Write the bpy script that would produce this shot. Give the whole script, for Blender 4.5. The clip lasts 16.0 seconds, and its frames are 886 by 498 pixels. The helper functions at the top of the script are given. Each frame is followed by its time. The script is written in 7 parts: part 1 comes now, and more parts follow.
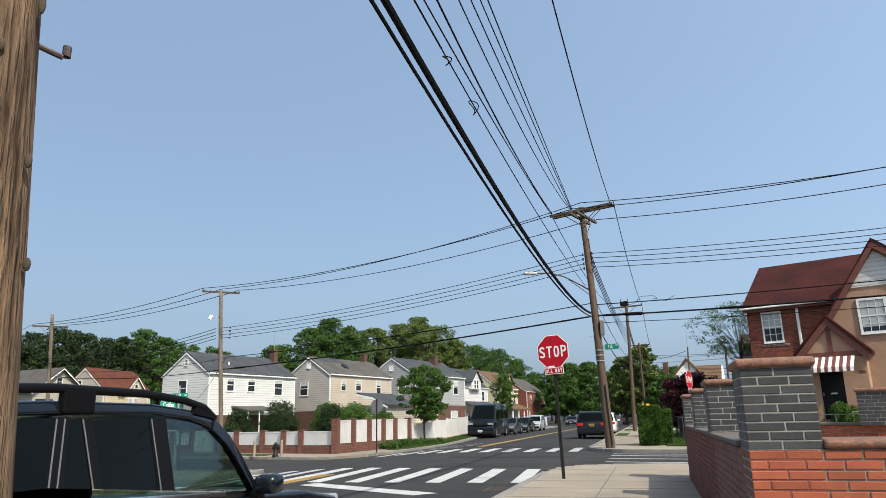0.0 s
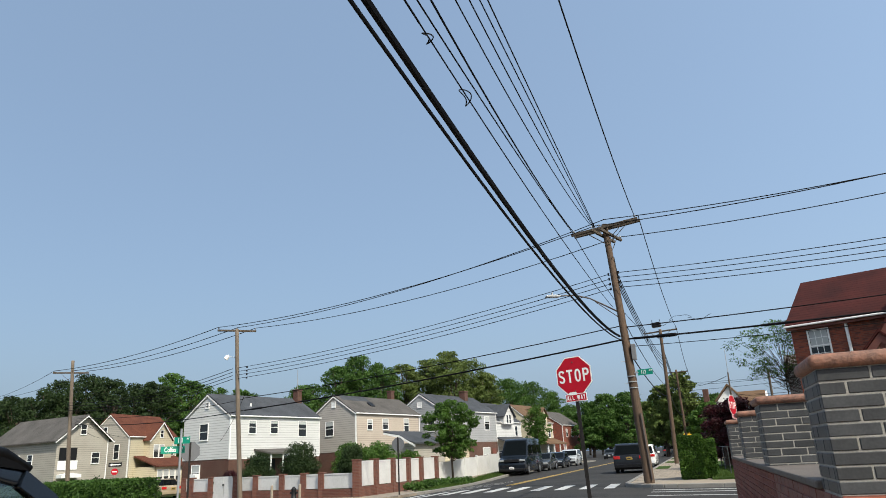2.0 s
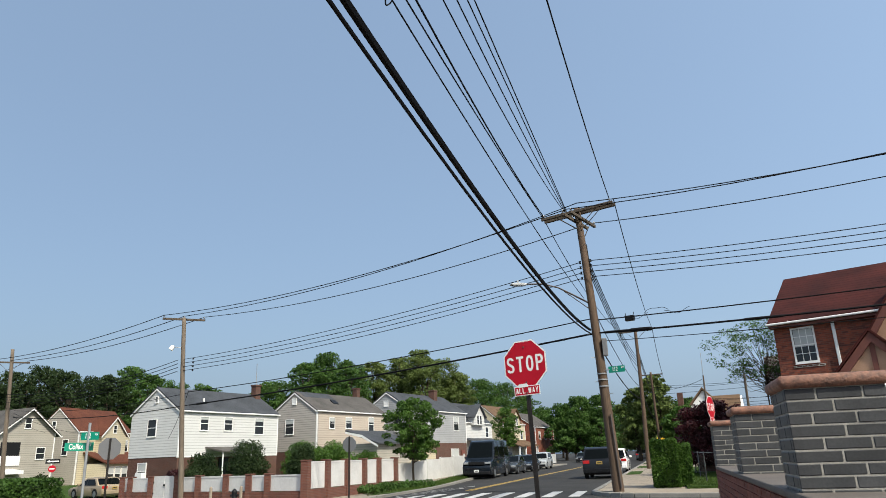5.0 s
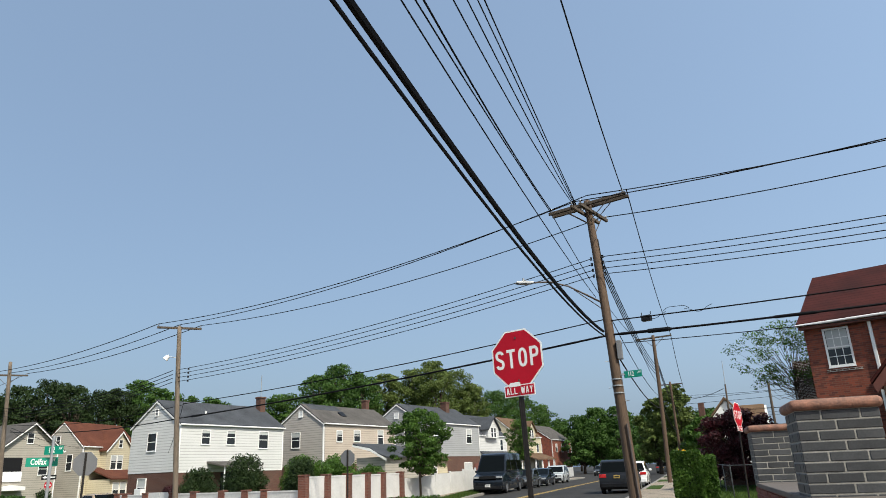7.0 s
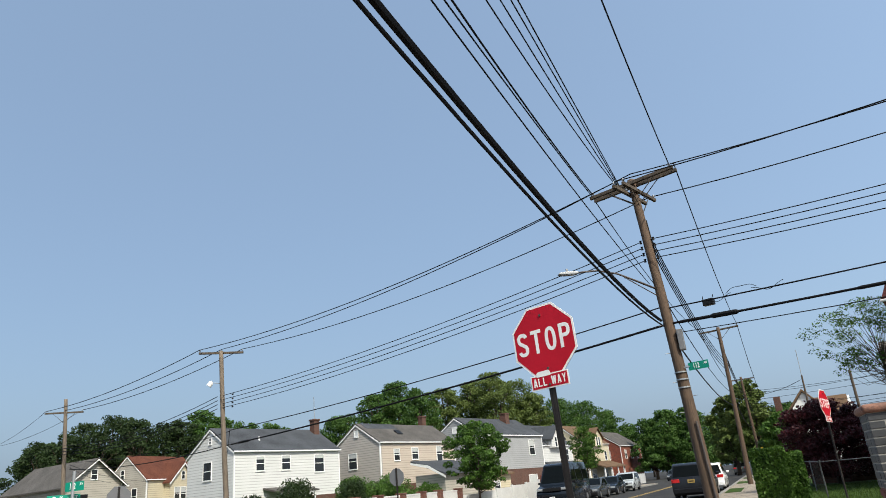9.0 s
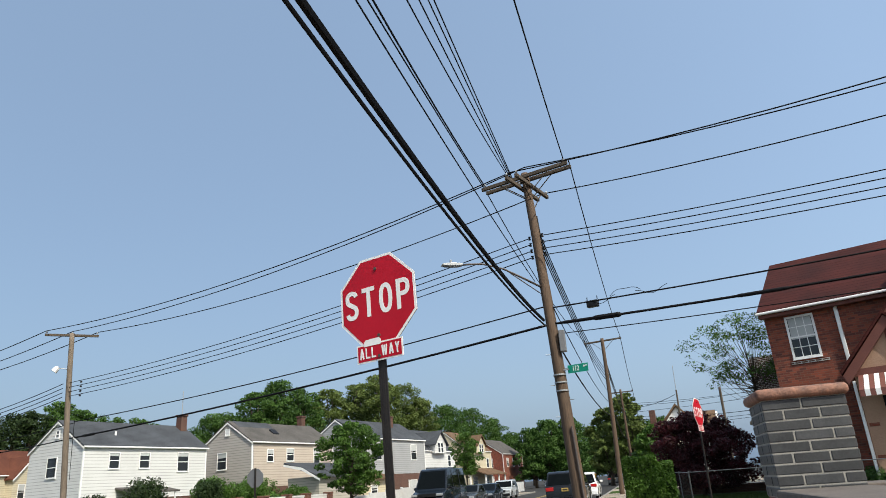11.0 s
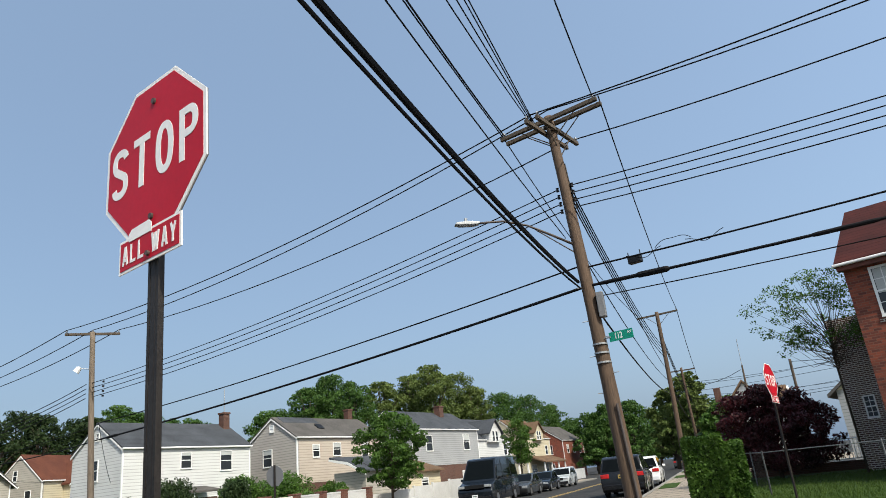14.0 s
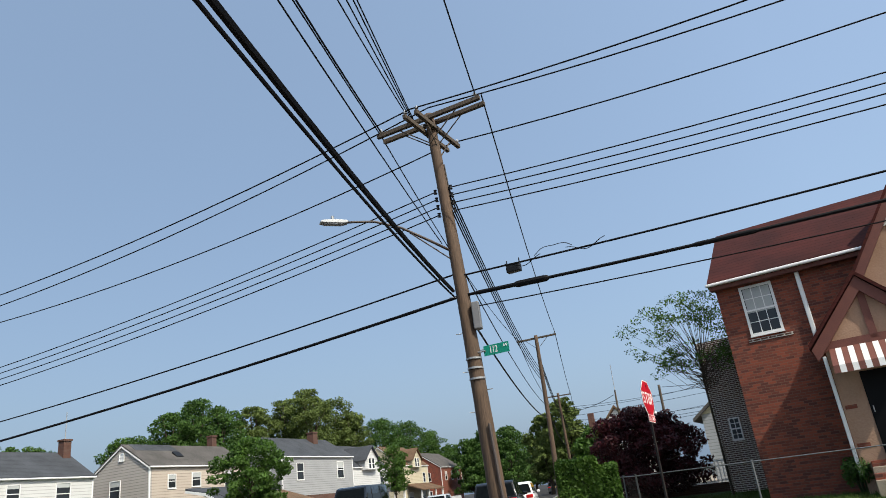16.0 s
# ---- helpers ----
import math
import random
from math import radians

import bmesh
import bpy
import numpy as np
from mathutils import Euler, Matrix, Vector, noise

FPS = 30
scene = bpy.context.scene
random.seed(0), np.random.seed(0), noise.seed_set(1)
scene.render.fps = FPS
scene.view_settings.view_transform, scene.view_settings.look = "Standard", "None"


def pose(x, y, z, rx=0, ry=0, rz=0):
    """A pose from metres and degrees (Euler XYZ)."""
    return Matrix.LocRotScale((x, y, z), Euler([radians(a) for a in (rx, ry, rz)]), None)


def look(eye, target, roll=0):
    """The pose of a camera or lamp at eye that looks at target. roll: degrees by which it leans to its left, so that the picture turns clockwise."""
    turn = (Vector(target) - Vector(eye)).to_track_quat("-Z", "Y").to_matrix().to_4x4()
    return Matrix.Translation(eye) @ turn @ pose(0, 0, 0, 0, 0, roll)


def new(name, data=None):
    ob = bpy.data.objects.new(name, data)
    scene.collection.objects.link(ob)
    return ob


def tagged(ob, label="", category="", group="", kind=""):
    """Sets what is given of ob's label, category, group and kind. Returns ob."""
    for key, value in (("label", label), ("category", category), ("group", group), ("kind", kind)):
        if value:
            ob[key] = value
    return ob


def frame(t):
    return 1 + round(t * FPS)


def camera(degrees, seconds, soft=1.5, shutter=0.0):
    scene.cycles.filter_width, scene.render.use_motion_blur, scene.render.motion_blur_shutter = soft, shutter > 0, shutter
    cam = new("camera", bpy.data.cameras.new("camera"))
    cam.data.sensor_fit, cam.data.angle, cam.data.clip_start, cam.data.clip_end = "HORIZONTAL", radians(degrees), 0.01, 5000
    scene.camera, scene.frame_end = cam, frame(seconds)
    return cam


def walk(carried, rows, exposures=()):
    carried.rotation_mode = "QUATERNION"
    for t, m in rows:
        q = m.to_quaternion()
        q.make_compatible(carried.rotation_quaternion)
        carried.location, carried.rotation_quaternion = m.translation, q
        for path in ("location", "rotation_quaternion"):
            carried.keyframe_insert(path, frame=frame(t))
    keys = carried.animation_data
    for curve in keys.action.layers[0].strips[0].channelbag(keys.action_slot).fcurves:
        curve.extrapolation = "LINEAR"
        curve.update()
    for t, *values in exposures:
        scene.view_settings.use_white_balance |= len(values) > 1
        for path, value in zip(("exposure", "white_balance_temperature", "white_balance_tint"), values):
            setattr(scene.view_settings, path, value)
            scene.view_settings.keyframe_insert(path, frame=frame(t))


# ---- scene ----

cam = camera(66.3, 16.0, soft=0.9)
PATH = [
    (0, (0.355, -0.197, 1.299), (-0.19, 1.664, 1.785), -1.2),
    (0.5, (0.381, 0.208, 1.239), (-0.196, 2.047, 1.775), -2.3),
    (1, (0.363, 0.667, 1.234), (-0.247, 2.487, 1.797), -2.6),
    (1.5, (0.388, 1.178, 1.252), (-0.226, 2.99, 1.836), -3.4),
    (2, (0.399, 1.613, 1.293), (-0.215, 3.423, 1.881), -2.9),
    (2.5, (0.431, 2.084, 1.264), (-0.132, 3.913, 1.846), -2.2),
    (3, (0.433, 2.597, 1.271), (-0.112, 4.441, 1.82), -1.8),
    (3.5, (0.469, 3.107, 1.305), (-0.036, 4.969, 1.833), -2.5),
    (4, (0.446, 3.507, 1.335), (-0.095, 5.352, 1.886), -2.3),
    (4.2, (0.406, 3.685, 1.335), (-0.127, 5.527, 1.904), -2.2),
    (6.3, (0.313, 5.809, 1.309), (-0.295, 7.617, 1.91), -1.8),
    (6.5, (0.287, 6.013, 1.309), (-0.307, 7.822, 1.92), -1.9),
    (7, (0.297, 6.547, 1.329), (-0.299, 8.352, 1.953), -2.3),
    (7.5, (0.218, 7.046, 1.34), (-0.379, 8.845, 1.978), -2.9),
    (8, (0.206, 7.58, 1.347), (-0.484, 9.339, 2.002), -4.9),
    (8.2, (0.185, 7.785, 1.342), (-0.57, 9.516, 2.002), -4.9),
    (10.3, (0.187, 9.69, 1.274), (-0.419, 11.47, 1.957), -5.5),
    (10.5, (0.159, 9.871, 1.248), (-0.415, 11.665, 1.92), -5.0),
    (11, (0.189, 10.376, 1.24), (-0.266, 12.208, 1.902), -4.2),
    (11.5, (0.229, 10.856, 1.234), (-0.154, 12.712, 1.875), -3.7),
    (12, (0.227, 11.389, 1.246), (-0.053, 13.266, 1.875), -4.5),
    (12.5, (0.307, 11.947, 1.246), (-0.042, 13.811, 1.882), -5.6),
    (13, (0.361, 12.398, 1.24), (-0.018, 14.251, 1.89), -4.5),
    (13.5, (0.413, 12.894, 1.237), (-0.085, 14.722, 1.877), -5.0),
    (14, (0.327, 13.386, 1.25), (-0.275, 15.18, 1.899), -6.1),
    (14.5, (0.324, 13.905, 1.268), (-0.367, 15.657, 1.939), -6.9),
    (15, (0.249, 14.374, 1.236), (-0.416, 16.129, 1.929), -6.2),
    (15.5, (0.251, 14.83, 1.237), (-0.297, 16.62, 1.942), -7.3),
    (16, (0.273, 15.187, 1.233), (0.0, 17.047, 1.916), -7.3),
]
walk(cam, [(t, look(eye, target, roll)) for t, eye, target, roll in PATH], [(0, 1.08, 6500, 4), (0.5, 1.0, 6500, 4), (1.5, 0.99, 6500, 4), (3, 0.98, 6500, 4), (4, 1.03, 6500, 4), (6.5, 0.95, 6500, 4), (8, 1.0, 6450, 4), (11.5, 1.02, 6500, 4), (15, 1.0, 6450, 4), (16, 0.98, 6500, 5)])

# ---------------------------------------------------------------- light
SUN_HEADING, SUN_ELEV = -38.0, 47.0
world = bpy.data.worlds.new("world")
scene.world = world
world.use_nodes = True
wn = world.node_tree
sky = wn.nodes.new("ShaderNodeTexSky")
sky.sky_type, sky.sun_disc = "NISHITA", False
sky.sun_elevation, sky.sun_rotation = radians(SUN_ELEV), radians(90 - SUN_HEADING)
sky.air_density, sky.dust_density, sky.ozone_density = 1.0, 5.0, 1.6
haze = wn.nodes.new("ShaderNodeMix")       # an even summer haze over the whole sky
haze.data_type = "RGBA"
haze.inputs[0].default_value = 0.55
haze.inputs[7].default_value = (1.66, 2.25, 3.30, 1)
wn.links.new(sky.outputs[0], haze.inputs[6])
wn.links.new(haze.outputs[2], wn.nodes["Background"].inputs[0])
# the sky is deepest opposite the sun and pales towards it
side = wn.nodes.new("ShaderNodeVectorMath")
side.operation = "DOT_PRODUCT"
side.inputs[1].default_value = (math.cos(radians(SUN_HEADING)), math.sin(radians(SUN_HEADING)), 0.0)
wn.links.new(wn.nodes.new("ShaderNodeTexCoord").outputs["Generated"], side.inputs[0])
pale = wn.nodes.new("ShaderNodeMapRange")
pale.inputs["From Min"].default_value, pale.inputs["From Max"].default_value = -1.0, -0.25
pale.inputs["To Min"].default_value, pale.inputs["To Max"].default_value = 0.097, 0.124
wn.links.new(side.outputs["Value"], pale.inputs["Value"])
wn.links.new(pale.outputs[0], wn.nodes["Background"].inputs[1])
sun = new("sun", bpy.data.lights.new("sun", "SUN"))
sun.data.energy, sun.data.angle, sun.data.color = 2.6, radians(0.6), (1.0, 0.93, 0.83)
h, e = radians(SUN_HEADING), radians(SUN_ELEV)
sun.matrix_world = look((math.cos(h) * math.cos(e) * 60, math.sin(h) * math.cos(e) * 60, math.sin(e) * 60), (0, 0, 0))


# ---------------------------------------------------------------- materials
def material(name, base, dark=None, rough=0.7, metal=0.0, scale=6.0, fine=60.0, mix=0.5, bump=0.2, depth=0.01,
             island=0.0, random_ob=0.0, stretch=(1, 1, 1), extra=None, trans=0.0, spec=0.5):
    """A surface with broad stains and fine grain between two colours, and a relief from the grain."""
    m = bpy.data.materials.new(name)
    m.use_nodes = True
    n, l = m.node_tree.nodes, m.node_tree.links
    b = n["Principled BSDF"]
    dark = dark or tuple(c * 0.7 for c in base)
    co = n.new("ShaderNodeTexCoord")
    mp = n.new("ShaderNodeMapping")
    mp.inputs["Scale"].default_value = stretch
    geo = n.new("ShaderNodeNewGeometry")
    l.new(geo.outputs["Position"], mp.inputs[0])
    big, small = n.new("ShaderNodeTexNoise"), n.new("ShaderNodeTexNoise")
    for tex, s, d in ((big, scale, 4), (small, fine, 3)):
        tex.inputs["Scale"].default_value, tex.inputs["Detail"].default_value = s, d
        l.new(mp.outputs[0], tex.inputs["Vector"])
    add = n.new("ShaderNodeMath")
    add.operation = "MULTIPLY_ADD"
    add.inputs[1].default_value = mix
    l.new(small.outputs["Fac"], add.inputs[0])
    half = n.new("ShaderNodeMath")
    half.operation = "MULTIPLY"
    half.inputs[1].default_value = 1 - mix
    l.new(big.outputs["Fac"], half.inputs[0])
    l.new(half.outputs[0], add.inputs[2])
    ramp = n.new("ShaderNodeValToRGB")
    ramp.color_ramp.elements[0].position, ramp.color_ramp.elements[1].position = 0.33, 0.67
    ramp.color_ramp.elements[0].color, ramp.color_ramp.elements[1].color = (*dark, 1), (*base, 1)
    l.new(add.outputs[0], ramp.inputs[0])
    colour = ramp.outputs[0]
    if island or random_ob:
        src = geo.outputs["Random Per Island"] if island else n.new("ShaderNodeObjectInfo").outputs["Random"]
        amount = island or random_ob
        rng = n.new("ShaderNodeMapRange")
        rng.inputs["To Min"].default_value, rng.inputs["To Max"].default_value = 1 - amount, 1 + amount
        l.new(src, rng.inputs["Value"])
        hsv = n.new("ShaderNodeHueSaturation")
        l.new(rng.outputs[0], hsv.inputs["Value"])
        l.new(colour, hsv.inputs["Color"])
        colour = hsv.outputs[0]
    l.new(colour, b.inputs["Base Color"])
    b.inputs["Roughness"].default_value, b.inputs["Metallic"].default_value = rough, metal
    b.inputs["Specular IOR Level"].default_value = spec
    if trans:
        b.inputs["Subsurface Weight"].default_value = 0
        tr = n.new("ShaderNodeBsdfTranslucent")
        l.new(colour, tr.inputs[0])
        mx = n.new("ShaderNodeMixShader")
        mx.inputs[0].default_value = trans
        l.new(b.outputs[0], mx.inputs[1])
        l.new(tr.outputs[0], mx.inputs[2])
        l.new(mx.outputs[0], n["Material Output"].inputs[0])
    if bump:
        bp = n.new("ShaderNodeBump")
        bp.inputs["Strength"].default_value, bp.inputs["Distance"].default_value = bump, depth
        l.new(small.outputs["Fac"], bp.inputs["Height"])
        l.new(bp.outputs[0], b.inputs["Normal"])
    return m


def boards(name, base, dark, pitch=0.11, rough=0.55, axis="Z", bump=0.6, depth=0.012, lapshade=0.45):
    """Lapped siding or shingle courses: a saw-tooth relief at a true pitch, with weathering and lap shade in the
    colour.
    """
    m = material(name, base, dark, rough, scale=0.8, fine=14, mix=0.35, bump=0, spec=0.15)
    n, l = m.node_tree.nodes, m.node_tree.links
    geo = n.new("ShaderNodeNewGeometry")
    sep = n.new("ShaderNodeSeparateXYZ")
    l.new(geo.outputs["Position"], sep.inputs[0])
    saw = n.new("ShaderNodeMath")
    saw.operation = "MULTIPLY"
    saw.inputs[1].default_value = 1 / pitch
    l.new(sep.outputs[axis], saw.inputs[0])
    fr = n.new("ShaderNodeMath")
    fr.operation = "FRACT"
    l.new(saw.outputs[0], fr.inputs[0])
    bp = n.new("ShaderNodeBump")
    bp.invert = True
    bp.inputs["Strength"].default_value, bp.inputs["Distance"].default_value = bump, depth
    l.new(fr.outputs[0], bp.inputs["Height"])
    l.new(bp.outputs[0], n["Principled BSDF"].inputs["Normal"])
    # the shade line of each lap, put into the colour at the course's foot
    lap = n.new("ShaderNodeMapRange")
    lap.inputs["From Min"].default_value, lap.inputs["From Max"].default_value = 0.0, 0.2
    lap.inputs["To Min"].default_value, lap.inputs["To Max"].default_value = lapshade, 1.0
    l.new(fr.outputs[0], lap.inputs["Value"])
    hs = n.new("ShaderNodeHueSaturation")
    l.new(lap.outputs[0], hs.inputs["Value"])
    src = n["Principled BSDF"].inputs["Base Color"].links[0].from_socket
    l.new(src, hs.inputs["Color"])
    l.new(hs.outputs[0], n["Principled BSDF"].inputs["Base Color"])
    return m


def brickwork(name, c1, c2, mortar, turn=0.0, course=0.075, length=0.215, gap=0.011, rough=0.85):
    """Bricks of a wall that stays far off: courses on upright faces, whichever way they look."""
    m = bpy.data.materials.new(name)
    m.use_nodes = True
    n, l = m.node_tree.nodes, m.node_tree.links
    b = n["Principled BSDF"]
    geo = n.new("ShaderNodeNewGeometry")
    rot = n.new("ShaderNodeVectorRotate")
    rot.rotation_type = "Z_AXIS"
    rot.inputs["Angle"].default_value = radians(-turn)
    l.new(geo.outputs["Position"], rot.inputs["Vector"])
    sep = n.new("ShaderNodeSeparateXYZ")
    l.new(rot.outputs[0], sep.inputs[0])
    su = n.new("ShaderNodeMath")
    su.operation = "ADD"
    l.new(sep.outputs["X"], su.inputs[0])
    l.new(sep.outputs["Y"], su.inputs[1])
    com = n.new("ShaderNodeCombineXYZ")
    l.new(su.outputs[0], com.inputs["X"])
    l.new(sep.outputs["Z"], com.inputs["Y"])
    bt = n.new("ShaderNodeTexBrick")
    bt.inputs["Color1"].default_value, bt.inputs["Color2"].default_value, bt.inputs["Mortar"].default_value = (*c1, 1), (*c2, 1), (*mortar, 1)
    bt.inputs["Scale"].default_value, bt.inputs["Mortar Size"].default_value = 1.0, gap * 0.5
    bt.inputs["Brick Width"].default_value, bt.inputs["Row Height"].default_value = length, course
    bt.inputs["Mortar Smooth"].default_value, bt.inputs["Bias"].default_value = 0.1, -0.1
    l.new(com.outputs[0], bt.inputs["Vector"])
    stain = n.new("ShaderNodeTexNoise")
    stain.inputs["Scale"].default_value, stain.inputs["Detail"].default_value = 0.9, 5
    l.new(geo.outputs["Position"], stain.inputs["Vector"])
    rng = n.new("ShaderNodeMapRange")
    rng.inputs["To Min"].default_value, rng.inputs["To Max"].default_value = 0.75, 1.25
    l.new(stain.outputs["Fac"], rng.inputs["Value"])
    hsv = n.new("ShaderNodeHueSaturation")
    l.new(rng.outputs[0], hsv.inputs["Value"])
    l.new(bt.outputs["Color"], hsv.inputs["Color"])
    l.new(hsv.outputs[0], b.inputs["Base Color"])
    b.inputs["Roughness"].default_value = rough
    bp = n.new("ShaderNodeBump")
    bp.invert = True
    bp.inputs["Strength"].default_value, bp.inputs["Distance"].default_value = 0.6, 0.01
    l.new(bt.outputs["Fac"], bp.inputs["Height"])
    l.new(bp.outputs[0], b.inputs["Normal"])
    return m


def plain(name, c, rough=0.5, metal=0.0, spec=0.5, coat=0.0):
    m = material(name, c, tuple(x * 0.85 for x in c), rough, metal, scale=3, fine=40, bump=0.05, depth=0.002, spec=spec)
    m.node_tree.nodes["Principled BSDF"].inputs["Coat Weight"].default_value = coat
    m.node_tree.nodes["Principled BSDF"].inputs["Coat Roughness"].default_value = 0.06
    return m


def glass_dark(name, c=(0.015, 0.018, 0.02), rough=0.05):
    return plain(name, c, rough, spec=0.6)


ASPHALT = material("asphalt", (0.045, 0.043, 0.041), (0.024, 0.023, 0.022), 0.92, scale=0.5, fine=30, mix=0.4, bump=0.35, depth=0.01, spec=0.2)
PATCH = material("asphalt_patch", (0.034, 0.033, 0.032), (0.022, 0.021, 0.021), 0.9, scale=1.2, fine=45, bump=0.35, spec=0.2)
CONCRETE = material("concrete", (0.32, 0.265, 0.20), (0.20, 0.165, 0.125), 0.88, scale=0.7, fine=40, bump=0.2, random_ob=0.08)
KERB = material("kerb_concrete", (0.240, 0.228, 0.204), (0.156, 0.144, 0.129), 0.88, scale=1.6, fine=30, bump=0.25)
GRASSMAT = material("lawn", (0.052, 0.088, 0.018), (0.024, 0.046, 0.009), 0.9, scale=1.3, fine=28, bump=0.8, depth=0.05, spec=0.1)
BLADE = material("grass_blade", (0.078, 0.120, 0.027), (0.036, 0.066, 0.012), 0.8, scale=0.8, fine=9, bump=0, trans=0.3, spec=0.15)
PAINTW = material("road_paint", (0.528, 0.528, 0.512), (0.320, 0.312, 0.304), 0.75, scale=3, fine=55, mix=0.55, bump=0.2)
PAINTY = material("yellow_paint", (0.385, 0.252, 0.049), (0.252, 0.168, 0.056), 0.75, scale=3, fine=50, mix=0.55, bump=0.2)
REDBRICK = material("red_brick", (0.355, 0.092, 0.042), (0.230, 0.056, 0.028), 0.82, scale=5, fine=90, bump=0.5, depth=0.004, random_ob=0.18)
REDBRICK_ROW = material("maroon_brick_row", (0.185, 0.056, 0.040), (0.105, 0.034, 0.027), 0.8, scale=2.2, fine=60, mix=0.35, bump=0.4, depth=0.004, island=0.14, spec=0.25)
GREYBRICK = material("grey_brick", (0.050, 0.051, 0.053), (0.022, 0.023, 0.025), 0.55, scale=7, fine=70, mix=0.4, bump=0.25, depth=0.003, random_ob=0.28)
MORTAR = material("mortar", (0.33, 0.315, 0.285), (0.20, 0.19, 0.165), 0.95, scale=5, fine=110, bump=0.5, depth=0.004)
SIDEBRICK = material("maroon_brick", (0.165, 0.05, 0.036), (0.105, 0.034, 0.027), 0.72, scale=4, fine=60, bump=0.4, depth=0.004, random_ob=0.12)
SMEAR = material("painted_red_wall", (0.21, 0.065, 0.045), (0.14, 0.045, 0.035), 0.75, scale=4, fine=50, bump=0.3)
COPING = material("terracotta_coping", (0.285, 0.130, 0.082), (0.095, 0.052, 0.040), 0.72, scale=14, fine=60, mix=0.4, bump=0.8, depth=0.008)
CEMENT = material("cement_cap", (0.130, 0.108, 0.092), (0.070, 0.058, 0.050), 0.85, scale=3, fine=45, bump=0.3)
POLEWOOD = material("weathered_pole_wood", (0.108, 0.066, 0.040), (0.043, 0.027, 0.016), 0.85, scale=3.0, fine=38, mix=0.55, bump=0.7, depth=0.012, stretch=(1, 1, 0.09))
POLEGREY = material("grey_pole_wood", (0.087, 0.065, 0.046), (0.043, 0.032, 0.022), 0.88, scale=3.0, fine=30, mix=0.5, bump=0.6, depth=0.01, stretch=(1, 1, 0.1))
POLEPALE = material("pale_pole_wood", (0.185, 0.145, 0.108), (0.085, 0.064, 0.046), 0.88, scale=3.0, fine=30, mix=0.5, bump=0.6, depth=0.01, stretch=(1, 1, 0.1))
POLENEAR = material("cracked_pole_wood", (0.25, 0.165, 0.105), (0.022, 0.013, 0.008), 0.9, scale=16.0, fine=60, mix=0.45, bump=1.0, depth=0.04, stretch=(1, 1, 0.07), spec=0.2)
WIREMAT = plain("black_cable", (0.006, 0.006, 0.007), 0.7, spec=0.15)
WIREGREY = plain("grey_cable", (0.06, 0.06, 0.062), 0.6)
STEEL = plain("galvanised_steel", (0.33, 0.34, 0.35), 0.5, 0.5)
BLACKMETAL = plain("black_metal", (0.012, 0.012, 0.013), 0.45, spec=0.2)
BROWNPOST = material("brown_steel_post", (0.075, 0.055, 0.045), (0.035, 0.025, 0.022), 0.6, scale=7, fine=60, bump=0.2)
SIGNRED = plain("sign_red", (0.43, 0.006, 0.020), 0.45, spec=0.2)
SIGNPOST = material("dark_steel_post", (0.026, 0.021, 0.018), (0.010, 0.008, 0.007), 0.55, scale=7, fine=60, bump=0.2, spec=0.3)
SIGNWHITE = plain("sign_white", (0.80, 0.79, 0.77), 0.45)
SIGNGREEN = plain("sign_green", (0.0, 0.235, 0.15), 0.45)
SIGNBACK = plain("sign_back", (0.17, 0.17, 0.175), 0.55, 0.3)
WHITE = plain("white_paint", (0.78, 0.77, 0.75), 0.5)
VINYL = material("white_vinyl", (0.60, 0.592, 0.58), (0.47, 0.462, 0.45), 0.45, scale=1.2, fine=12, bump=0.05)
GLASS = plain("window_glass", (0.022, 0.025, 0.028), 0.06, spec=0.4)
BLIND = plain("window_blind", (0.42, 0.43, 0.42), 0.7)
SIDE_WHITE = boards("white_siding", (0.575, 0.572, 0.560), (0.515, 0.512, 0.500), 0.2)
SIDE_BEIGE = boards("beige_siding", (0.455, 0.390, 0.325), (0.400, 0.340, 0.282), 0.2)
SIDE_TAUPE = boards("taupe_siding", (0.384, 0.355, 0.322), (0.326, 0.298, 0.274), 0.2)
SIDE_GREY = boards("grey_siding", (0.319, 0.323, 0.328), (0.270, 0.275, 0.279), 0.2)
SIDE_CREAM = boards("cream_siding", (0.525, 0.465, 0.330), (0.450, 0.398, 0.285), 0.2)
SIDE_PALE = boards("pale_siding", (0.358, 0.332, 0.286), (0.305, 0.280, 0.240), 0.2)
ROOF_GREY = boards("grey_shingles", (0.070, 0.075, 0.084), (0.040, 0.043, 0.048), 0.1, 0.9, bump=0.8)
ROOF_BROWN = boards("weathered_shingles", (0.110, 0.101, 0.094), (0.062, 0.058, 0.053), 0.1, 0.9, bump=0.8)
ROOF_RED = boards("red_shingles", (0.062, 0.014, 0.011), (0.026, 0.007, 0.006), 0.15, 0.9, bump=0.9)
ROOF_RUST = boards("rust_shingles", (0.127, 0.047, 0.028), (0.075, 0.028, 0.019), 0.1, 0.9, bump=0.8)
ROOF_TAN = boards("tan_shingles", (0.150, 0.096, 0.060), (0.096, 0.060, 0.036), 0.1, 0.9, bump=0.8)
BRICK_HOUSE = brickwork("house_brick", (0.230, 0.053, 0.026), (0.070, 0.022, 0.016), (0.150, 0.080, 0.052), -22, gap=0.011)
BRICK_DARK = brickwork("dark_house_brick", (0.102, 0.045, 0.027), (0.060, 0.027, 0.018), (0.50, 0.46, 0.41), -22, gap=0.030)
BRICK_BROWN = brickwork("brown_brick", (0.096, 0.040, 0.026), (0.068, 0.028, 0.018), (0.108, 0.080, 0.064), 77)
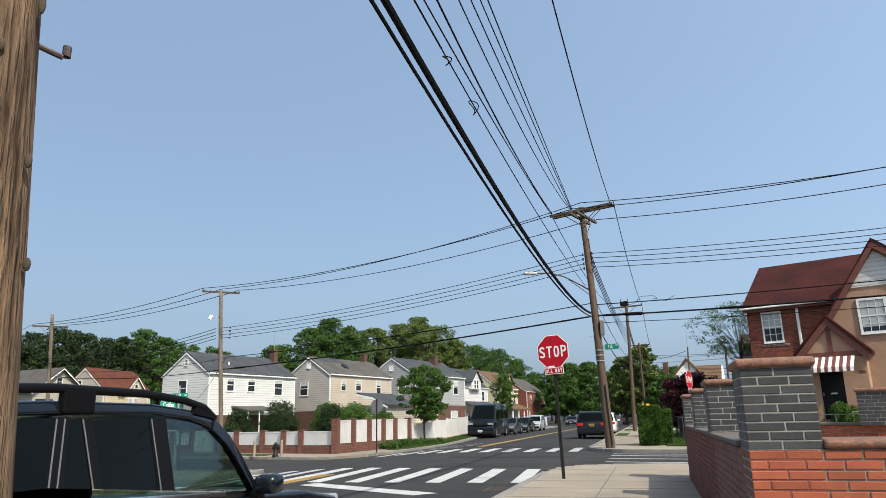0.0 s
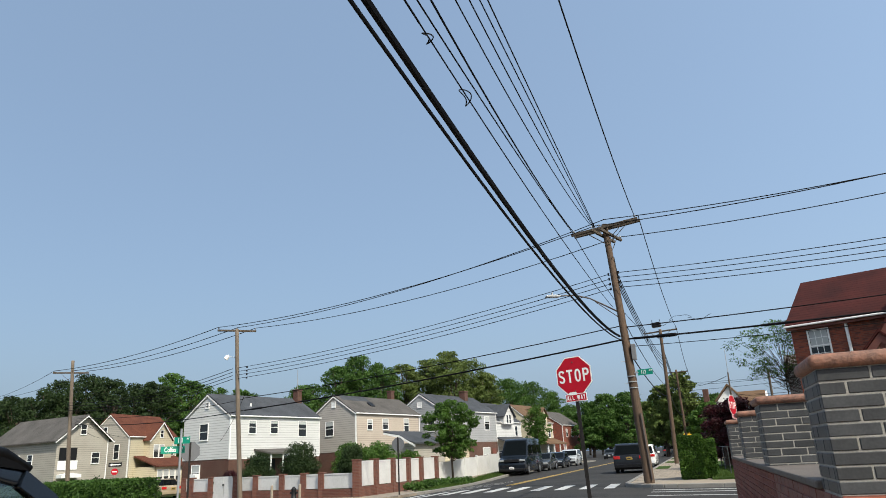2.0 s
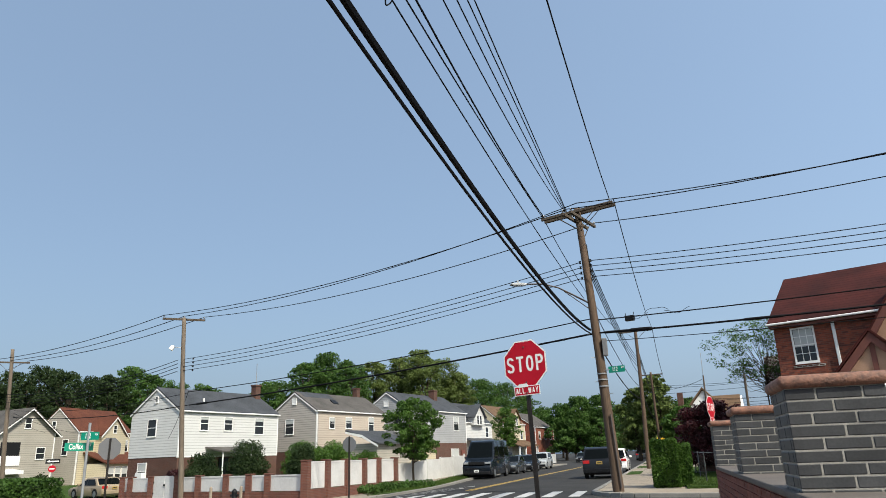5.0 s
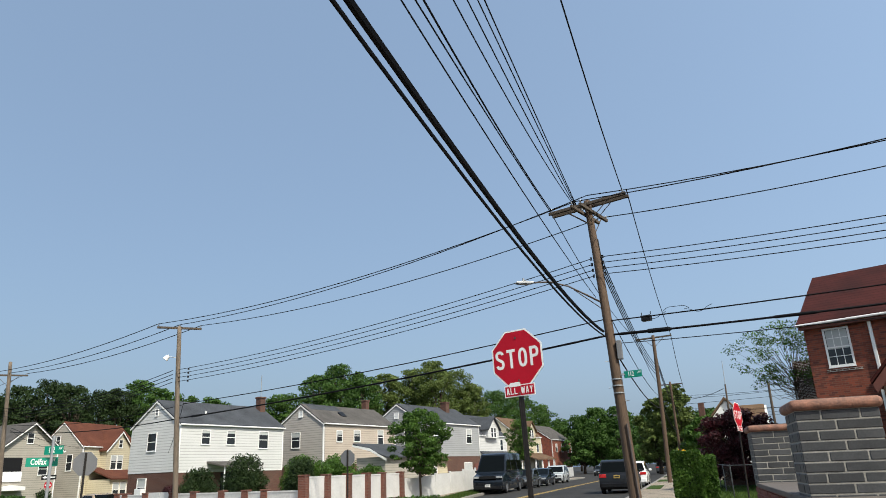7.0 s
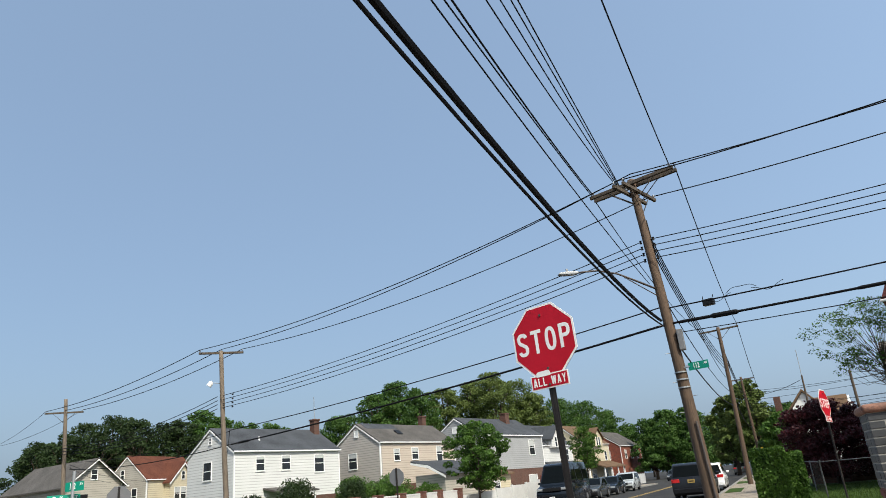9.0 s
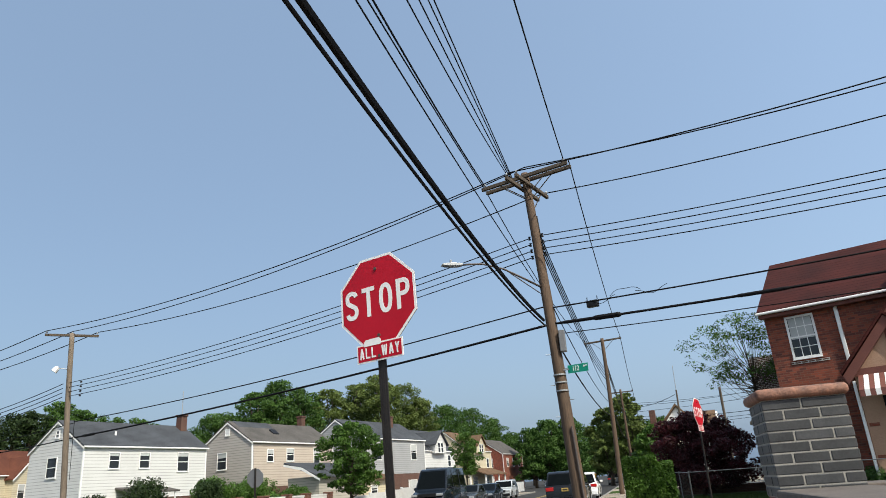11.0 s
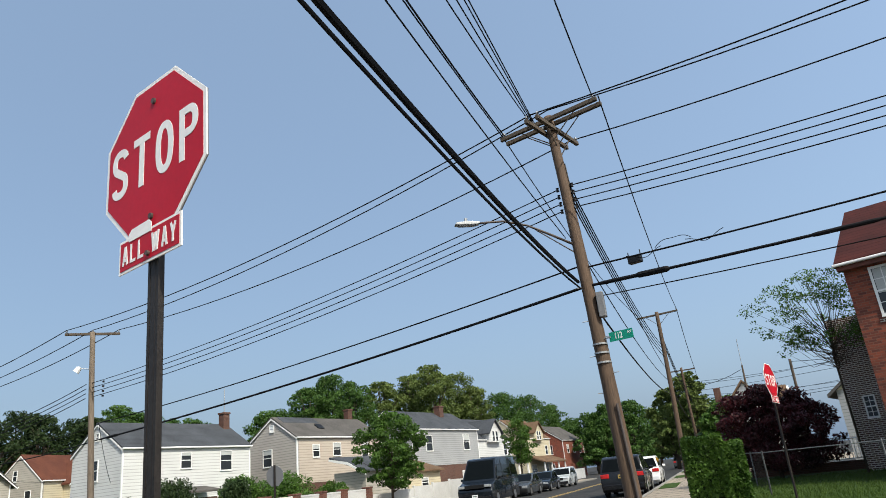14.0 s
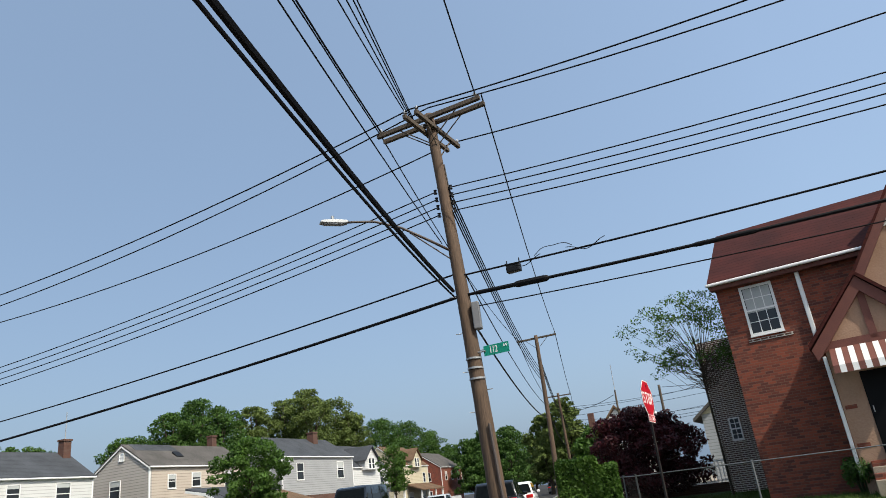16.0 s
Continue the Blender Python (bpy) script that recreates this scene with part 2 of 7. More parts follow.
BRICK_FENCE = brickwork("fence_brick", (0.137, 0.046, 0.029), (0.091, 0.029, 0.019), (0.140, 0.104, 0.083), 0)
STUCCO = material("tan_stucco", (0.40, 0.255, 0.175), (0.315, 0.195, 0.130), 0.9, scale=2.0, fine=22, mix=0.4, bump=0.5, depth=0.02, spec=0.2)
TIMBER = material("brown_timber", (0.154, 0.049, 0.032), (0.105, 0.032, 0.024), 0.7, scale=3, fine=40, bump=0.2)
LEAF = material("leaf_green", (0.072, 0.138, 0.026), (0.026, 0.062, 0.011), 0.6, scale=0.5, fine=2.6, mix=0.4, bump=0, island=0.18, trans=0.22, spec=0.2)
LEAF_OLIVE = material("leaf_olive", (0.125, 0.165, 0.042), (0.055, 0.082, 0.018), 0.65, scale=0.5, fine=2.6, mix=0.4, bump=0, island=0.18, trans=0.22, spec=0.2)
LEAF_BRIGHT = material("leaf_bright", (0.080, 0.155, 0.022), (0.028, 0.066, 0.009), 0.55, scale=1.2, fine=6, mix=0.4, bump=0, island=0.3, trans=0.3, spec=0.25)
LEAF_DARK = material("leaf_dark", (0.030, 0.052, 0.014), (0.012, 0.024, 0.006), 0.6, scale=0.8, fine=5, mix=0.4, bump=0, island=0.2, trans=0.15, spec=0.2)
LEAF_RED = material("leaf_maroon", (0.066, 0.012, 0.016), (0.014, 0.004, 0.005), 0.5, scale=1.0, fine=5, mix=0.4, bump=0, island=0.4, trans=0.12, spec=0.2)
BARK = material("bark", (0.078, 0.057, 0.039), (0.036, 0.027, 0.018), 0.95, scale=4, fine=30, bump=0.8, depth=0.02, stretch=(1, 1, 0.2))
CHROME = plain("chrome", (0.7, 0.7, 0.7), 0.12, 1.0)
RUBBER = plain("tyre_rubber", (0.014, 0.014, 0.014), 0.85, spec=0.2)
RIM = plain("alloy", (0.38, 0.38, 0.39), 0.3, 0.8)
CARGLASS = plain("tinted_glass", (0.003, 0.004, 0.004), 0.03, spec=0.10)
CARBLACK = plain("black_car_trim", (0.004, 0.004, 0.0045), 0.5, spec=0.12)
CLEARGLASS = bpy.data.materials.new("clear_car_glass")
CLEARGLASS.use_nodes = True
cg, cl = CLEARGLASS.node_tree.nodes, CLEARGLASS.node_tree.links
see, shine, blend = cg.new("ShaderNodeBsdfTransparent"), cg.new("ShaderNodeBsdfGlossy"), cg.new("ShaderNodeMixShader")
see.inputs[0].default_value = (0.60, 0.70, 0.66, 1)
shine.inputs["Roughness"].default_value = 0.02
blend.inputs[0].default_value = 0.09
cl.new(see.outputs[0], blend.inputs[1])
cl.new(shine.outputs[0], blend.inputs[2])
cl.new(blend.outputs[0], cg["Material Output"].inputs[0])
TAIL = plain("red_lens", (0.45, 0.015, 0.015), 0.2)
LAMP_LENS = plain("clear_lens", (0.30, 0.31, 0.32), 0.12)


# ---------------------------------------------------------------- mesh helpers
def part(name, bm, mat, parent=None, label="", smooth=False):
    """Links a bmesh as one mesh object, under a thing or a part."""
    me = bpy.data.meshes.new(name)
    bm.to_mesh(me)
    bm.free()
    if smooth:
        me.shade_smooth()
    me.materials.append(mat)
    ob = new(name, me)
    ob.parent = parent
    if label:
        ob["label"] = label
    return ob


def thing(name, label, category, m=None, group="", kind=""):
    """An empty at the base of a thing, which carries its parts."""
    ob = tagged(new(name), label, category, group, kind)
    ob.empty_display_size = 0.2
    if m is not None:
        ob.matrix_world = m
    return ob


def box(bm, x0, y0, z0, x1, y1, z1, m=None, bevel=0.0):
    vs = bmesh.ops.create_cube(bm, size=1.0)["verts"]
    t = Matrix.Translation(((x0 + x1) / 2, (y0 + y1) / 2, (z0 + z1) / 2)) @ Matrix.Diagonal((abs(x1 - x0), abs(y1 - y0), abs(z1 - z0), 1))
    bmesh.ops.transform(bm, matrix=t, verts=vs)
    if bevel:
        es = list({ed for v in vs for ed in v.link_edges})
        r = bmesh.ops.bevel(bm, geom=es, offset=bevel, segments=2, affect="EDGES", profile=0.5)
        vs = list({v for f in r["faces"] for v in f.verts} | {v for v in vs if v.is_valid})
    if m is not None:
        bmesh.ops.transform(bm, matrix=m, verts=vs)
    return vs


def cube(x0, y0, z0, x1, y1, z1, m=None, bevel=0.0):
    bm = bmesh.new()
    box(bm, x0, y0, z0, x1, y1, z1, m, bevel)
    return bm


def poly(bm, outline, a, b, axis="y"):
    """A prism: an outline of (u, v) drawn out from a to b along an axis."""
    put = {"y": lambda u, v, w: (u, w, v), "x": lambda u, v, w: (w, u, v), "z": lambda u, v, w: (u, v, w)}[axis]
    lo = [bm.verts.new(put(u, v, a)) for u, v in outline]
    hi = [bm.verts.new(put(u, v, b)) for u, v in outline]
    k = len(outline)
    bm.faces.new(lo)
    bm.faces.new(hi[::-1])
    for i in range(k):
        bm.faces.new((lo[i], hi[i], hi[(i + 1) % k], lo[(i + 1) % k]))
    bmesh.ops.recalc_face_normals(bm, faces=bm.faces[:])
    return lo + hi


def prism(outline, a, b, axis="y"):
    bm = bmesh.new()
    poly(bm, outline, a, b, axis)
    return bm


def tube(bm, pts, radii, sides=8, caps=True):
    """A round bar along points, with a radius at each."""
    pts = [Vector(p) for p in pts]
    if not hasattr(radii, "__len__"):
        radii = [radii] * len(pts)
    rings = []
    for i, p in enumerate(pts):
        d = (pts[min(i + 1, len(pts) - 1)] - pts[max(i - 1, 0)]).normalized()
        side = d.cross(Vector((0, 0, 1)) if abs(d.z) < 0.9 else Vector((1, 0, 0))).normalized()
        up = side.cross(d)
        rings.append([bm.verts.new(p + radii[i] * (math.cos(k) * side + math.sin(k) * up)) for k in (2 * math.pi * j / sides for j in range(sides))])
    for a, b in zip(rings, rings[1:]):
        for j in range(sides):
            bm.faces.new((a[j], a[(j + 1) % sides], b[(j + 1) % sides], b[j]))
    if caps:
        bm.faces.new(rings[0][::-1])
        bm.faces.new(rings[-1])
    bmesh.ops.recalc_face_normals(bm, faces=bm.faces[:])


def bar(pts, radii, sides=8):
    bm = bmesh.new()
    tube(bm, pts, radii, sides)
    return bm


def soup(name, verts, faces, mat, parent=None, smooth=False):
    me = bpy.data.meshes.new(name)
    me.from_pydata(verts, [], faces)
    if smooth:
        me.shade_smooth()
    me.materials.append(mat)
    ob = new(name, me)
    ob.parent = parent
    return ob


def lettering(text, size, mat, name, parent, m, stretch=1.0):
    """Raised letters as a mesh."""
    cu = bpy.data.curves.new(name, "FONT")
    cu.body, cu.size, cu.align_x, cu.align_y, cu.extrude, cu.offset = text, size, "CENTER", "CENTER", 0.0015, size * 0.02
    tmp = bpy.data.objects.new(name, cu)
    scene.collection.objects.link(tmp)
    me = bpy.data.meshes.new_from_object(tmp.evaluated_get(bpy.context.evaluated_depsgraph_get()))
    bpy.data.objects.remove(tmp)
    me.transform(Matrix.Diagonal((stretch, 1, 1, 1)))
    me.materials.clear()
    me.materials.append(mat)
    ob = new(name, me)
    ob.parent = parent
    ob.matrix_local = m
    return ob


# ---------------------------------------------------------------- ground
def ease(u):
    u = min(1.0, max(0.0, u))
    return u * u * (3 - 2 * u)


def ground_z(x, y):
    """The roadway's height: level on the avenue, falling gently down the side street."""
    return -0.15 - 0.47 * ease((-8 - x) / 9) * (1 - ease((y - 42) / 14)) - 0.25 * ease((-20 - x) / 25) * (1 - ease((y - 50) / 20))


def drape(name, outline_fn, x0, x1, y0, y1, step, lift, mat, skirt=0.16, parent=None):
    """A sheet over the ground within a plan test, lifted, with a skirt down its rim."""
    nx, ny = max(1, round((x1 - x0) / step)), max(1, round((y1 - y0) / step))
    verts, faces, index = [], [], {}

    def vert(i, j, low):
        key = (i, j, low)
        if key not in index:
            x, y = x0 + (x1 - x0) * i / nx, y0 + (y1 - y0) * j / ny
            index[key] = len(verts)
            verts.append((x, y, ground_z(x, y) + lift - (skirt if low else 0)))
        return index[key]

    inside = {(i, j): outline_fn(x0 + (x1 - x0) * (i + 0.5) / nx, y0 + (y1 - y0) * (j + 0.5) / ny) for i in range(nx) for j in range(ny)}
    for (i, j), ok in inside.items():
        if not ok:
            continue
        faces.append((vert(i, j, 0), vert(i + 1, j, 0), vert(i + 1, j + 1, 0), vert(i, j + 1, 0)))
        for di, dj, a, b in ((0, -1, (i, j), (i + 1, j)), (1, 0, (i + 1, j), (i + 1, j + 1)), (0, 1, (i + 1, j + 1), (i, j + 1)), (-1, 0, (i, j + 1), (i, j))):
            if not inside.get((i + di, j + dj), False):
                faces.append((vert(*b, 0), vert(*a, 0), vert(*a, 1), vert(*b, 1)))
    return soup(name, verts, faces, mat, parent)


verts, faces = [], []
gx = [-2500, -900, -300, -140, -90, *range(-70, 21, 2), 30, 60, 140, 400, 900, 2500]
gy = [-600, -200, -60, -30, *range(-16, 80, 2), 90, 110, 140, 200, 400, 900, 3000]
for y in gy:
    for x in gx:
        verts.append((x, y, ground_z(x, y)))
for j in range(len(gy) - 1):
    for i in range(len(gx) - 1):
        k = j * len(gx) + i
        faces.append((k, k + 1, k + 1 + len(gx), k + len(gx)))
tagged(soup("road", verts, faces, ASPHALT, smooth=True), "worn grey asphalt roadway with patches and cracks", "road", kind="structure")

KERB_R, KERB_L = -2.3, -12.6          # the avenue's kerbs
SIDE = math.tan(radians(-14.0))       # the side street runs aslant


def near_line(x):                     # near kerb of the side street
    return 20.3 + SIDE * (x - 1.0) * 0.9


def far_line(x):                      # far kerb of the side street
    return 28.7 + SIDE * (x - 1.0)


def corner(x, y, cx, cy, r, sx, sy):
    """Whether a plan point is cut away by a rounded corner centred on cx, cy."""
    return (x - cx) * sx > 0 and (y - cy) * sy > 0 and math.hypot(x - cx, y - cy) > r


def block_near_right(x, y):
    return x > KERB_R and y < near_line(x) and not corner(x, y, KERB_R + 3, near_line(x) - 3, 3, -1, 1)


def block_far_right(x, y):
    return x > KERB_R and y > far_line(x) and not corner(x, y, KERB_R + 2.6, far_line(x) + 2.6, 2.6, -1, -1)


def block_far_left(x, y):
    return x < KERB_L and y > far_line(x) and not corner(x, y, KERB_L - 3, far_line(x) + 3, 3, 1, -1)


def block_near_left(x, y):
    return x < KERB_L and y < near_line(x) - 0.5 and not corner(x, y, KERB_L - 3, near_line(x) - 3.5, 3, 1, 1)


for name, fn, lim in (("pavement_near", block_near_right, (-2.4, 14, -16, 24)), ("pavement_far", block_far_right, (-2.4, 22, 22, 100)),
                      ("pavement_across", block_far_left, (-70, -12.4, 28, 100)), ("pavement_beside", block_near_left, (-70, -12.4, -16, 44))):
    step = 0.2 if name in ("pavement_near", "pavement_far") else 0.4
    tagged(drape(name, fn, lim[0], lim[1], lim[2], lim[3], step, 0.13, CONCRETE), "pale concrete pavement with a kerb along the road", "pavement", kind="structure")


# ---------------------------------------------------------------- near wall with piers
COURSE, BLEN, JOINT = 0.070, 0.250, 0.012
WALL_TOP, PIER_TOP, PIER_W = 1.08, 1.625, 0.50


def brick_mesh(name, length, height, thick, mat):
    bm = cube(-length / 2, 0, -height / 2, length / 2, thick, height / 2)
    bmesh.ops.bevel(bm, geom=bm.edges[:], offset=0.004, segments=1, affect="EDGES", profile=0.5)
    me = bpy.data.meshes.new(name)
    bm.to_mesh(me)
    bm.free()
    me.materials.append(mat)
    return me


BRICK_CACHE = {}


def lay(parent, m, width, z0, courses, mat, shift=0, limit=10 ** 6, proud=0.004):
    """Running bond on one face: m's x runs along the face, its -y looks out; each brick is an object."""
    made = 0
    for row in range(courses):
        u = 0.0
        first = BLEN * (0.5 if (row + shift) % 2 else 1.0) - JOINT
        while u < width - 0.03:
            ln = min(first if u == 0 else BLEN - JOINT, width - u)
            if width - u - ln < 0.06:
                ln = width - u
            key = (mat.name, round(ln, 3))
            if key not in BRICK_CACHE:
                BRICK_CACHE[key] = brick_mesh("brick", ln, COURSE - JOINT, 0.05, mat)
            ob = new("brick", BRICK_CACHE[key])
            ob.parent = parent
            ob.matrix_world = m @ Matrix.Translation((u + ln / 2, -proud + random.uniform(-0.0015, 0.0015), z0 + (row + 0.5) * COURSE)) @ Matrix.Rotation(random.uniform(-0.006, 0.006), 4, "Y")
            u += ln + JOINT
            made += 1
            if made >= limit:
                return made
    return made


def coping_bar(x0, y0, x1, y1, z, over=0.03, high=0.072):
    """A bullnosed slab: rounded all round its rim."""
    bm = cube(x0 - over, y0 - over, z, x1 + over, y1 + over, z + high)
    es = [ed for ed in bm.edges if abs(ed.verts[0].co.z - ed.verts[1].co.z) < 1e-4]
    bmesh.ops.bevel(bm, geom=es + [ed for ed in bm.edges if ed not in es], offset=high * 0.45, segments=5, affect="EDGES", profile=0.5)
    return bm


def pier(x, y, turn, label, faces):
    """A square pier of grey brick on the wall, its rim of terracotta coping."""
    m = pose(x, y, 0, 0, 0, turn)
    ob = thing("brick_pier", label, "pier", m, "garden wall piers")
    w = PIER_W
    part("core", cube(0.0045, 0.0045, WALL_TOP - 0.05, w - 0.0045, w - 0.0045, PIER_TOP), MORTAR, ob, "pale mortar")
    part("coping", coping_bar(0, 0, w, w, PIER_TOP), COPING, ob, "pitted terracotta bullnose coping", smooth=True)
    part("cap", cube(0.05, 0.05, PIER_TOP + 0.064, w - 0.05, w - 0.05, PIER_TOP + 0.078), CEMENT, ob, "cement cap")
    n = 9
    low = WALL_TOP - 0.05
    c = (PIER_TOP - low) / n
    for f in faces:
        fm = {"front": pose(0, 0, 0), "left": pose(0, w, 0, 0, 0, -90), "right": pose(w, 0, 0, 0, 0, 90), "back": pose(w, w, 0, 0, 0, 180)}[f]
        for row in range(n):
            cuts = ([0, 0.235, 0.5], [0, 0.155, 0.385, 0.5], [0, 0.27, 0.5], [0, 0.12, 0.335, 0.5])[(row + len(label)) % 4]
            if f in ("left", "right"):
                cuts = [0.062, 0.30, 0.438] if row % 2 else [0.062, 0.19, 0.438]
            for a, b in zip(cuts, cuts[1:]):
                lo = a + (0.005 if a > 0.07 else 0)
                hi = b - (0.005 if b < 0.43 else 0)
                key = ("pier", round(hi - lo, 3), round(c, 3))
                if key not in BRICK_CACHE:
                    BRICK_CACHE[key] = brick_mesh("brick", hi - lo, c - 0.009, 0.06, GREYBRICK)
                br = new("brick", BRICK_CACHE[key])
                br.parent = ob
                br.matrix_local = fm @ Matrix.Translation(((lo + hi) / 2, random.uniform(-0.0015, 0.0015), low + (row + 0.5) * c))
    return ob


WX = 1.02                              # the wall's face beside the pavement
Y0, Y1 = 5.44, 15.72
PAVE = -0.02


def wall_run(name, label, m, length, thick=0.46, top=WALL_TOP - 0.05, coat=MORTAR):
    ob = thing(name, label, "wall", m, kind="structure")
    part("core", cube(0, 0.006, PAVE - 0.1, length, thick, top), coat, ob)
    return ob


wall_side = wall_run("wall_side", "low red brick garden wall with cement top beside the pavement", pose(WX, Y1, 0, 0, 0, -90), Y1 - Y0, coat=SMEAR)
part("cement_cap", cube(PIER_W + 0.004, -0.03, WALL_TOP - 0.046, Y1 - Y0 - PIER_W - 0.004, 0.50, WALL_TOP, bevel=0.012), CEMENT, wall_side, "pale pinkish cement capping")
wall_front = wall_run("wall_front", "low orange-red brick garden wall with a rounded coping", pose(WX, Y0, 0), 5.2)
part("coping", coping_bar(PIER_W + 0.03, 0.0, 5.2, 0.4, WALL_TOP - 0.045, 0.03, 0.07), COPING, wall_front, "pink terracotta bullnose coping", smooth=True)
wall_back = wall_run("wall_back", "low red brick garden wall along the side street", pose(WX + 0.4, Y1 - 0.2, 0, 0, 0, -18), 5.0)
part("cement_cap", cube(-0.02, -0.03, WALL_TOP - 0.05, 5.0, 0.50, WALL_TOP, bevel=0.012), CEMENT, wall_back, "pale pinkish cement capping")
pier(WX, 5.44, 0, "grey brick pier with terracotta coping at the wall's near corner", ("front", "left", "right", "back"))
pier(WX, 8.70, 0, "grey brick pier with terracotta coping on the garden wall", ("front", "left", "back"))
pier(WX, 11.73, 0, "grey brick pier with terracotta coping on the garden wall", ("front", "left", "back"))
pier(WX, 15.25, 0, "grey brick pier with worn terracotta coping at the street corner", ("front", "left", "right", "back"))
pier(WX + 3.0, 14.3, -18, "grey brick pier on the wall along the side street", ("front", "left"))
yard = tagged(part("yard", cube(WX + 0.46, Y0 + 0.4, -0.1, 7, 14.2, 0.0), CONCRETE), "concrete yard behind the garden wall", "yard", kind="structure")


# ---------------------------------------------------------------- poles and wires
def rough_bar(base, top, r0, r1, seed, rings=26, sides=20, wob=0.012):
    """A weathered round pole: slightly crooked, with checks and flats."""
    bm = bmesh.new()
    rnd = random.Random(seed)
    base, top = Vector(base), Vector(top)
    loop = []
    for i in range(rings + 1):
        t = i / rings
        c = base.lerp(top, t) + Vector((math.sin(t * 5 + seed) * 0.02, math.cos(t * 4 + seed) * 0.02, 0))
        r = r0 + (r1 - r0) * t
        loop.append([bm.verts.new(c + r * (1 + wob * 4 * (noise.noise((k * 0.8, t * 14, seed)) )) * Vector((math.cos(a), math.sin(a), 0)))
                     for k, a in enumerate(2 * math.pi * j / sides for j in range(sides))])
    for a, b in zip(loop, loop[1:]):
        for j in range(sides):
            bm.faces.new((a[j], a[(j + 1) % sides], b[(j + 1) % sides], b[j]))
    bm.faces.new(loop[-1])
    return bm


def insulator(parent, p, high=0.13):
    bm = bmesh.new()
    tube(bm, [(p[0], p[1], p[2]), (p[0], p[1], p[2] + high * 0.35), (p[0], p[1], p[2] + high * 0.4), (p[0], p[1], p[2] + high * 0.7), (p[0], p[1], p[2] + high * 0.75), (p[0], p[1], p[2] + high)],
         [0.012, 0.012, 0.045, 0.05, 0.03, 0.025], 10)
    return part("insulator", bm, STEEL, parent, "grey porcelain insulator")


def plank(a, b, w, hgt):
    """A squared timber between two points."""
    a, b = Vector(a), Vector(b)
    d = b - a
    m = Matrix.Translation((a + b) / 2) @ d.to_track_quat("X", "Z").to_matrix().to_4x4()
    return cube(-d.length / 2, -w / 2, -hgt / 2, d.length / 2, w / 2, hgt / 2, m, 0.012)


def wire(p, q, sag, radius, mat=WIREMAT, name="overhead_wire", label="thin black overhead wire slung between utility poles", n=18):
    p, q = Vector(p), Vector(q)
    r = radius * 1.4
    pts = [p.lerp(q, i / n) - Vector((0, 0, sag * 4 * (i / n) * (1 - i / n))) for i in range(n + 1)]
    ob = tagged(part(name, bar(pts, r, 6), mat), label, "cable", "overhead wires")
    return ob


P0, P1, P2, P3, P4 = Vector((-1.63, 1.50, 0)), Vector((-1.37, 30.2, 0)), Vector((-25.6, 38.15, -0.5)), Vector((-46.2, 44.8, -0.6)), Vector((-1.05, 60.6, 0))
T0, T1, T2, T3, T4 = Vector((-1.98, 1.02, 10.7)), Vector((-1.93, 30.82, 10.78)), Vector((-26.25, 38.1, 9.85)), Vector((-46.7, 44.3, 10.4)), Vector((-0.9, 60.9, 10.7))
SD = Vector((-0.951, 0.309, 0))        # along the side street
ARM1 = ((-3.40, 31.19, 10.56), (-0.46, 30.42, 10.66))


def pole(base, top, r0, r1, mat, label, seed):
    ob = thing("utility_pole", label, "utility pole", Matrix.Translation(base), "utility poles")
    o = Vector(base)
    part("shaft", rough_bar((0, 0, -0.3), Vector(top) - o, r0, r1, seed), mat, ob, smooth=True)
    return ob


def crossarm(ob, o, a, b, mat=POLEGREY, w=0.1, hgt=0.12, braces=True, pins=()):
    a, b = Vector(a) - o, Vector(b) - o
    part("crossarm", plank(a, b, w, hgt), mat, ob)
    if braces:
        mid = (a + b) / 2
        for f in (0.22, 0.78):
            e = a.lerp(b, f)
            part("brace", plank(e - Vector((0, 0, 0.05)), mid - Vector((0, 0, 0.75)), 0.03, 0.03), mat, ob)
    for f in pins:
        insulator(ob, a.lerp(b, f) + Vector((0, 0, hgt / 2)))


pole0 = pole(P0, T0, 0.185, 0.13, POLENEAR, "pale weathered wooden utility pole with knots and deep cracks", 3)
part("hook", bar([(-0.03, -0.06, 2.635), (0.045, 0.05, 2.605), (0.053, 0.057, 2.61), (0.053, 0.057, 2.65)], [0.011, 0.011, 0.015, 0.015], 8), BROWNPOST, pole0, "rusty steel step hook")
for i in range(12):
    z = 0.95 + i * 0.2 + random.uniform(-0.06, 0.06)
    a = random.uniform(-1.9, 0.3)
    c = (T0 - P0) * (z / 10.7)
    d = Vector((math.cos(a), math.sin(a), 0))
    bm = bmesh.new()
    bmesh.ops.create_uvsphere(bm, u_segments=8, v_segments=6, radius=1.0, matrix=Matrix.Translation(c + d * 0.168) @ Matrix.Diagonal((0.012, 0.012, random.uniform(0.02, 0.04), 1)))
    part("knot", bm, BARK, pole0, "dark knot")
crossarm(pole0, P0, (-3.0, 1.15, 10.6), (-1.05, 0.95, 10.6), pins=(0.03, 0.97))

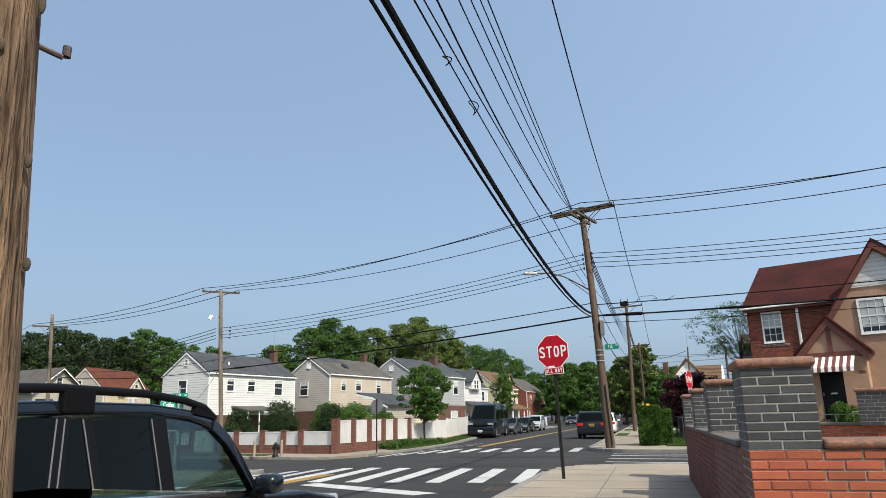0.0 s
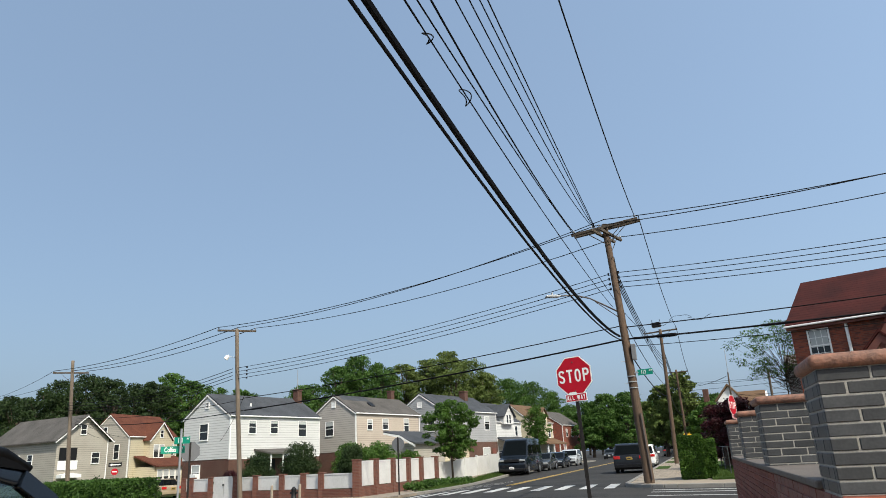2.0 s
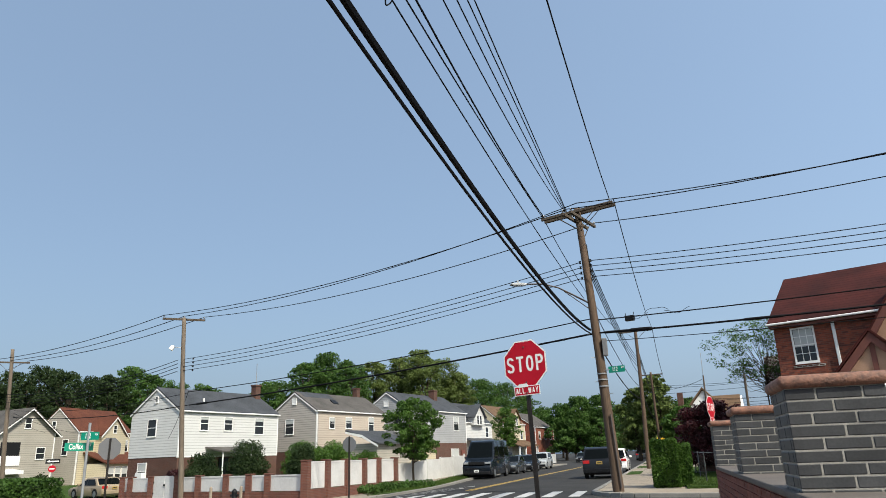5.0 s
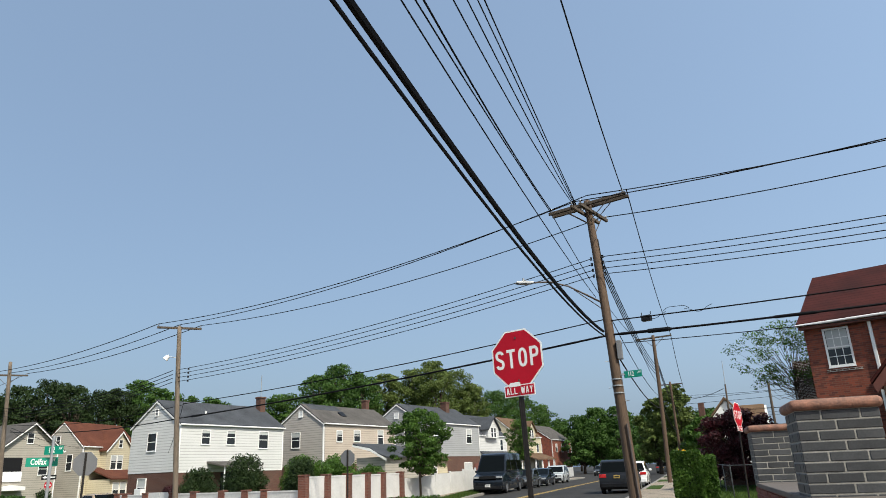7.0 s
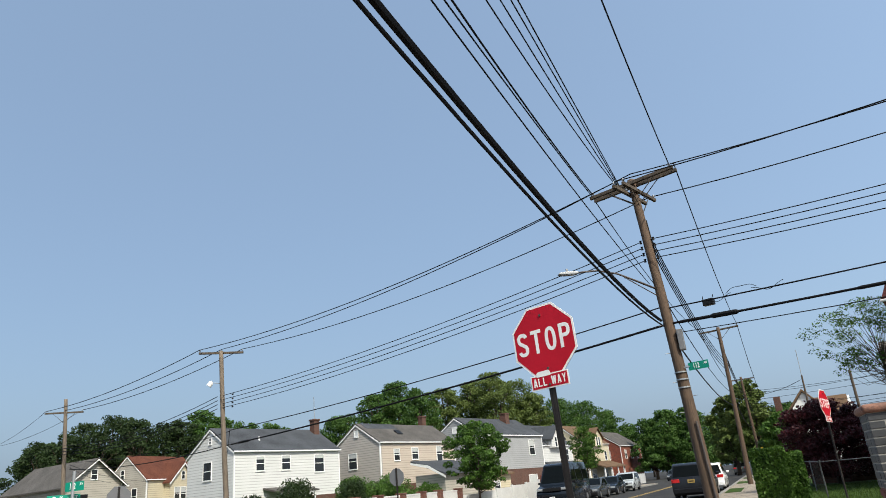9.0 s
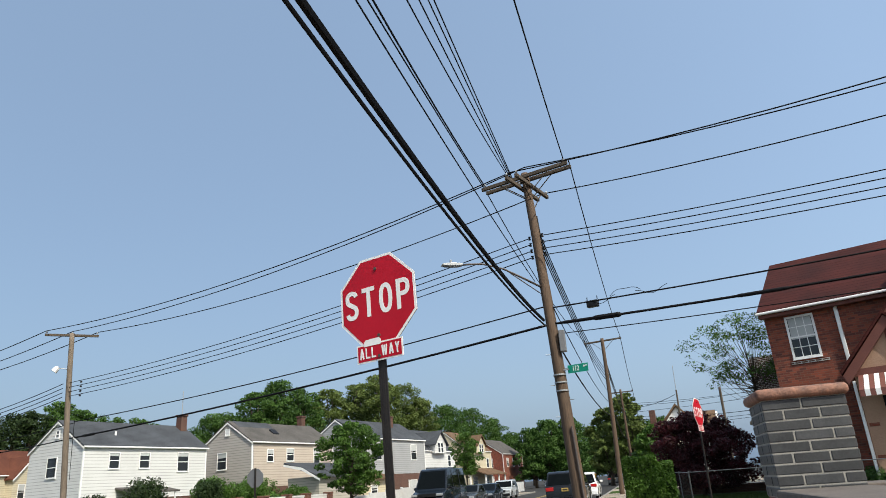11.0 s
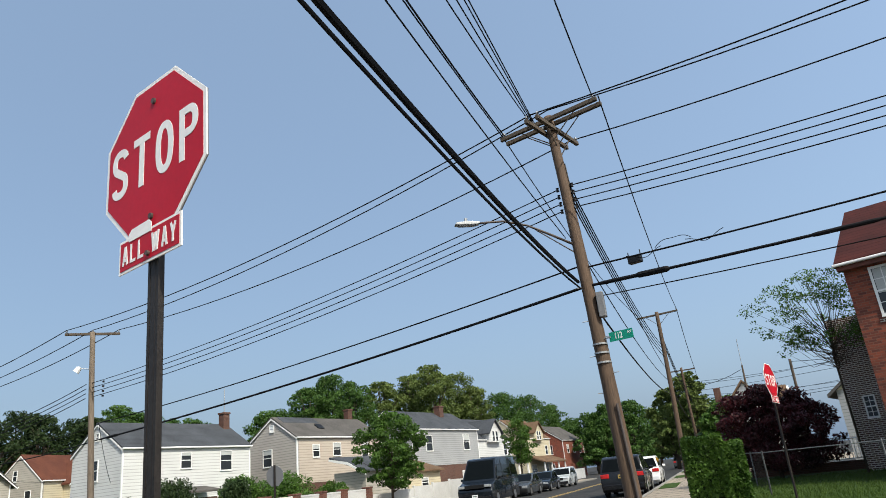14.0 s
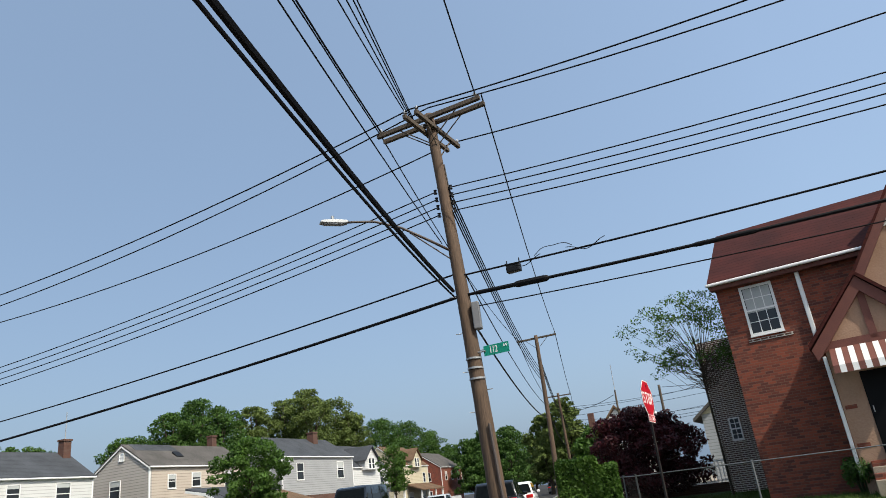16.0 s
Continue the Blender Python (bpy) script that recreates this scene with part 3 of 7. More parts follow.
pole1 = pole(P1, T1, 0.2, 0.125, POLEWOOD, "leaning brown wooden utility pole with doubled crossarms", 5)
arm_dir = (Vector(ARM1[1]) - Vector(ARM1[0])).normalized()
perp = Vector((-arm_dir.y, arm_dir.x, 0)) * 0.17
crossarm(pole1, P1, Vector(ARM1[0]) + perp, Vector(ARM1[1]) + perp, pins=())
crossarm(pole1, P1, Vector(ARM1[0]) - perp, Vector(ARM1[1]) - perp, pins=(0.04, 0.35, 0.96))
A2 = Vector((0.31, 0.951, 0))
mid1 = Vector((-1.93, 30.82, 10.3))
crossarm(pole1, P1, mid1 - A2 * 1.1 + SD * 0.17, mid1 + A2 * 1.25 + SD * 0.17, braces=False, pins=(0.03, 0.4))
crossarm(pole1, P1, mid1 - A2 * 1.1 - SD * 0.17, mid1 + A2 * 1.25 - SD * 0.17, pins=(0.03, 0.97))
axis1 = lambda z: P1.lerp(T1, z / 10.78)
for k in range(4):
    z = 8.5 - 0.22 * k
    c = axis1(z) - P1
    for sgn in (-1, 1):
        q = c + SD * (-0.22 * sgn) + Vector((0, 0, 0))
        part("spool", bar([q - SD * 0.0 - Vector((0, 0, 0.05)), q - Vector((0, 0, 0.02)), q + Vector((0, 0, 0.02)), q + Vector((0, 0, 0.05))], [0.05, 0.03, 0.03, 0.05], 8), BLACKMETAL, pole1, "dark spool insulator")
part("rack", bar([axis1(8.05) - P1 + Vector((0.16, -0.02, 0)), axis1(9.2) - P1 + Vector((0.15, -0.02, 0))], 0.02, 6), BLACKMETAL, pole1, "black steel wire rack")
part("terminal_box", cube(-0.09, -0.12, -0.32, 0.09, 0.1, 0.32, Matrix.Translation(axis1(5.05) - P1 + Vector((0.26, -0.1, 0))), 0.02), SIGNBACK, pole1, "pale grey terminal box")
for z in (3.62, 3.86, 4.08):
    part("band", bar([axis1(z) - P1 - Vector((0, 0, 0.02)), axis1(z) - P1 + Vector((0, 0, 0.02))], 0.185, 16), STEEL, pole1, "thin steel band")
part("riser", bar([axis1(0.1) - P1 + Vector((0.1, -0.2, 0)), axis1(2.6) - P1 + Vector((0.1, -0.19, 0))], 0.035, 8), BROWNPOST, pole1, "brown cable guard")
for k in range(7):
    z = 2.9 + 0.45 * k
    s = 1 if k % 2 else -1
    c = axis1(z) - P1
    part("step_bolt", bar([c, c + Vector((0.3 * s, -0.05, 0.0))], 0.011, 6), STEEL, pole1)

# street lamp on its long arm
lamp = thing("street_lamp", "grey cobra-head street lamp on a long curved arm", "street lamp", Matrix.Translation(axis1(6.75)))
L = Vector((-3.95, 29.3, 7.48)) - axis1(6.75)
arm_pts = [Vector((0, 0, 0)), L * 0.25 + Vector((0, 0, 0.14)), L * 0.5 + Vector((0, 0, 0.26)), L * 0.75 + Vector((0, 0, 0.22)), L * 0.93 + Vector((0, 0, 0.07)), L]
part("arm", bar(arm_pts, [0.035, 0.035, 0.03, 0.03, 0.03, 0.03], 8), BROWNPOST, lamp, smooth=True)
part("stay", bar([Vector((0, 0, -0.25)), L * 0.42 + Vector((0, 0, 0.19))], 0.016, 6), BROWNPOST, lamp)
hd = Vector((L.x, L.y, 0)).normalized()
hm = Matrix.Translation(L) @ hd.to_track_quat("X", "Z").to_matrix().to_4x4()
bm = bmesh.new()
poly(bm, [(0, -0.025), (0.1, -0.05), (0.58, -0.05), (0.66, -0.03), (0.62, 0.02), (0.3, 0.05), (0, 0.03)], -0.1, 0.1, "y")
bmesh.ops.bevel(bm, geom=bm.edges[:], offset=0.015, segments=2, affect="EDGES", profile=0.5)
bmesh.ops.transform(bm, matrix=hm, verts=bm.verts)
part("head", bm, STEEL, lamp, "pale grey lamp head", smooth=False)
part("lens", cube(0.14, -0.08, -0.068, 0.56, 0.08, -0.048, hm, 0.006), LAMP_LENS, lamp, "clear lens")
part("photocell", bar([hm @ Vector((0.35, 0, 0.06)), hm @ Vector((0.35, 0, 0.15))], 0.04, 8), STEEL, lamp)

pole2 = pole(P2, T2, 0.15, 0.115, POLEPALE, "grey wooden utility pole with one crossarm beside the fence", 7)
A3 = Vector((0.76, 0.65, 0)).normalized()
crossarm(pole2, P2, T2 - A3 * 1.2 + Vector((0, 0, -0.1)), T2 + A3 * 1.2 + Vector((0, 0, -0.1)), braces=False, pins=(0.03, 0.5, 0.97))
lamp2 = thing("flood_lamp", "small white lamp on a short arm of the pole", "lamp", Matrix.Translation((T2.x - 0.35, T2.y - 0.25, 8.05)))
part("arm", bar([(0.3, 0.22, 0), (0, 0, 0.05)], 0.02, 6), STEEL, lamp2)
part("housing", bar([(0, 0, 0.1), (-0.06, -0.05, 0.05), (-0.16, -0.12, -0.12)], [0.07, 0.13, 0.15], 10), WHITE, lamp2)
for k in range(4):
    part("spool", bar([Vector((0.2, -0.05, 7.8 - 0.22 * k)), Vector((0.2, -0.05, 7.88 - 0.22 * k))], 0.05, 8), BLACKMETAL, pole2, "dark spool insulator")
pole3 = pole(P3, T3, 0.17, 0.12, POLEPALE, "pale wooden utility pole with a braced crossarm", 9)
crossarm(pole3, P3, T3 - A3 * 1.3 + Vector((0, 0, -1.0)), T3 + A3 * 1.3 + Vector((0, 0, -1.0)), pins=(0.03, 0.97))
pole4 = pole(P4, T4, 0.17, 0.12, POLEWOOD, "brown wooden utility pole beside the avenue's pavement", 11)
crossarm(pole4, P4, T4 + Vector((-1.35, 0.3, -0.2)), T4 + Vector((1.35, -0.2, -0.15)), pins=(0.03, 0.5, 0.97))
P5, T5 = Vector((-0.3, 90, 0)), Vector((-0.35, 90, 10.2))
P6, T6 = Vector((0.2, 121, 0)), Vector((0.2, 121, 10.2))
for pb, pt, sd in ((P5, T5, 13), (P6, T6, 15)):
    q = pole(pb, pt, 0.17, 0.12, POLEWOOD, "brown wooden utility pole far along the avenue", sd)
    crossarm(q, pb, pt + Vector((-1.3, 0.2, -0.3)), pt + Vector((1.3, -0.2, -0.3)), pins=(0.03, 0.97))
PR, TR = P1 - SD * 27, T1 - SD * 27
poleR = pole(PR, TR, 0.17, 0.12, POLEGREY, "wooden utility pole along the side street", 17)
mast = thing("antenna_mast", "thin grey antenna mast behind the houses", "antenna", Matrix.Translation((4.6, 79, 0)))
part("shaft", bar([(0, 0, 0), (0.15, 0, 6.5), (0.2, 0, 8.4)], [0.11, 0.09, 0.07], 8), POLEGREY, mast)
part("tip", bar([(0.2, 0, 8.4), (0.25, 0, 10.7)], 0.03, 6), STEEL, mast)
pole7 = pole((8.4, 78, 0), (8.55, 78, 8.2), 0.13, 0.11, POLEGREY, "wooden utility pole behind the lawn", 19)
HEAVY = "thick black telephone cable bundle between utility poles"
a_l, a_r = Vector(ARM1[0]), Vector(ARM1[1])
up = Vector((0, 0, 0.16))
WIRE_RUNS = ((-1.1, 10.8, 0.95, 0.82, 0.012), (-3.15, 9.17, 0.0, 0.37, 0.013), (-2.83, 9.75, 0.02, 0.77, 0.016), (-2.88, 10.8, 0.32, 1.1, 0.011), (-2.77, 10.8, 0.33, 0.59, 0.011), (-2.72, 10.8, 0.34, 0.1, 0.011), (-2.1, 9.6, 0.35, 0.1, 0.011))
# along the avenue: from the near pole to the leaning pole
for x0, z0, f, sag, r in WIRE_RUNS:
    wire((x0, 1.1, z0), a_l.lerp(a_r, f) + up, sag, r)
LOOPW = (Vector((-2.49, 1.1, 7.58)), axis1(7.0) + Vector((-0.25, -0.1, 0)), 0.45)
wire(*LOOPW, 0.009)
wire(P0 + Vector((-0.2, 0, 5.72)), axis1(5.75) + Vector((-0.18, -0.1, 0)), 0.76, 0.032, name="telephone_cable", label=HEAVY)
wire(P0 + Vector((-0.25, 0, 5.55)), axis1(5.6) + Vector((-0.18, -0.1, 0)), 0.76, 0.017, name="telephone_cable", label=HEAVY)
# onward along the avenue
wire(a_r + up, T4 + Vector((1.3, -0.2, 0)), 0.7, 0.013)
wire(a_l + up, T4 + Vector((-1.3, 0.3, 0)), 0.7, 0.013)
for z in (8.75, 8.5, 8.25, 8.0):
    wire(axis1(z) + Vector((0.1, 0.1, 0)), P4 + Vector((0.1, -0.1, z - 0.4)), 0.6, 0.014)
wire(axis1(6.7), P4 + Vector((0, -0.1, 6.1)), 0.5, 0.012, WIREMAT)
wire(axis1(5.3), P4 + Vector((0, -0.1, 5.2)), 0.5, 0.02, WIREMAT, "telephone_cable", HEAVY)
for a, b in ((T4, T5), (T5, T6)):
    for dx, dz in ((1.3, 0.0), (-1.3, 0.0), (0.1, -2.0), (0.1, -2.3), (0.1, -2.6), (0.0, -5.2)):
        wire(a + Vector((dx, 0, dz)), b + Vector((dx, 0, dz - 0.1)), 0.6, 0.016 if dz > -4 else 0.028)
# along the side street
for off, z in ((-1.05, 10.46), (0.0, 11.02), (1.2, 10.46)):
    c = Vector((T1.x, T1.y, z)) + A2 * off
    wire(c, T2 + A3 * (-1.15 if off < -1 else (0 if off == 0 else 1.15)) + Vector((0, 0, 0.1)), 0.6, 0.013)
    wire(c, TR + A2 * off + Vector((0, 0, -0.3)), 0.8, 0.013)
for k in range(4):
    z = 8.5 - 0.22 * k
    wire(axis1(z) + SD * 0.22, (T2.x + 0.2, T2.y - 0.05, 7.35 - 0.22 * k), 0.35, 0.0105)
    wire(axis1(z) - SD * 0.22, (TR.x, TR.y, 7.8 - 0.22 * k), 0.5, 0.0105)
for f in (-1.15, 0.0, 1.15):
    wire(T2 + A3 * f + Vector((0, 0, 0.1)), T3 + A3 * f * 1.08 + Vector((0, 0, -0.85)), 0.38, 0.015)
wire(P2 + Vector((0, 0, 5.2)), P3 + Vector((0, 0, 5.9)), 0.35, 0.02, WIREMAT, "telephone_cable", HEAVY)
wire(P2 + Vector((0, 0, 5.9)), P3 + Vector((0, 0, 6.4)), 0.4, 0.012)
wire(P2 + Vector((0, 0, 6.0)), (-35.2, 48.6, 3.3), 0.25, 0.010, label="thin black service wire from the pole to a house")
wire(P3 + Vector((0, 0, 6.2)), (-57.2, 62.6, 5.0), 0.3, 0.010, label="thin black service wire from the pole to a house")
wire(P3 + Vector((0, 0, 6.0)), (-56.0, 57.0, 4.9), 0.2, 0.010, label="thin black service wire from the pole to a house")
for k in range(4):
    wire((T2.x - 0.2, T2.y, 7.35 - 0.22 * k), T3 + Vector((0, 0, -3.4 - 0.2 * k)), 0.6, 0.013)
wire(T3 + A3 * -1.25 + Vector((0, 0, -0.85)), T3 + Vector((-24, 9, -1.2)), 0.6, 0.01)
wire(T3 + A3 * 1.25 + Vector((0, 0, -0.85)), T3 + Vector((-22, 8, -1.2)), 0.6, 0.01)
wire(axis1(6.2), P2 + Vector((0, 0, 5.95)), 0.2, 0.015)
wire(axis1(5.62), P2 + Vector((0.1, 0, 5.2)), 0.15, 0.027, WIREMAT, "telephone_cable", HEAVY)
wire(axis1(6.12), PR + Vector((0, 0, 6.0)), 0.3, 0.016)
wire(axis1(5.62), PR + Vector((0, 0, 5.45)), 0.33, 0.026, WIREMAT, "telephone_cable", HEAVY)
wire(axis1(5.3), PR + Vector((0, 0, 5.0)), 0.35, 0.01)


for z0, x1, z1, sag in ((8.6, 30, 9.3, 0.9), (8.4, 27, 10.4, 1.3), (7.6, 30, 8.4, 0.5), (7.3, 26, 7.0, 1.0), (6.9, 30, 9.0, 1.5), (6.2, 28, 6.3, 0.4), (5.9, 30, 7.4, 0.9)):
    wire((-0.35, 90, z0), (x1, 74, z1), sag, 0.013)
wire((4.6, 79, 8.0), (-0.3, 90, 8.2), 0.4, 0.016)
wire((8.55, 78, 8.0), (18, 64, 7.0), 0.4, 0.016)


def splice(p, q, r, label="black splice closure on the telephone cable"):
    p, q = Vector(p), Vector(q)
    pts = [p, p.lerp(q, 0.06), p.lerp(q, 0.12), p.lerp(q, 0.88), p.lerp(q, 0.94), q]
    return tagged(part("splice_closure", bar(pts, [r * 0.4, r * 0.8, r, r, r * 0.8, r * 0.4], 10), WIREMAT), label, "cable splice", "splice closures")


def along(p, q, sag, a, b):
    p, q = Vector(p), Vector(q)
    f = lambda t: p.lerp(q, t) - Vector((0, 0, sag * 4 * t * (1 - t)))
    return f(a), f(b)


hv_l, hv_r = (axis1(5.62), P2 + Vector((0.1, 0, 5.2)), 0.15), (axis1(5.62), PR + Vector((0, 0, 5.45)), 0.33)
splice(*along(*hv_r, 0.048, 0.08), 0.075)
splice(*along(*hv_r, 0.01, 0.06), 0.05)
splice(*along(*hv_r, 0.19, 0.24), 0.05)
splice(*along(*hv_l, 0.05, 0.07), 0.04)
splice(*along(*hv_l, 0.93, 0.975), 0.06)
tapbox = thing("line_box", "small dark grey equipment box hanging on a cable", "line box", Matrix.Translation((-0.36, 30.5, 6.07)))
part("case", cube(-0.17, -0.09, -0.10, 0.17, 0.09, 0.10, pose(0, 0, 0, 0, 0, -18), 0.02), BLACKMETAL, tapbox)
part("clamp", bar([(-0.15, 0.05, 0.12), (-0.15, 0.05, 0.22)], 0.015, 6), BLACKMETAL, tapbox)
part("clamp", bar([(0.15, -0.05, 0.12), (0.15, -0.05, 0.22)], 0.015, 6), BLACKMETAL, tapbox)


# ---------------------------------------------------------------- signs
def octagon(r, turn=22.5):
    return [(r * math.cos(radians(turn + 45 * k)), r * math.sin(radians(turn + 45 * k))) for k in range(8)]


def strokes_of(ch, w, s):
    """Centre lines of a road-sign capital in a box w wide and 1 high, drawn with a stroke s wide."""
    h = s / 2
    ring = lambda cx, cy, a, b, t0, t1, n=18: [(cx + a * math.copysign(abs(math.cos(t)) ** 0.85, math.cos(t)), cy + b * math.copysign(abs(math.sin(t)) ** 0.85, math.sin(t)))
                                               for t in (radians(t0 + (t1 - t0) * k / n) for k in range(n + 1))]
    if ch == "S":
        return [ring(w / 2, 0.735, w / 2 - h, 0.265 - h, 12, 238) + ring(w / 2, 0.265, w / 2 - h, 0.265 - h, 58, -168)]
    if ch == "O":
        return [ring(w / 2, 0.5, w / 2 - h, 0.5 - h, 0, 360, 40)]
    if ch == "P":
        return [[(h, 0), (h, 1)], [(s, 1 - h), (w * 0.52, 1 - h)] + ring(w * 0.52, 0.71, w * 0.48 - h, 0.29 - h, 90, -90) + [(s, 0.42 + h)]]
    return {"T": [[(w / 2, 0), (w / 2, 1 - s)], [(0, 1 - h), (w, 1 - h)]],
            "A": [[(h, 0), (w / 2 - h * 0.2, 1)], [(w - h, 0), (w / 2 + h * 0.2, 1)], [(w * 0.27, 0.27), (w * 0.73, 0.27)]],
            "L": [[(h, 0), (h, 1)], [(s, h), (w, h)]],
            "W": [[(h, 1), (w * 0.29, 0)], [(w * 0.29, 0), (w / 2, 0.95)], [(w / 2, 0.95), (w * 0.71, 0)], [(w * 0.71, 0), (w - h, 1)]],
            "Y": [[(h, 1), (w / 2, 0.46)], [(w - h, 1), (w / 2, 0.46)], [(w / 2, 0), (w / 2, 0.5)]]}[ch]


def sign_letters(text, high, wide, stroke, mat, name, parent, y, z):
    """Sign capitals, each one a thin raised piece, centred on z."""
    gap = 0.17
    widths = [0.3 if c == " " else (wide * 1.3 if c == "W" else wide) for c in text]
    u = -(sum(widths) + gap * (len(text) - 1)) / 2
    for c, w in zip(text, widths):
        bm = bmesh.new()
        for k, line in enumerate(strokes_of(c, w, stroke) if c != " " else ()):
            rows = []
            for i, (a, b) in enumerate(line):
                p, q = line[max(i - 1, 0)], line[min(i + 1, len(line) - 1)]
                if line[0] == line[-1] or math.hypot(line[0][0] - line[-1][0], line[0][1] - line[-1][1]) < 1e-6:
                    p, q = line[i - 1 if i else -2], line[i + 1 if i < len(line) - 1 else 1]
                d = math.hypot(q[0] - p[0], q[1] - p[1])
                nx, ny = -(q[1] - p[1]) / d * stroke / 2, (q[0] - p[0]) / d * stroke / 2
                for sg in (1, -1):
                    x, zz = (u + a + sg * nx) * high, z + (b + sg * ny - 0.5) * high
                    rows.append((bm.verts.new((x, y, zz)), bm.verts.new((x, y - 0.0016 - 0.0003 * k, zz))))
            for i in range(0, len(rows) - 2, 2):
                (a0, a1), (b0, b1), (c0, c1), (d0, d1) = rows[i:i + 4]
                bm.faces.new((a1, b1, d1, c1))
                bm.faces.new((a0, a1, c1, c0))
                bm.faces.new((b0, d0, d1, b1))
        bmesh.ops.recalc_face_normals(bm, faces=bm.faces[:])
        if bm.faces:
            part(name, bm, mat, parent)
        else:
            bm.free()
        u += w + gap


def stop_sign(x, y, z0, zc, heading, lean, plate=True, lettered=True, size=0.762, post_mat=SIGNPOST, label="", sticker=False):
    """heading: where the face looks, in degrees."""
    m = pose(x, y, z0, 0, 0, heading + 90) @ pose(0, 0, 0, lean[0], lean[1], 0)
    ob = thing("stop_sign", label, "stop sign", m)
    h = zc - z0
    r = size / 2 / math.cos(radians(22.5))
    part("post", cube(-0.022, 0.0, -0.3, 0.022, 0.04, h + 0.36, None, 0.006), post_mat, ob, "brown channel steel post")
    for s in (-1, 1):
        part("flange", cube(s * 0.022, 0.0, -0.3, s * 0.038, 0.008, h + 0.36), post_mat, ob)
    z = lambda o, k: [(u, v + h) for u, v in octagon(k)]
    part("rim", prism(z(0, r), -0.012, -0.006, "y"), SIGNWHITE, ob, "white border")
    part("face", prism(z(0, r * 0.945), -0.014, -0.0121, "y"), SIGNRED, ob, "red octagonal face")
    part("back", prism(z(0, r * 0.999), -0.006, -0.001, "y"), SIGNBACK, ob, "bare grey metal back")
    if lettered:
        sign_letters("STOP", size / 3, 0.52, 0.15, SIGNWHITE, "letter", ob, -0.0142, h)
    for dz in (0.27, -0.3):
        part("bolt", bar([(0, -0.012, h + dz), (0, -0.024, h + dz)], 0.014, 8), BROWNPOST, ob, "rusty bolt")
    if plate:
        zp = h - size / 2 - 0.05
        pl = part("plate", cube(-0.2285, -0.022, zp - 0.0762, 0.2285, -0.016, zp + 0.0762), SIGNWHITE, ob, "small supplementary plate")
        part("plate_face", cube(-0.215, -0.024, zp - 0.064, 0.215, -0.0221, zp + 0.064), SIGNRED, pl)
        if lettered:
            sign_letters("ALL WAY", 0.086, 0.52, 0.15, SIGNWHITE, "plate_letter", pl, -0.0242, zp)
        part("bolt", bar([(0, -0.02, zp - 0.04), (0, -0.036, zp - 0.04)], 0.012, 8), BROWNPOST, ob, "rusty bolt")
    if sticker:
        part("sticker", prism([(-0.15, h - 0.375), (0.02, h - 0.375), (0.02, h - 0.335), (0.0, h - 0.318), (-0.13, h - 0.322), (-0.15, h - 0.34)], -0.0265, -0.0245, "y"), SIGNWHITE, ob, "torn white sticker")
    return ob


stop_sign(-1.6, 15.5, -0.05, 2.745, 254, (0, -1.6), label="red stop sign with an all-way plate on a brown post", sticker=True)
stop_sign(1.95, 30.5, 0.0, 2.70, 338, (0, 3.2), label="red stop sign seen aslant on a brown post by the lawn")
stop_sign(-13.6, 34.3, -0.3, 2.05, 90, (0, 0), plate=False, lettered=False, size=0.66, label="stop sign seen from its bare grey back")
stop_sign(-19.05, 25.45, -0.4, 2.05, 118, (0, 0), plate=False, lettered=False, label="stop sign seen from its bare grey back")


def street_blade(parent, m, w, hgt, big, small, name="sign_blade"):
    bl = part(name, cube(-w / 2, -0.004, -hgt / 2, w / 2, 0.004, hgt / 2), SIGNGREEN, parent, "green street name blade")
    bl.matrix_local = m
    for s, rot in ((-1, 0), (1, 180)):
        lettering(big, hgt * 0.92, SIGNWHITE, "letters", bl, pose(-w * 0.11 * (1 if s < 0 else -1), 0.006 * s, 0, 90, 0, rot), 0.66)
        lettering(small, hgt * 0.42, SIGNWHITE, "letters", bl, pose(w * 0.36 * (1 if s < 0 else -1), 0.006 * s, hgt * 0.18, 90, 0, rot), 0.9)
    return bl


s112 = thing("street_sign", "green street name sign fixed to the utility pole", "street sign", Matrix.Translation(axis1(4.2) + Vector((0.2, -0.12, 0))))
street_blade(s112, pose(0.36, -0.06, 0.0, 0, 0, -18), 0.62, 0.23, "112", "AV")
part("bracket", bar([(-0.1, 0.06, 0), (0.1, 0, 0)], 0.02, 6), STEEL, s112)
colfax = thing("street_sign", "green street name signs on a steel pole at the corner", "street sign", Matrix.Translation((-16.3, 21.58, -0.35)))
part("pole", bar([(0, 0, -0.2), (0, 0, 3.05)], 0.04, 10), STEEL, colfax)
street_blade(colfax, pose(-0.30, -0.02, 2.36, 0, 0, 42), 0.78, 0.24, "Colfax", "ST")
street_blade(colfax, pose(0.05, 0, 2.66, 0, 0, 5), 0.62, 0.23, "112", "AV")


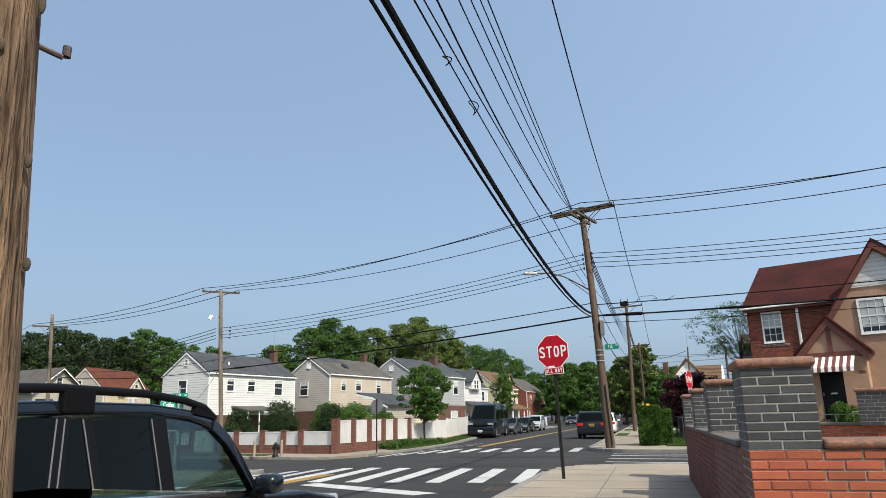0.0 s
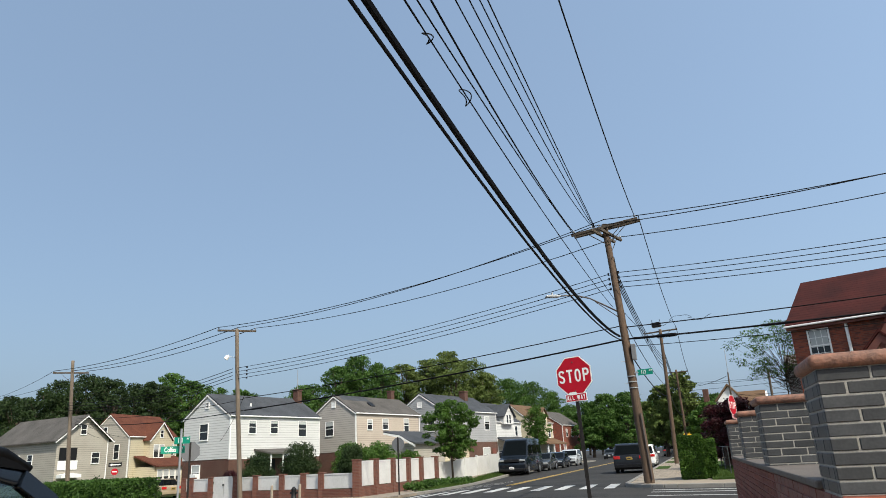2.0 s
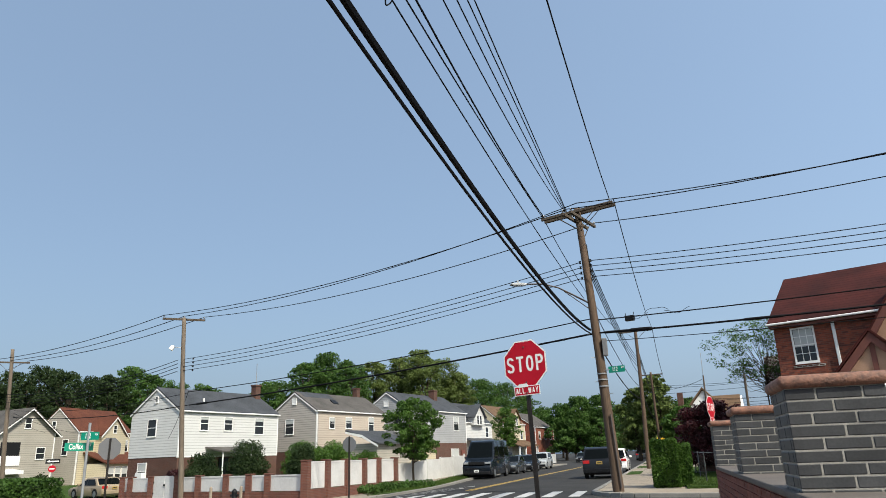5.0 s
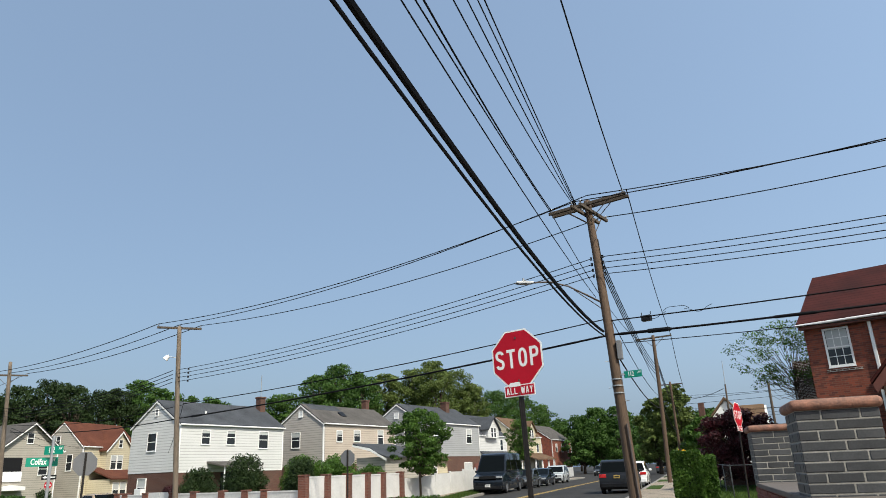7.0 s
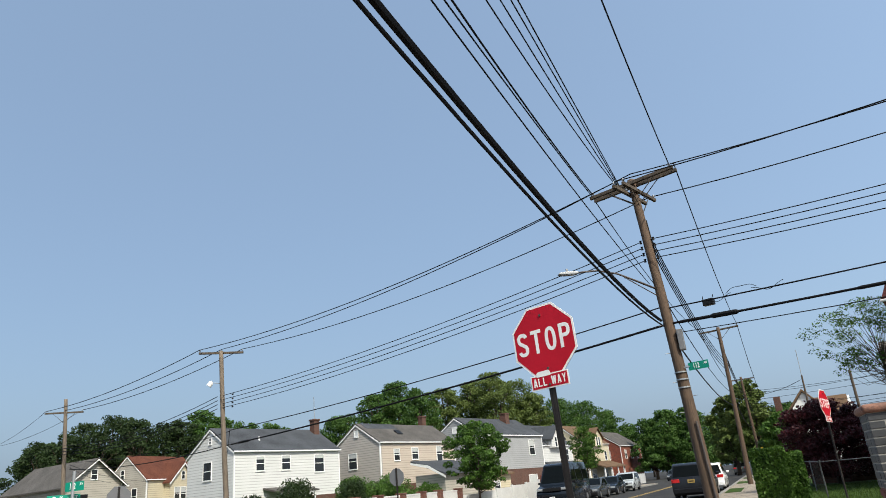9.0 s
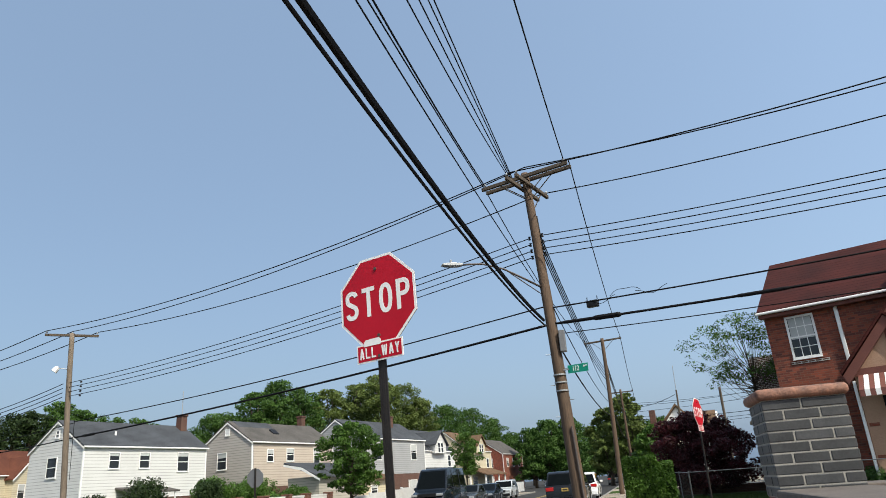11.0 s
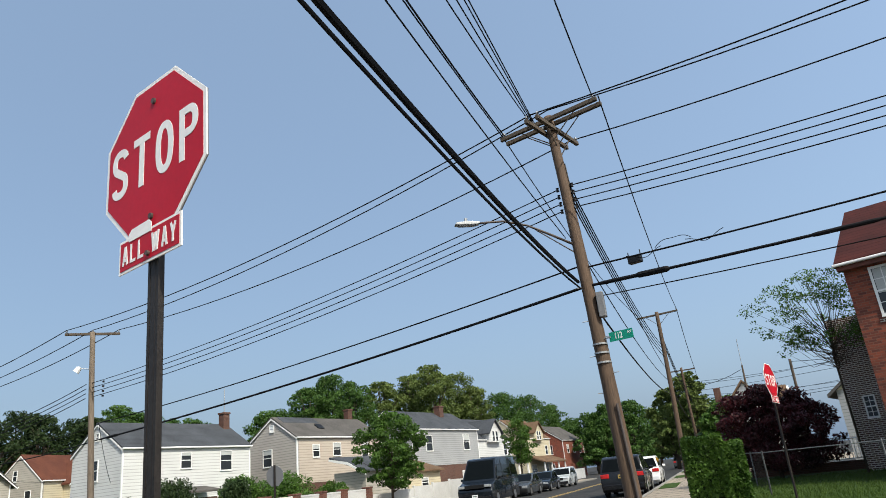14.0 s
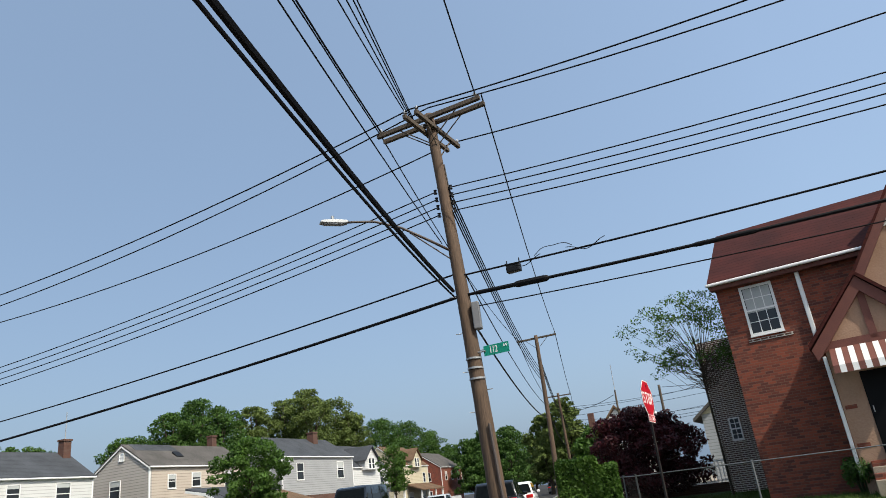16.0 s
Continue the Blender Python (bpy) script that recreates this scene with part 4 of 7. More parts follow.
# ---------------------------------------------------------------- houses
def add_window(parent, m, w, h, grid=(1, 1), trim=0.055, blind=0.0, frame_mat=WHITE, pane_mat=GLASS, sill=True):
    """A sash window on a wall: m's x runs along the wall, z up, -y out of it; its origin is the lower left of the opening."""
    bm = bmesh.new()
    for x0, x1, z0, z1 in ((-trim, 0, -trim, h + trim), (w, w + trim, -trim, h + trim), (0, w, h, h + trim), (0, w, -trim, 0)):
        box(bm, x0, -0.05, z0, x1, 0.06, z1, m)
    if sill:
        box(bm, -trim - 0.01, -0.07, -trim - 0.035, w + trim + 0.01, 0.02, -trim - 0.003, m)
    win = part("window", bm, frame_mat, parent, "white-framed sash window")
    part("pane", cube(0.0, -0.014, 0.0, w, 0.03, h, m), pane_mat, win, "dark reflecting glass")
    bm = bmesh.new()
    box(bm, 0, -0.04, h / 2 - 0.025, w, -0.02, h / 2 + 0.025, m)
    c, r = grid
    for half in (0, 1):
        z0, z1 = (0, h / 2 - 0.03) if half == 0 else (h / 2 + 0.03, h)
        for i in range(1, c):
            box(bm, w * i / c - 0.011, -0.034, z0, w * i / c + 0.011, -0.02, z1, m)
        for j in range(1, r):
            z = z0 + (z1 - z0) * j / r
            box(bm, 0, -0.033, z - 0.011, w, -0.02, z + 0.011, m)
    part("sash", bm, frame_mat, win)
    if blind:
        part("blind", cube(0.02, -0.019, h * (1 - blind), w - 0.02, -0.0142, h - 0.01, m), BLIND, win, "lowered pale blind")
    return win


def face(side, L, D):
    """Local frames of a house's four walls: x along the wall seen from outside, -y outwards."""
    return {"gable": pose(0, D, 0, 0, 0, -90), "street": pose(0, 0, 0), "far": pose(L, 0, 0, 0, 0, 90), "back": pose(L, D, 0, 0, 0, 180)}[side]


def house(label, c, ang, L, D, base, eave, ridge, street_mat, gable_mat, roof_mat, split=None, low_mat=None, over=0.09, chimney=None, group="houses across the road"):
    """A house with its ridge along local x. Its street wall looks to local -y, its near gable to local -x."""
    ob = thing("house", label, "house", pose(c[0], c[1], 0, 0, 0, ang), group)
    lo = split if split else base - 0.5
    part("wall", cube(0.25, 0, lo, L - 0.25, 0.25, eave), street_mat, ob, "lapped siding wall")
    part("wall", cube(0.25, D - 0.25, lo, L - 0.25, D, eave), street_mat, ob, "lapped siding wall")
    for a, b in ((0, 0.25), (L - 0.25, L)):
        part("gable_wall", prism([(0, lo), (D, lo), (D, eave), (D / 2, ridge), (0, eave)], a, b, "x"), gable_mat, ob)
    if split:
        for r in ((0.02, 0.03, L - 0.02, 0.27), (0.02, D - 0.27, L - 0.02, D - 0.03), (0.03, 0.27, 0.27, D - 0.27), (L - 0.27, 0.27, L - 0.03, D - 0.27)):
            part("base_wall", cube(r[0], r[1], base - 0.6, r[2], r[3], split), low_mat, ob, "brick ground-floor wall")
    k = (ridge - eave) / (D / 2)
    t = 0.12
    for s in (0, 1):
        y_e, y_r = (-over, D / 2) if s == 0 else (D + over, D / 2)
        prof = [(y_e, eave - k * over + 0.02), (y_r, ridge + 0.02), (y_r, ridge + 0.02 + t), (y_e, eave - k * over + 0.02 + t)]
        part("roof", prism(prof, -over, L + over, "x"), roof_mat, ob, "shingled roof slope")
        prof = [(y_e, eave - k * over - 0.1), (y_r, ridge - 0.1), (y_r, ridge + 0.016), (y_e, eave - k * over + 0.016)]
        part("rake_board", prism(prof, -over - 0.015, -over + 0.02, "x"), WHITE, ob, "white rake board")
    part("gutter", bar([(-over, -over - 0.06, eave - k * over + 0.03), (L + over, -over - 0.06, eave - k * over + 0.03)], 0.06, 8), WHITE, ob, "white gutter")
    part("corner_trim", cube(-0.012, -0.012, lo, 0.09, 0.09, eave), WHITE, ob)
    part("corner_trim", cube(L - 0.09, -0.012, lo, L + 0.012, 0.09, eave), WHITE, ob)
    if chimney:
        u, v, top, w = chimney
        ch = part("chimney", cube(u - w / 2, v - w / 2, ridge - 1.2, u + w / 2, v + w / 2, top), BRICK_BROWN, ob, "brick chimney")
        part("chimney_cap", cube(u - w / 2 - 0.06, v - w / 2 - 0.06, top, u + w / 2 + 0.06, v + w / 2 + 0.06, top + 0.14, None, 0.02), BRICK_BROWN, ch)
    return ob


def win(ob, side, L, D, u, z, w, h, **kw):
    return add_window(ob, face(side, L, D) @ Matrix.Translation((u, 0, z)), w, h, **kw)


# white house: its near gable looks down to the side street, its long wall to the avenue
L, D = 10.2, 5.6
wh = house("white sided house with slate-grey roof on a brick ground floor", (-33.6, 47.8), 77, L, D, -0.4, 5.3, 7.1, SIDE_WHITE, SIDE_WHITE, ROOF_GREY, 2.05, BRICK_BROWN,
           chimney=(9.75, 2.35, 7.9, 0.56))
part("aerial", bar([(9.75, 2.35, 7.95), (9.75, 2.35, 9.9)], 0.03, 6), STEEL, wh, "thin roof aerial")
for u, w, z, h in ((1.9, 0.72, 3.95, 0.95), (4.25, 0.78, 3.95, 0.98), (7.5, 0.95, 3.7, 1.25)):
    win(wh, "street", L, D, u, z, w, h, blind=0.2)
win(wh, "gable", L, D, 2.05, 3.6, 0.95, 1.2, blind=0.0)
win(wh, "gable", L, D, 2.65, 6.1, 0.3, 0.4, pane_mat=SIGNBACK)
win(wh, "gable", L, D, 1.3, 0.55, 0.9, 1.1, blind=0.5)
part("air_conditioner", cube(-0.35, D - 2.2, 0.5, 0.1, D - 1.45, 1.0, None, 0.03), WHITE, wh, "white window air conditioner")
part("string_course", cube(-0.04, 0.0, 1.98, L, 0.05, 2.08), WHITE, wh)
part("porch_roof", prism([(-1.9, 2.25), (0, 2.6), (0, 2.72), (-1.9, 2.37)], 2.5, 6.2, "x"), ROOF_BROWN, wh, "grey-brown porch roof")
part("porch_door", cube(3.9, -0.05, -0.3, 4.8, 0.06, 1.9), BLACKMETAL, wh, "dark front door")
for u in (2.7, 4.0, 5.9):
    part("porch_post", bar([(u, -1.75, -0.5), (u, -1.75, 2.25)], 0.05, 8), WHITE, wh, "white porch post")
part("vent_pipe", bar([(3.1, 1.2, 5.9), (3.1, 1.2, 6.45)], 0.07, 8), WHITE, wh)

# beige house
be = house("beige sided two-storey house with a weathered grey roof", (-29.2, 60.8), 77, 10.6, 5.4, -0.3, 5.75, 7.5, SIDE_BEIGE, SIDE_TAUPE, ROOF_BROWN, 2.3, BRICK_BROWN, chimney=(9.9, 3.2, 8.45, 0.55))
part("roof_patch", prism([(1.9, 7.1), (2.68, 7.62), (2.68, 7.66), (1.9, 7.14)], 0.5, 4.6, "x"), ROOF_GREY, be, "dark mended strip of shingles below the ridge")
part("roof_hatch", prism([(1.0, 6.52), (1.5, 6.84), (1.5, 7.02), (1.0, 6.62)], 3.6, 4.3, "x"), BLACKMETAL, be, "small dark roof hatch")
L, D = 10.6, 5.4
for u, w, z, h in ((1.75, 0.7, 4.25, 0.9), (4.15, 0.85, 4.3, 0.95), (7.75, 0.8, 4.05, 1.3)):
    win(be, "street", L, D, u, z, w, h, blind=0.35)
win(be, "gable", L, D, 1.7, 3.85, 0.95, 1.25, blind=0.3)
win(be, "gable", L, D, 2.5, 6.5, 0.4, 0.45, pane_mat=WHITE)
garage = thing("garage", "low pale-sided garage with a dark hipped roof beside the beige house", "garage", pose(-26.2, 60.5, 0, 0, 0, 77), "garages")
part("wall", cube(0.2, -3.2, -0.6, 5.2, -0.2, 2.7), SIDE_PALE, garage)
part("roof", prism([(-3.6, 2.6), (-0.1, 3.75), (-0.1, 3.9), (-3.6, 2.72)], -0.2, 5.6, "x"), ROOF_GREY, garage, "dark shingled roof")
part("gable_trim", prism([(-3.6, 2.5), (-1.9, 3.4), (-0.1, 3.75), (-0.1, 3.6), (-1.9, 3.2), (-3.6, 2.35)], -0.24, -0.205, "x"), WHITE, garage)
annex = thing("annex", "low cream-sided annex with a brown roof", "annex", pose(-23.8, 66.5, 0, 0, 0, 77), "garages")
part("wall", cube(0, -1.5, -0.6, 4.6, 1.2, 2.35), SIDE_CREAM, annex)
part("roof", prism([(-1.9, 2.3), (1.2, 3.3), (1.2, 3.45), (-1.9, 2.42)], -0.2, 4.8, "x"), ROOF_TAN, annex)
add_window(annex, pose(1.8, -1.5, 1.1), 0.9, 0.7, blind=0.3)

# grey house
L, D = 12.0, 6.4
gr = house("grey sided two-storey house with a grey roof behind the street tree", (-25.0, 74.0), 77, L, D, -0.1, 6.3, 8.3, SIDE_GREY, SIDE_GREY, ROOF_GREY, 2.9, BRICK_BROWN, chimney=(8.8, 2.6, 8.9, 0.75))
win(gr, "street", L, D, 9.0, 4.3, 1.1, 1.5, blind=0.4)
win(gr, "street", L, D, 2.2, 4.3, 1.0, 1.4)
win(gr, "gable", L, D, 4.2, 4.2, 0.9, 1.5)
win(gr, "gable", L, D, 2.9, 6.9, 0.5, 0.5, pane_mat=WHITE)
win(gr, "street", L, D, 8.3, 0.6, 1.6, 1.6, blind=0.5)
part("door", cube(10.6, -0.06, -0.1, 11.4, 0.06, 2.1), TIMBER, gr, "dark red front door")

# the row further along the avenue
row = ((-24.5, 92.0, "white sided house with a grey cross gable", SIDE_WHITE, ROOF_GREY, 5.6, 8.4),
       (-24.1, 114.5, "cream sided house with a brown roof and gabled dormer", SIDE_CREAM, ROOF_TAN, 6.2, 9.2))
for x, y, lb, sm, rm, ev, rg in row:
    L, D = 9.0, 7.5
    hb = house(lb, (x, y), 79, L, D, 0, ev, rg, sm, sm, rm)
    dm = prism([(2.4, ev - 0.3), (5.6, ev - 0.3), (5.6, ev + 0.9), (4.0, ev + 2.3), (2.4, ev + 0.9)], -0.5, 2.4, "y")
    dob = part("dormer", dm, sm, hb, "gabled front dormer")
    for s in (-1, 1):
        part("dormer_roof", prism([(4.0 - 1.9 * s, ev + 0.62), (4.0, ev + 2.32), (4.0, ev + 2.46), (4.0 - 1.9 * s, ev + 0.76)], -0.8, 3.0, "y"), rm, dob)
    add_window(hb, pose(3.3, -0.5, ev - 0.2), 0.55, 1.15)
    add_window(hb, pose(4.15, -0.5, ev - 0.2), 0.55, 1.15)
    win(hb, "street", L, D, 6.9, 3.8, 0.8, 1.3)
    win(hb, "gable", L, D, 3.2, 3.8, 0.8, 1.3)
    part("porch_roof", prism([(-2.6, 2.55), (0, 3.5), (0, 3.65), (-2.6, 2.7)], 0.3, L - 0.2, "x"), rm, hb)
    for u in (0.6, 3.2, 5.8, 8.4):
        part("porch_post", cube(u - 0.09, -2.4, 0, u + 0.09, -2.22, 2.6), WHITE, hb, "white porch post")
    add_window(hb, pose(1.2, 0, 0.9), 1.6, 1.5, blind=0.4)
    add_window(hb, pose(5.6, 0, 0.9), 1.6, 1.5, blind=0.4)
rb = house("red brick house with a grey roof far along the avenue", (-24.6, 146.0), 81, 12.0, 9.0, 0, 6.6, 9.6, BRICK_HOUSE, BRICK_HOUSE, ROOF_BROWN)
for u in (2.0, 5.5, 9.0):
    win(rb, "street", 12.0, 9.0, u, 4.3, 1.0, 1.5, blind=0.4)
for u in (2.0, 5.8):
    win(rb, "gable", 12.0, 9.0, u, 4.3, 1.0, 1.5)
    win(rb, "gable", 12.0, 9.0, u, 1.0, 1.0, 1.5)

# houses down the side street
L, D = 8.6, 5.2
ych = house("cream sided house with a rust-red roof and a gabled front", (-57.5, 62.6), 96, L, D, -0.6, 5.2, 7.65, SIDE_CREAM, SIDE_PALE, ROOF_RUST, group="houses down the side street")
part("front_gable", prism([(2.6, 2.4), (6.6, 2.4), (6.6, 4.9), (4.6, 6.75), (2.6, 4.9)], -0.75, 1.2, "y"), SIDE_CREAM, ych, "cream gabled front bay")
for s in (-1, 1):
    part("bay_roof", prism([(4.6 + 2.3 * s, 4.72), (4.6, 6.82), (4.6, 6.96), (4.6 + 2.3 * s, 4.86)], -0.95, 2.4, "y"), ROOF_RUST, ych)
    part("bay_rake", prism([(4.6 + 2.3 * s, 4.56), (4.6, 6.66), (4.6, 6.815), (4.6 + 2.3 * s, 4.715)], -0.98, -0.93, "y"), WHITE, ych)
add_window(ych, pose(4.35, -0.75, 5.15), 0.5, 0.75)
add_window(ych, pose(3.3, -0.75, 2.95), 0.8, 1.35, blind=0.4)
add_window(ych, pose(4.3, -0.75, 2.95), 0.8, 1.35, blind=0.4)
add_window(ych, pose(7.3, 0, 3.2), 0.7, 1.2, blind=0.4)
win(ych, "gable", L, D, 3.4, 2.9, 0.6, 1.5)
win(ych, "gable", L, D, 1.9, 5.4, 0.4, 0.9)
part("porch_wall", cube(1.0, -2.7, -0.8, 7.8, -0.02, 1.9), SIDE_CREAM, ych, "closed cream porch")
part("porch_roof", prism([(-3.0, 1.85), (-0.1, 3.0), (-0.1, 3.14), (-3.0, 1.99)], 0.8, 8.0, "x"), ROOF_RUST, ych)
for u in (1.5, 2.6, 3.7, 4.8):
    add_window(ych, pose(u, -2.7, 0.2), 0.85, 1.35, blind=0.5)
L, D = 11.0, 5.4
gh = house("pale sided house with its gable to the avenue", (-56.2, 58.4), 170, L, D, -0.6, 4.85, 7.05, SIDE_PALE, SIDE_PALE, ROOF_BROWN, over=0.4, group="houses down the side street")
win(gh, "gable", L, D, 2.3, 5.3, 0.55, 0.85)
win(gh, "gable", L, D, 3.7, 2.5, 0.8, 1.0)
for u in (2.0, 4.2, 6.4):
    win(gh, "back", L, D, u, 2.4, 0.8, 1.1)
# no opening is cut: a black panel gives the upper porch its shade
part("porch_opening", cube(-0.02, 3.3, 2.0, 0.26, 5.1, 4.0), BLACKMETAL, gh, "dark panel for the shade inside the upper porch")
part("porch_rail", cube(-0.08, 3.2, 1.95, -0.03, 5.2, 2.8), WHITE, gh, "white porch railing")
part("porch_canopy", prism([(3.2, 1.2), (3.2, 1.5), (4.2, 1.65), (5.2, 1.5), (5.2, 1.2)], -0.9, 0.0, "x"), WHITE, gh, "white canopy")
house("pale house with a brown roof seen between its neighbours", (-49.5, 66.0), -12, 7.0, 7.0, -0.4, 5.2, 7.6, SIDE_PALE, SIDE_PALE, ROOF_TAN, group="houses down the side street")

# ---------------------------------------------------------------- the brick house on the far right corner
BH = pose(5.4, 36.7, 0, 0, 0, -22)
bh = thing("house", "red brick house with maroon roof, stucco gables and striped awning", "house", BH)
GZ, EV = 0.3, 6.3
DEEP = 8.0
# front wall with a true window opening
bm = bmesh.new()
for x0, x1, z0, z1 in ((0, 0.72, GZ - 0.6, EV), (1.5, 11.5, GZ - 0.6, EV), (0.72, 1.5, GZ - 0.6, 4.66), (0.72, 1.5, 6.02, EV)):
    box(bm, x0, 0, z0, x1, 0.3, z1)
part("wall", bm, BRICK_HOUSE, bh, "variegated red brick front wall")
part("side_wall", prism([(0.3, GZ - 0.6), (DEEP, GZ - 0.6), (DEEP, EV), (DEEP * 0.55, 8.9), (0.3, EV)], 0, 0.3, "x"), BRICK_HOUSE, bh)
part("side_wall", cube(11.2, 0.3, GZ - 0.6, 11.5, DEEP, EV), BRICK_HOUSE, bh)
part("back_wall", cube(0.3, DEEP - 0.3, GZ - 0.6, 11.2, DEEP, EV), BRICK_HOUSE, bh)
part("roof", prism([(-0.28, 6.25), (4.4, 9.05), (4.4, 9.2), (-0.28, 6.4)], -0.15, 11.6, "x"), ROOF_RED, bh, "steep maroon shingle roof")
part("roof", prism([(DEEP + 0.2, 6.25), (4.4, 9.05), (4.4, 9.2), (DEEP + 0.2, 6.4)], -0.15, 11.6, "x"), ROOF_RED, bh, "steep maroon shingle roof")
# eaves soffit in dark timber colour, which carries the shadow beneath the gutter
part("shaded_soffit", cube(-0.12, -0.28, 6.14, 4.3, -0.02, 6.25), TIMBER, bh, "brown eaves soffit, dark for the shadow below the gutter")
part("gutter", cube(-0.2, -0.41, 6.26, 4.25, -0.29, 6.35, None, 0.03), WHITE, bh, "white gutter")
part("downspout", cube(2.24, -0.1, 3.8, 2.36, -0.015, 6.25, None, 0.02), WHITE, bh, "white downspout")
add_window(bh, pose(0.72, 0.012, 4.66), 0.78, 1.36, grid=(3, 2), trim=0.07, blind=0.55)
part("lintel", cube(0.55, -0.02, 4.42, 1.77, 0.0, 4.5), BRICK_DARK, bh)
# big front gable in stucco
bm = prism([(3.0, GZ - 0.6), (9.0, GZ - 0.6), (9.0, 6.2), (5.85, 8.55), (4.2, 6.2), (3.0, 4.2)], -0.35, -0.005, "y")
part("gable_wall", bm, STUCCO, bh, "tan stucco front gable")
part("gable_siding", prism([(4.62, 6.75), (7.6, 6.75), (5.85, 8.35)], -0.39, -0.352, "y"), SIDE_WHITE, bh, "white boarded gable tip")
for s, x1, z1 in ((-1, 3.55, 5.3), (1, 9.3, 5.9)):
    part("bargeboard", prism([(5.85, 8.75), (5.85, 8.42), (x1, z1 - 0.3), (x1 - 0.12 * -s, z1)], -0.62, -0.4, "y"), TIMBER, bh, "brown bargeboard")
    part("gable_roof", prism([(5.85, 8.78), (5.85, 8.9), (x1 + 0.05 * s, z1 + 0.15), (x1 + 0.05 * s, z1 + 0.02)], -0.64, 3.0, "y"), ROOF_RED, bh, "maroon gable roof")
for u in (4.95, 6.1):
    add_window(bh, pose(u, -0.37, 4.72), 0.95, 1.40, grid=(3, 2), trim=0.1, blind=0.85)
# porch gable with boards, awning and door
part("porch_wall", prism([(2.45, GZ - 0.6), (4.95, GZ - 0.6), (4.95, 3.8), (3.65, 5.1), (2.45, 3.8)], -1.15, -0.353, "y"), STUCCO, bh, "tan stucco porch")
for s, x1 in ((-1, 2.15), (1, 5.2)):
    part("porch_bargeboard", prism([(3.65, 5.4), (3.65, 5.0), (x1 - 0.1 * s, 3.4), (x1, 3.7)], -1.3, -1.152, "y"), TIMBER, bh, "brown bargeboard")
    part("porch_roof", prism([(3.65, 5.43), (3.65, 5.55), (x1 + 0.04 * s, 3.85), (x1 + 0.04 * s, 3.72)], -1.36, 0.0, "y"), ROOF_RED, bh)
part("king_post", cube(3.56, -1.2, 3.75, 3.74, -1.152, 5.05), TIMBER, bh, "brown upright board")
part("tie_board", cube(2.4, -1.2, 3.62, 4.95, -1.152, 3.86), TIMBER, bh, "brown tie board")
part("downspout", cube(2.35, -1.25, 0.5, 2.44, -1.154, 3.5, None, 0.02), WHITE, bh, "white downspout")
dr = part("door", cube(3.05, -1.17, 0.95, 3.98, -1.152, 2.98), CARBLACK, bh, "black storm door")
part("handle", bar([(3.12, -1.2, 1.95), (3.12, -1.2, 2.1)], 0.015, 6), STEEL, dr)
part("letter_slot", cube(3.4, -1.18, 2.02, 3.65, -1.171, 2.08), STEEL, dr)
aw = part("awning", bmesh.new(), TIMBER, bh, "red and white striped metal awning")
NST = 14
for k in range(NST):
    u0, u1 = 2.55 + k * 2.0 / NST, 2.55 + (k + 1) * 2.0 / NST
    sl = part("awning_slat", prism([(-1.2, 3.66), (-1.95, 3.16), (-1.97, 2.96), (-1.955, 2.96), (-1.935, 3.13), (-1.2, 3.62)], u0 + 0.004, u1 - 0.004, "x"), SIGNWHITE if k % 2 else TIMBER, aw)
for k in range(4):
    part("step", cube(2.7, -1.5 - 0.28 * (4 - k), GZ - 0.5, 4.4, -1.152, 0.4 + 0.14 * k, None, 0.01), BRICK_HOUSE if k % 2 else CONCRETE, bh, "brick entrance step")
for z, u, w in ((1.5, 4.6, 0.3), (2.1, 2.5, 0.28), (2.9, 4.62, 0.25), (1.15, 2.5, 0.3)):
    part("stone_inset", cube(u, -1.165, z, u + w, -1.148, z + 0.1), BRICK_HOUSE, bh, "brick inset in the stucco")
# rear wing with pale joints, and grey neighbour
wing = thing("rear_wing", "dark brick wall with pale joints behind the corner house", "house wing", pose(5.9, 44.5, 0, 0, 0, -22))
part("wall", cube(0, 0, -0.3, 3.2, 3, 5.9), BRICK_DARK, wing)
add_window(wing, pose(0.6, 0, 2.0), 0.32, 0.75, grid=(2, 2), trim=0.05)
tud = thing("house", "brown-roofed house with white half-timbered gables", "house", pose(2.6, 86, 0, 0, 0, -8), "houses beyond the lawn")
part("wall", cube(0.2, 0.2, 0, 6.0, 7, 4.4), SIDE_WHITE, tud)
part("gable_wall", prism([(0.1, 3.5), (4.4, 3.5), (4.4, 4.8), (2.3, 7.4), (0.1, 4.8)], -0.1, 3.0, "y"), SIGNWHITE, tud, "white half-timbered gable")
for s in (-1, 1):
    part("gable_roof", prism([(2.3, 7.5), (2.3, 7.75), (2.3 + 2.7 * s, 4.55), (2.3 + 2.7 * s, 4.3)], -0.4, 4.0, "y"), ROOF_TAN, tud)
part("roof", prism([(-0.3, 4.4), (3.6, 7.0), (7.5, 4.4)], 2.4, 5.9, "x"), ROOF_TAN, tud, "brown shingled roof")
part("end_gable", prism([(0.0, 4.3), (3.6, 6.85), (7.2, 4.3)], 5.92, 6.1, "x"), SIGNWHITE, tud, "white boarded end gable")
for u in (0.9, 3.6):
    part("half_timber", cube(u, -0.14, 3.5, u + 0.12, -0.102, 5.0), TIMBER, tud, "dark half-timber board")
part("half_timber", cube(0.3, -0.14, 4.42, 4.2, -0.102, 4.54), TIMBER, tud, "dark half-timber board")
part("chimney", cube(-0.55, 1, 0, 0.05, 1.6, 7.4, None, 0.03), BRICK_BROWN, tud, "brick chimney")
add_window(tud, pose(1.7, -0.12, 4.6), 0.55, 1.2)
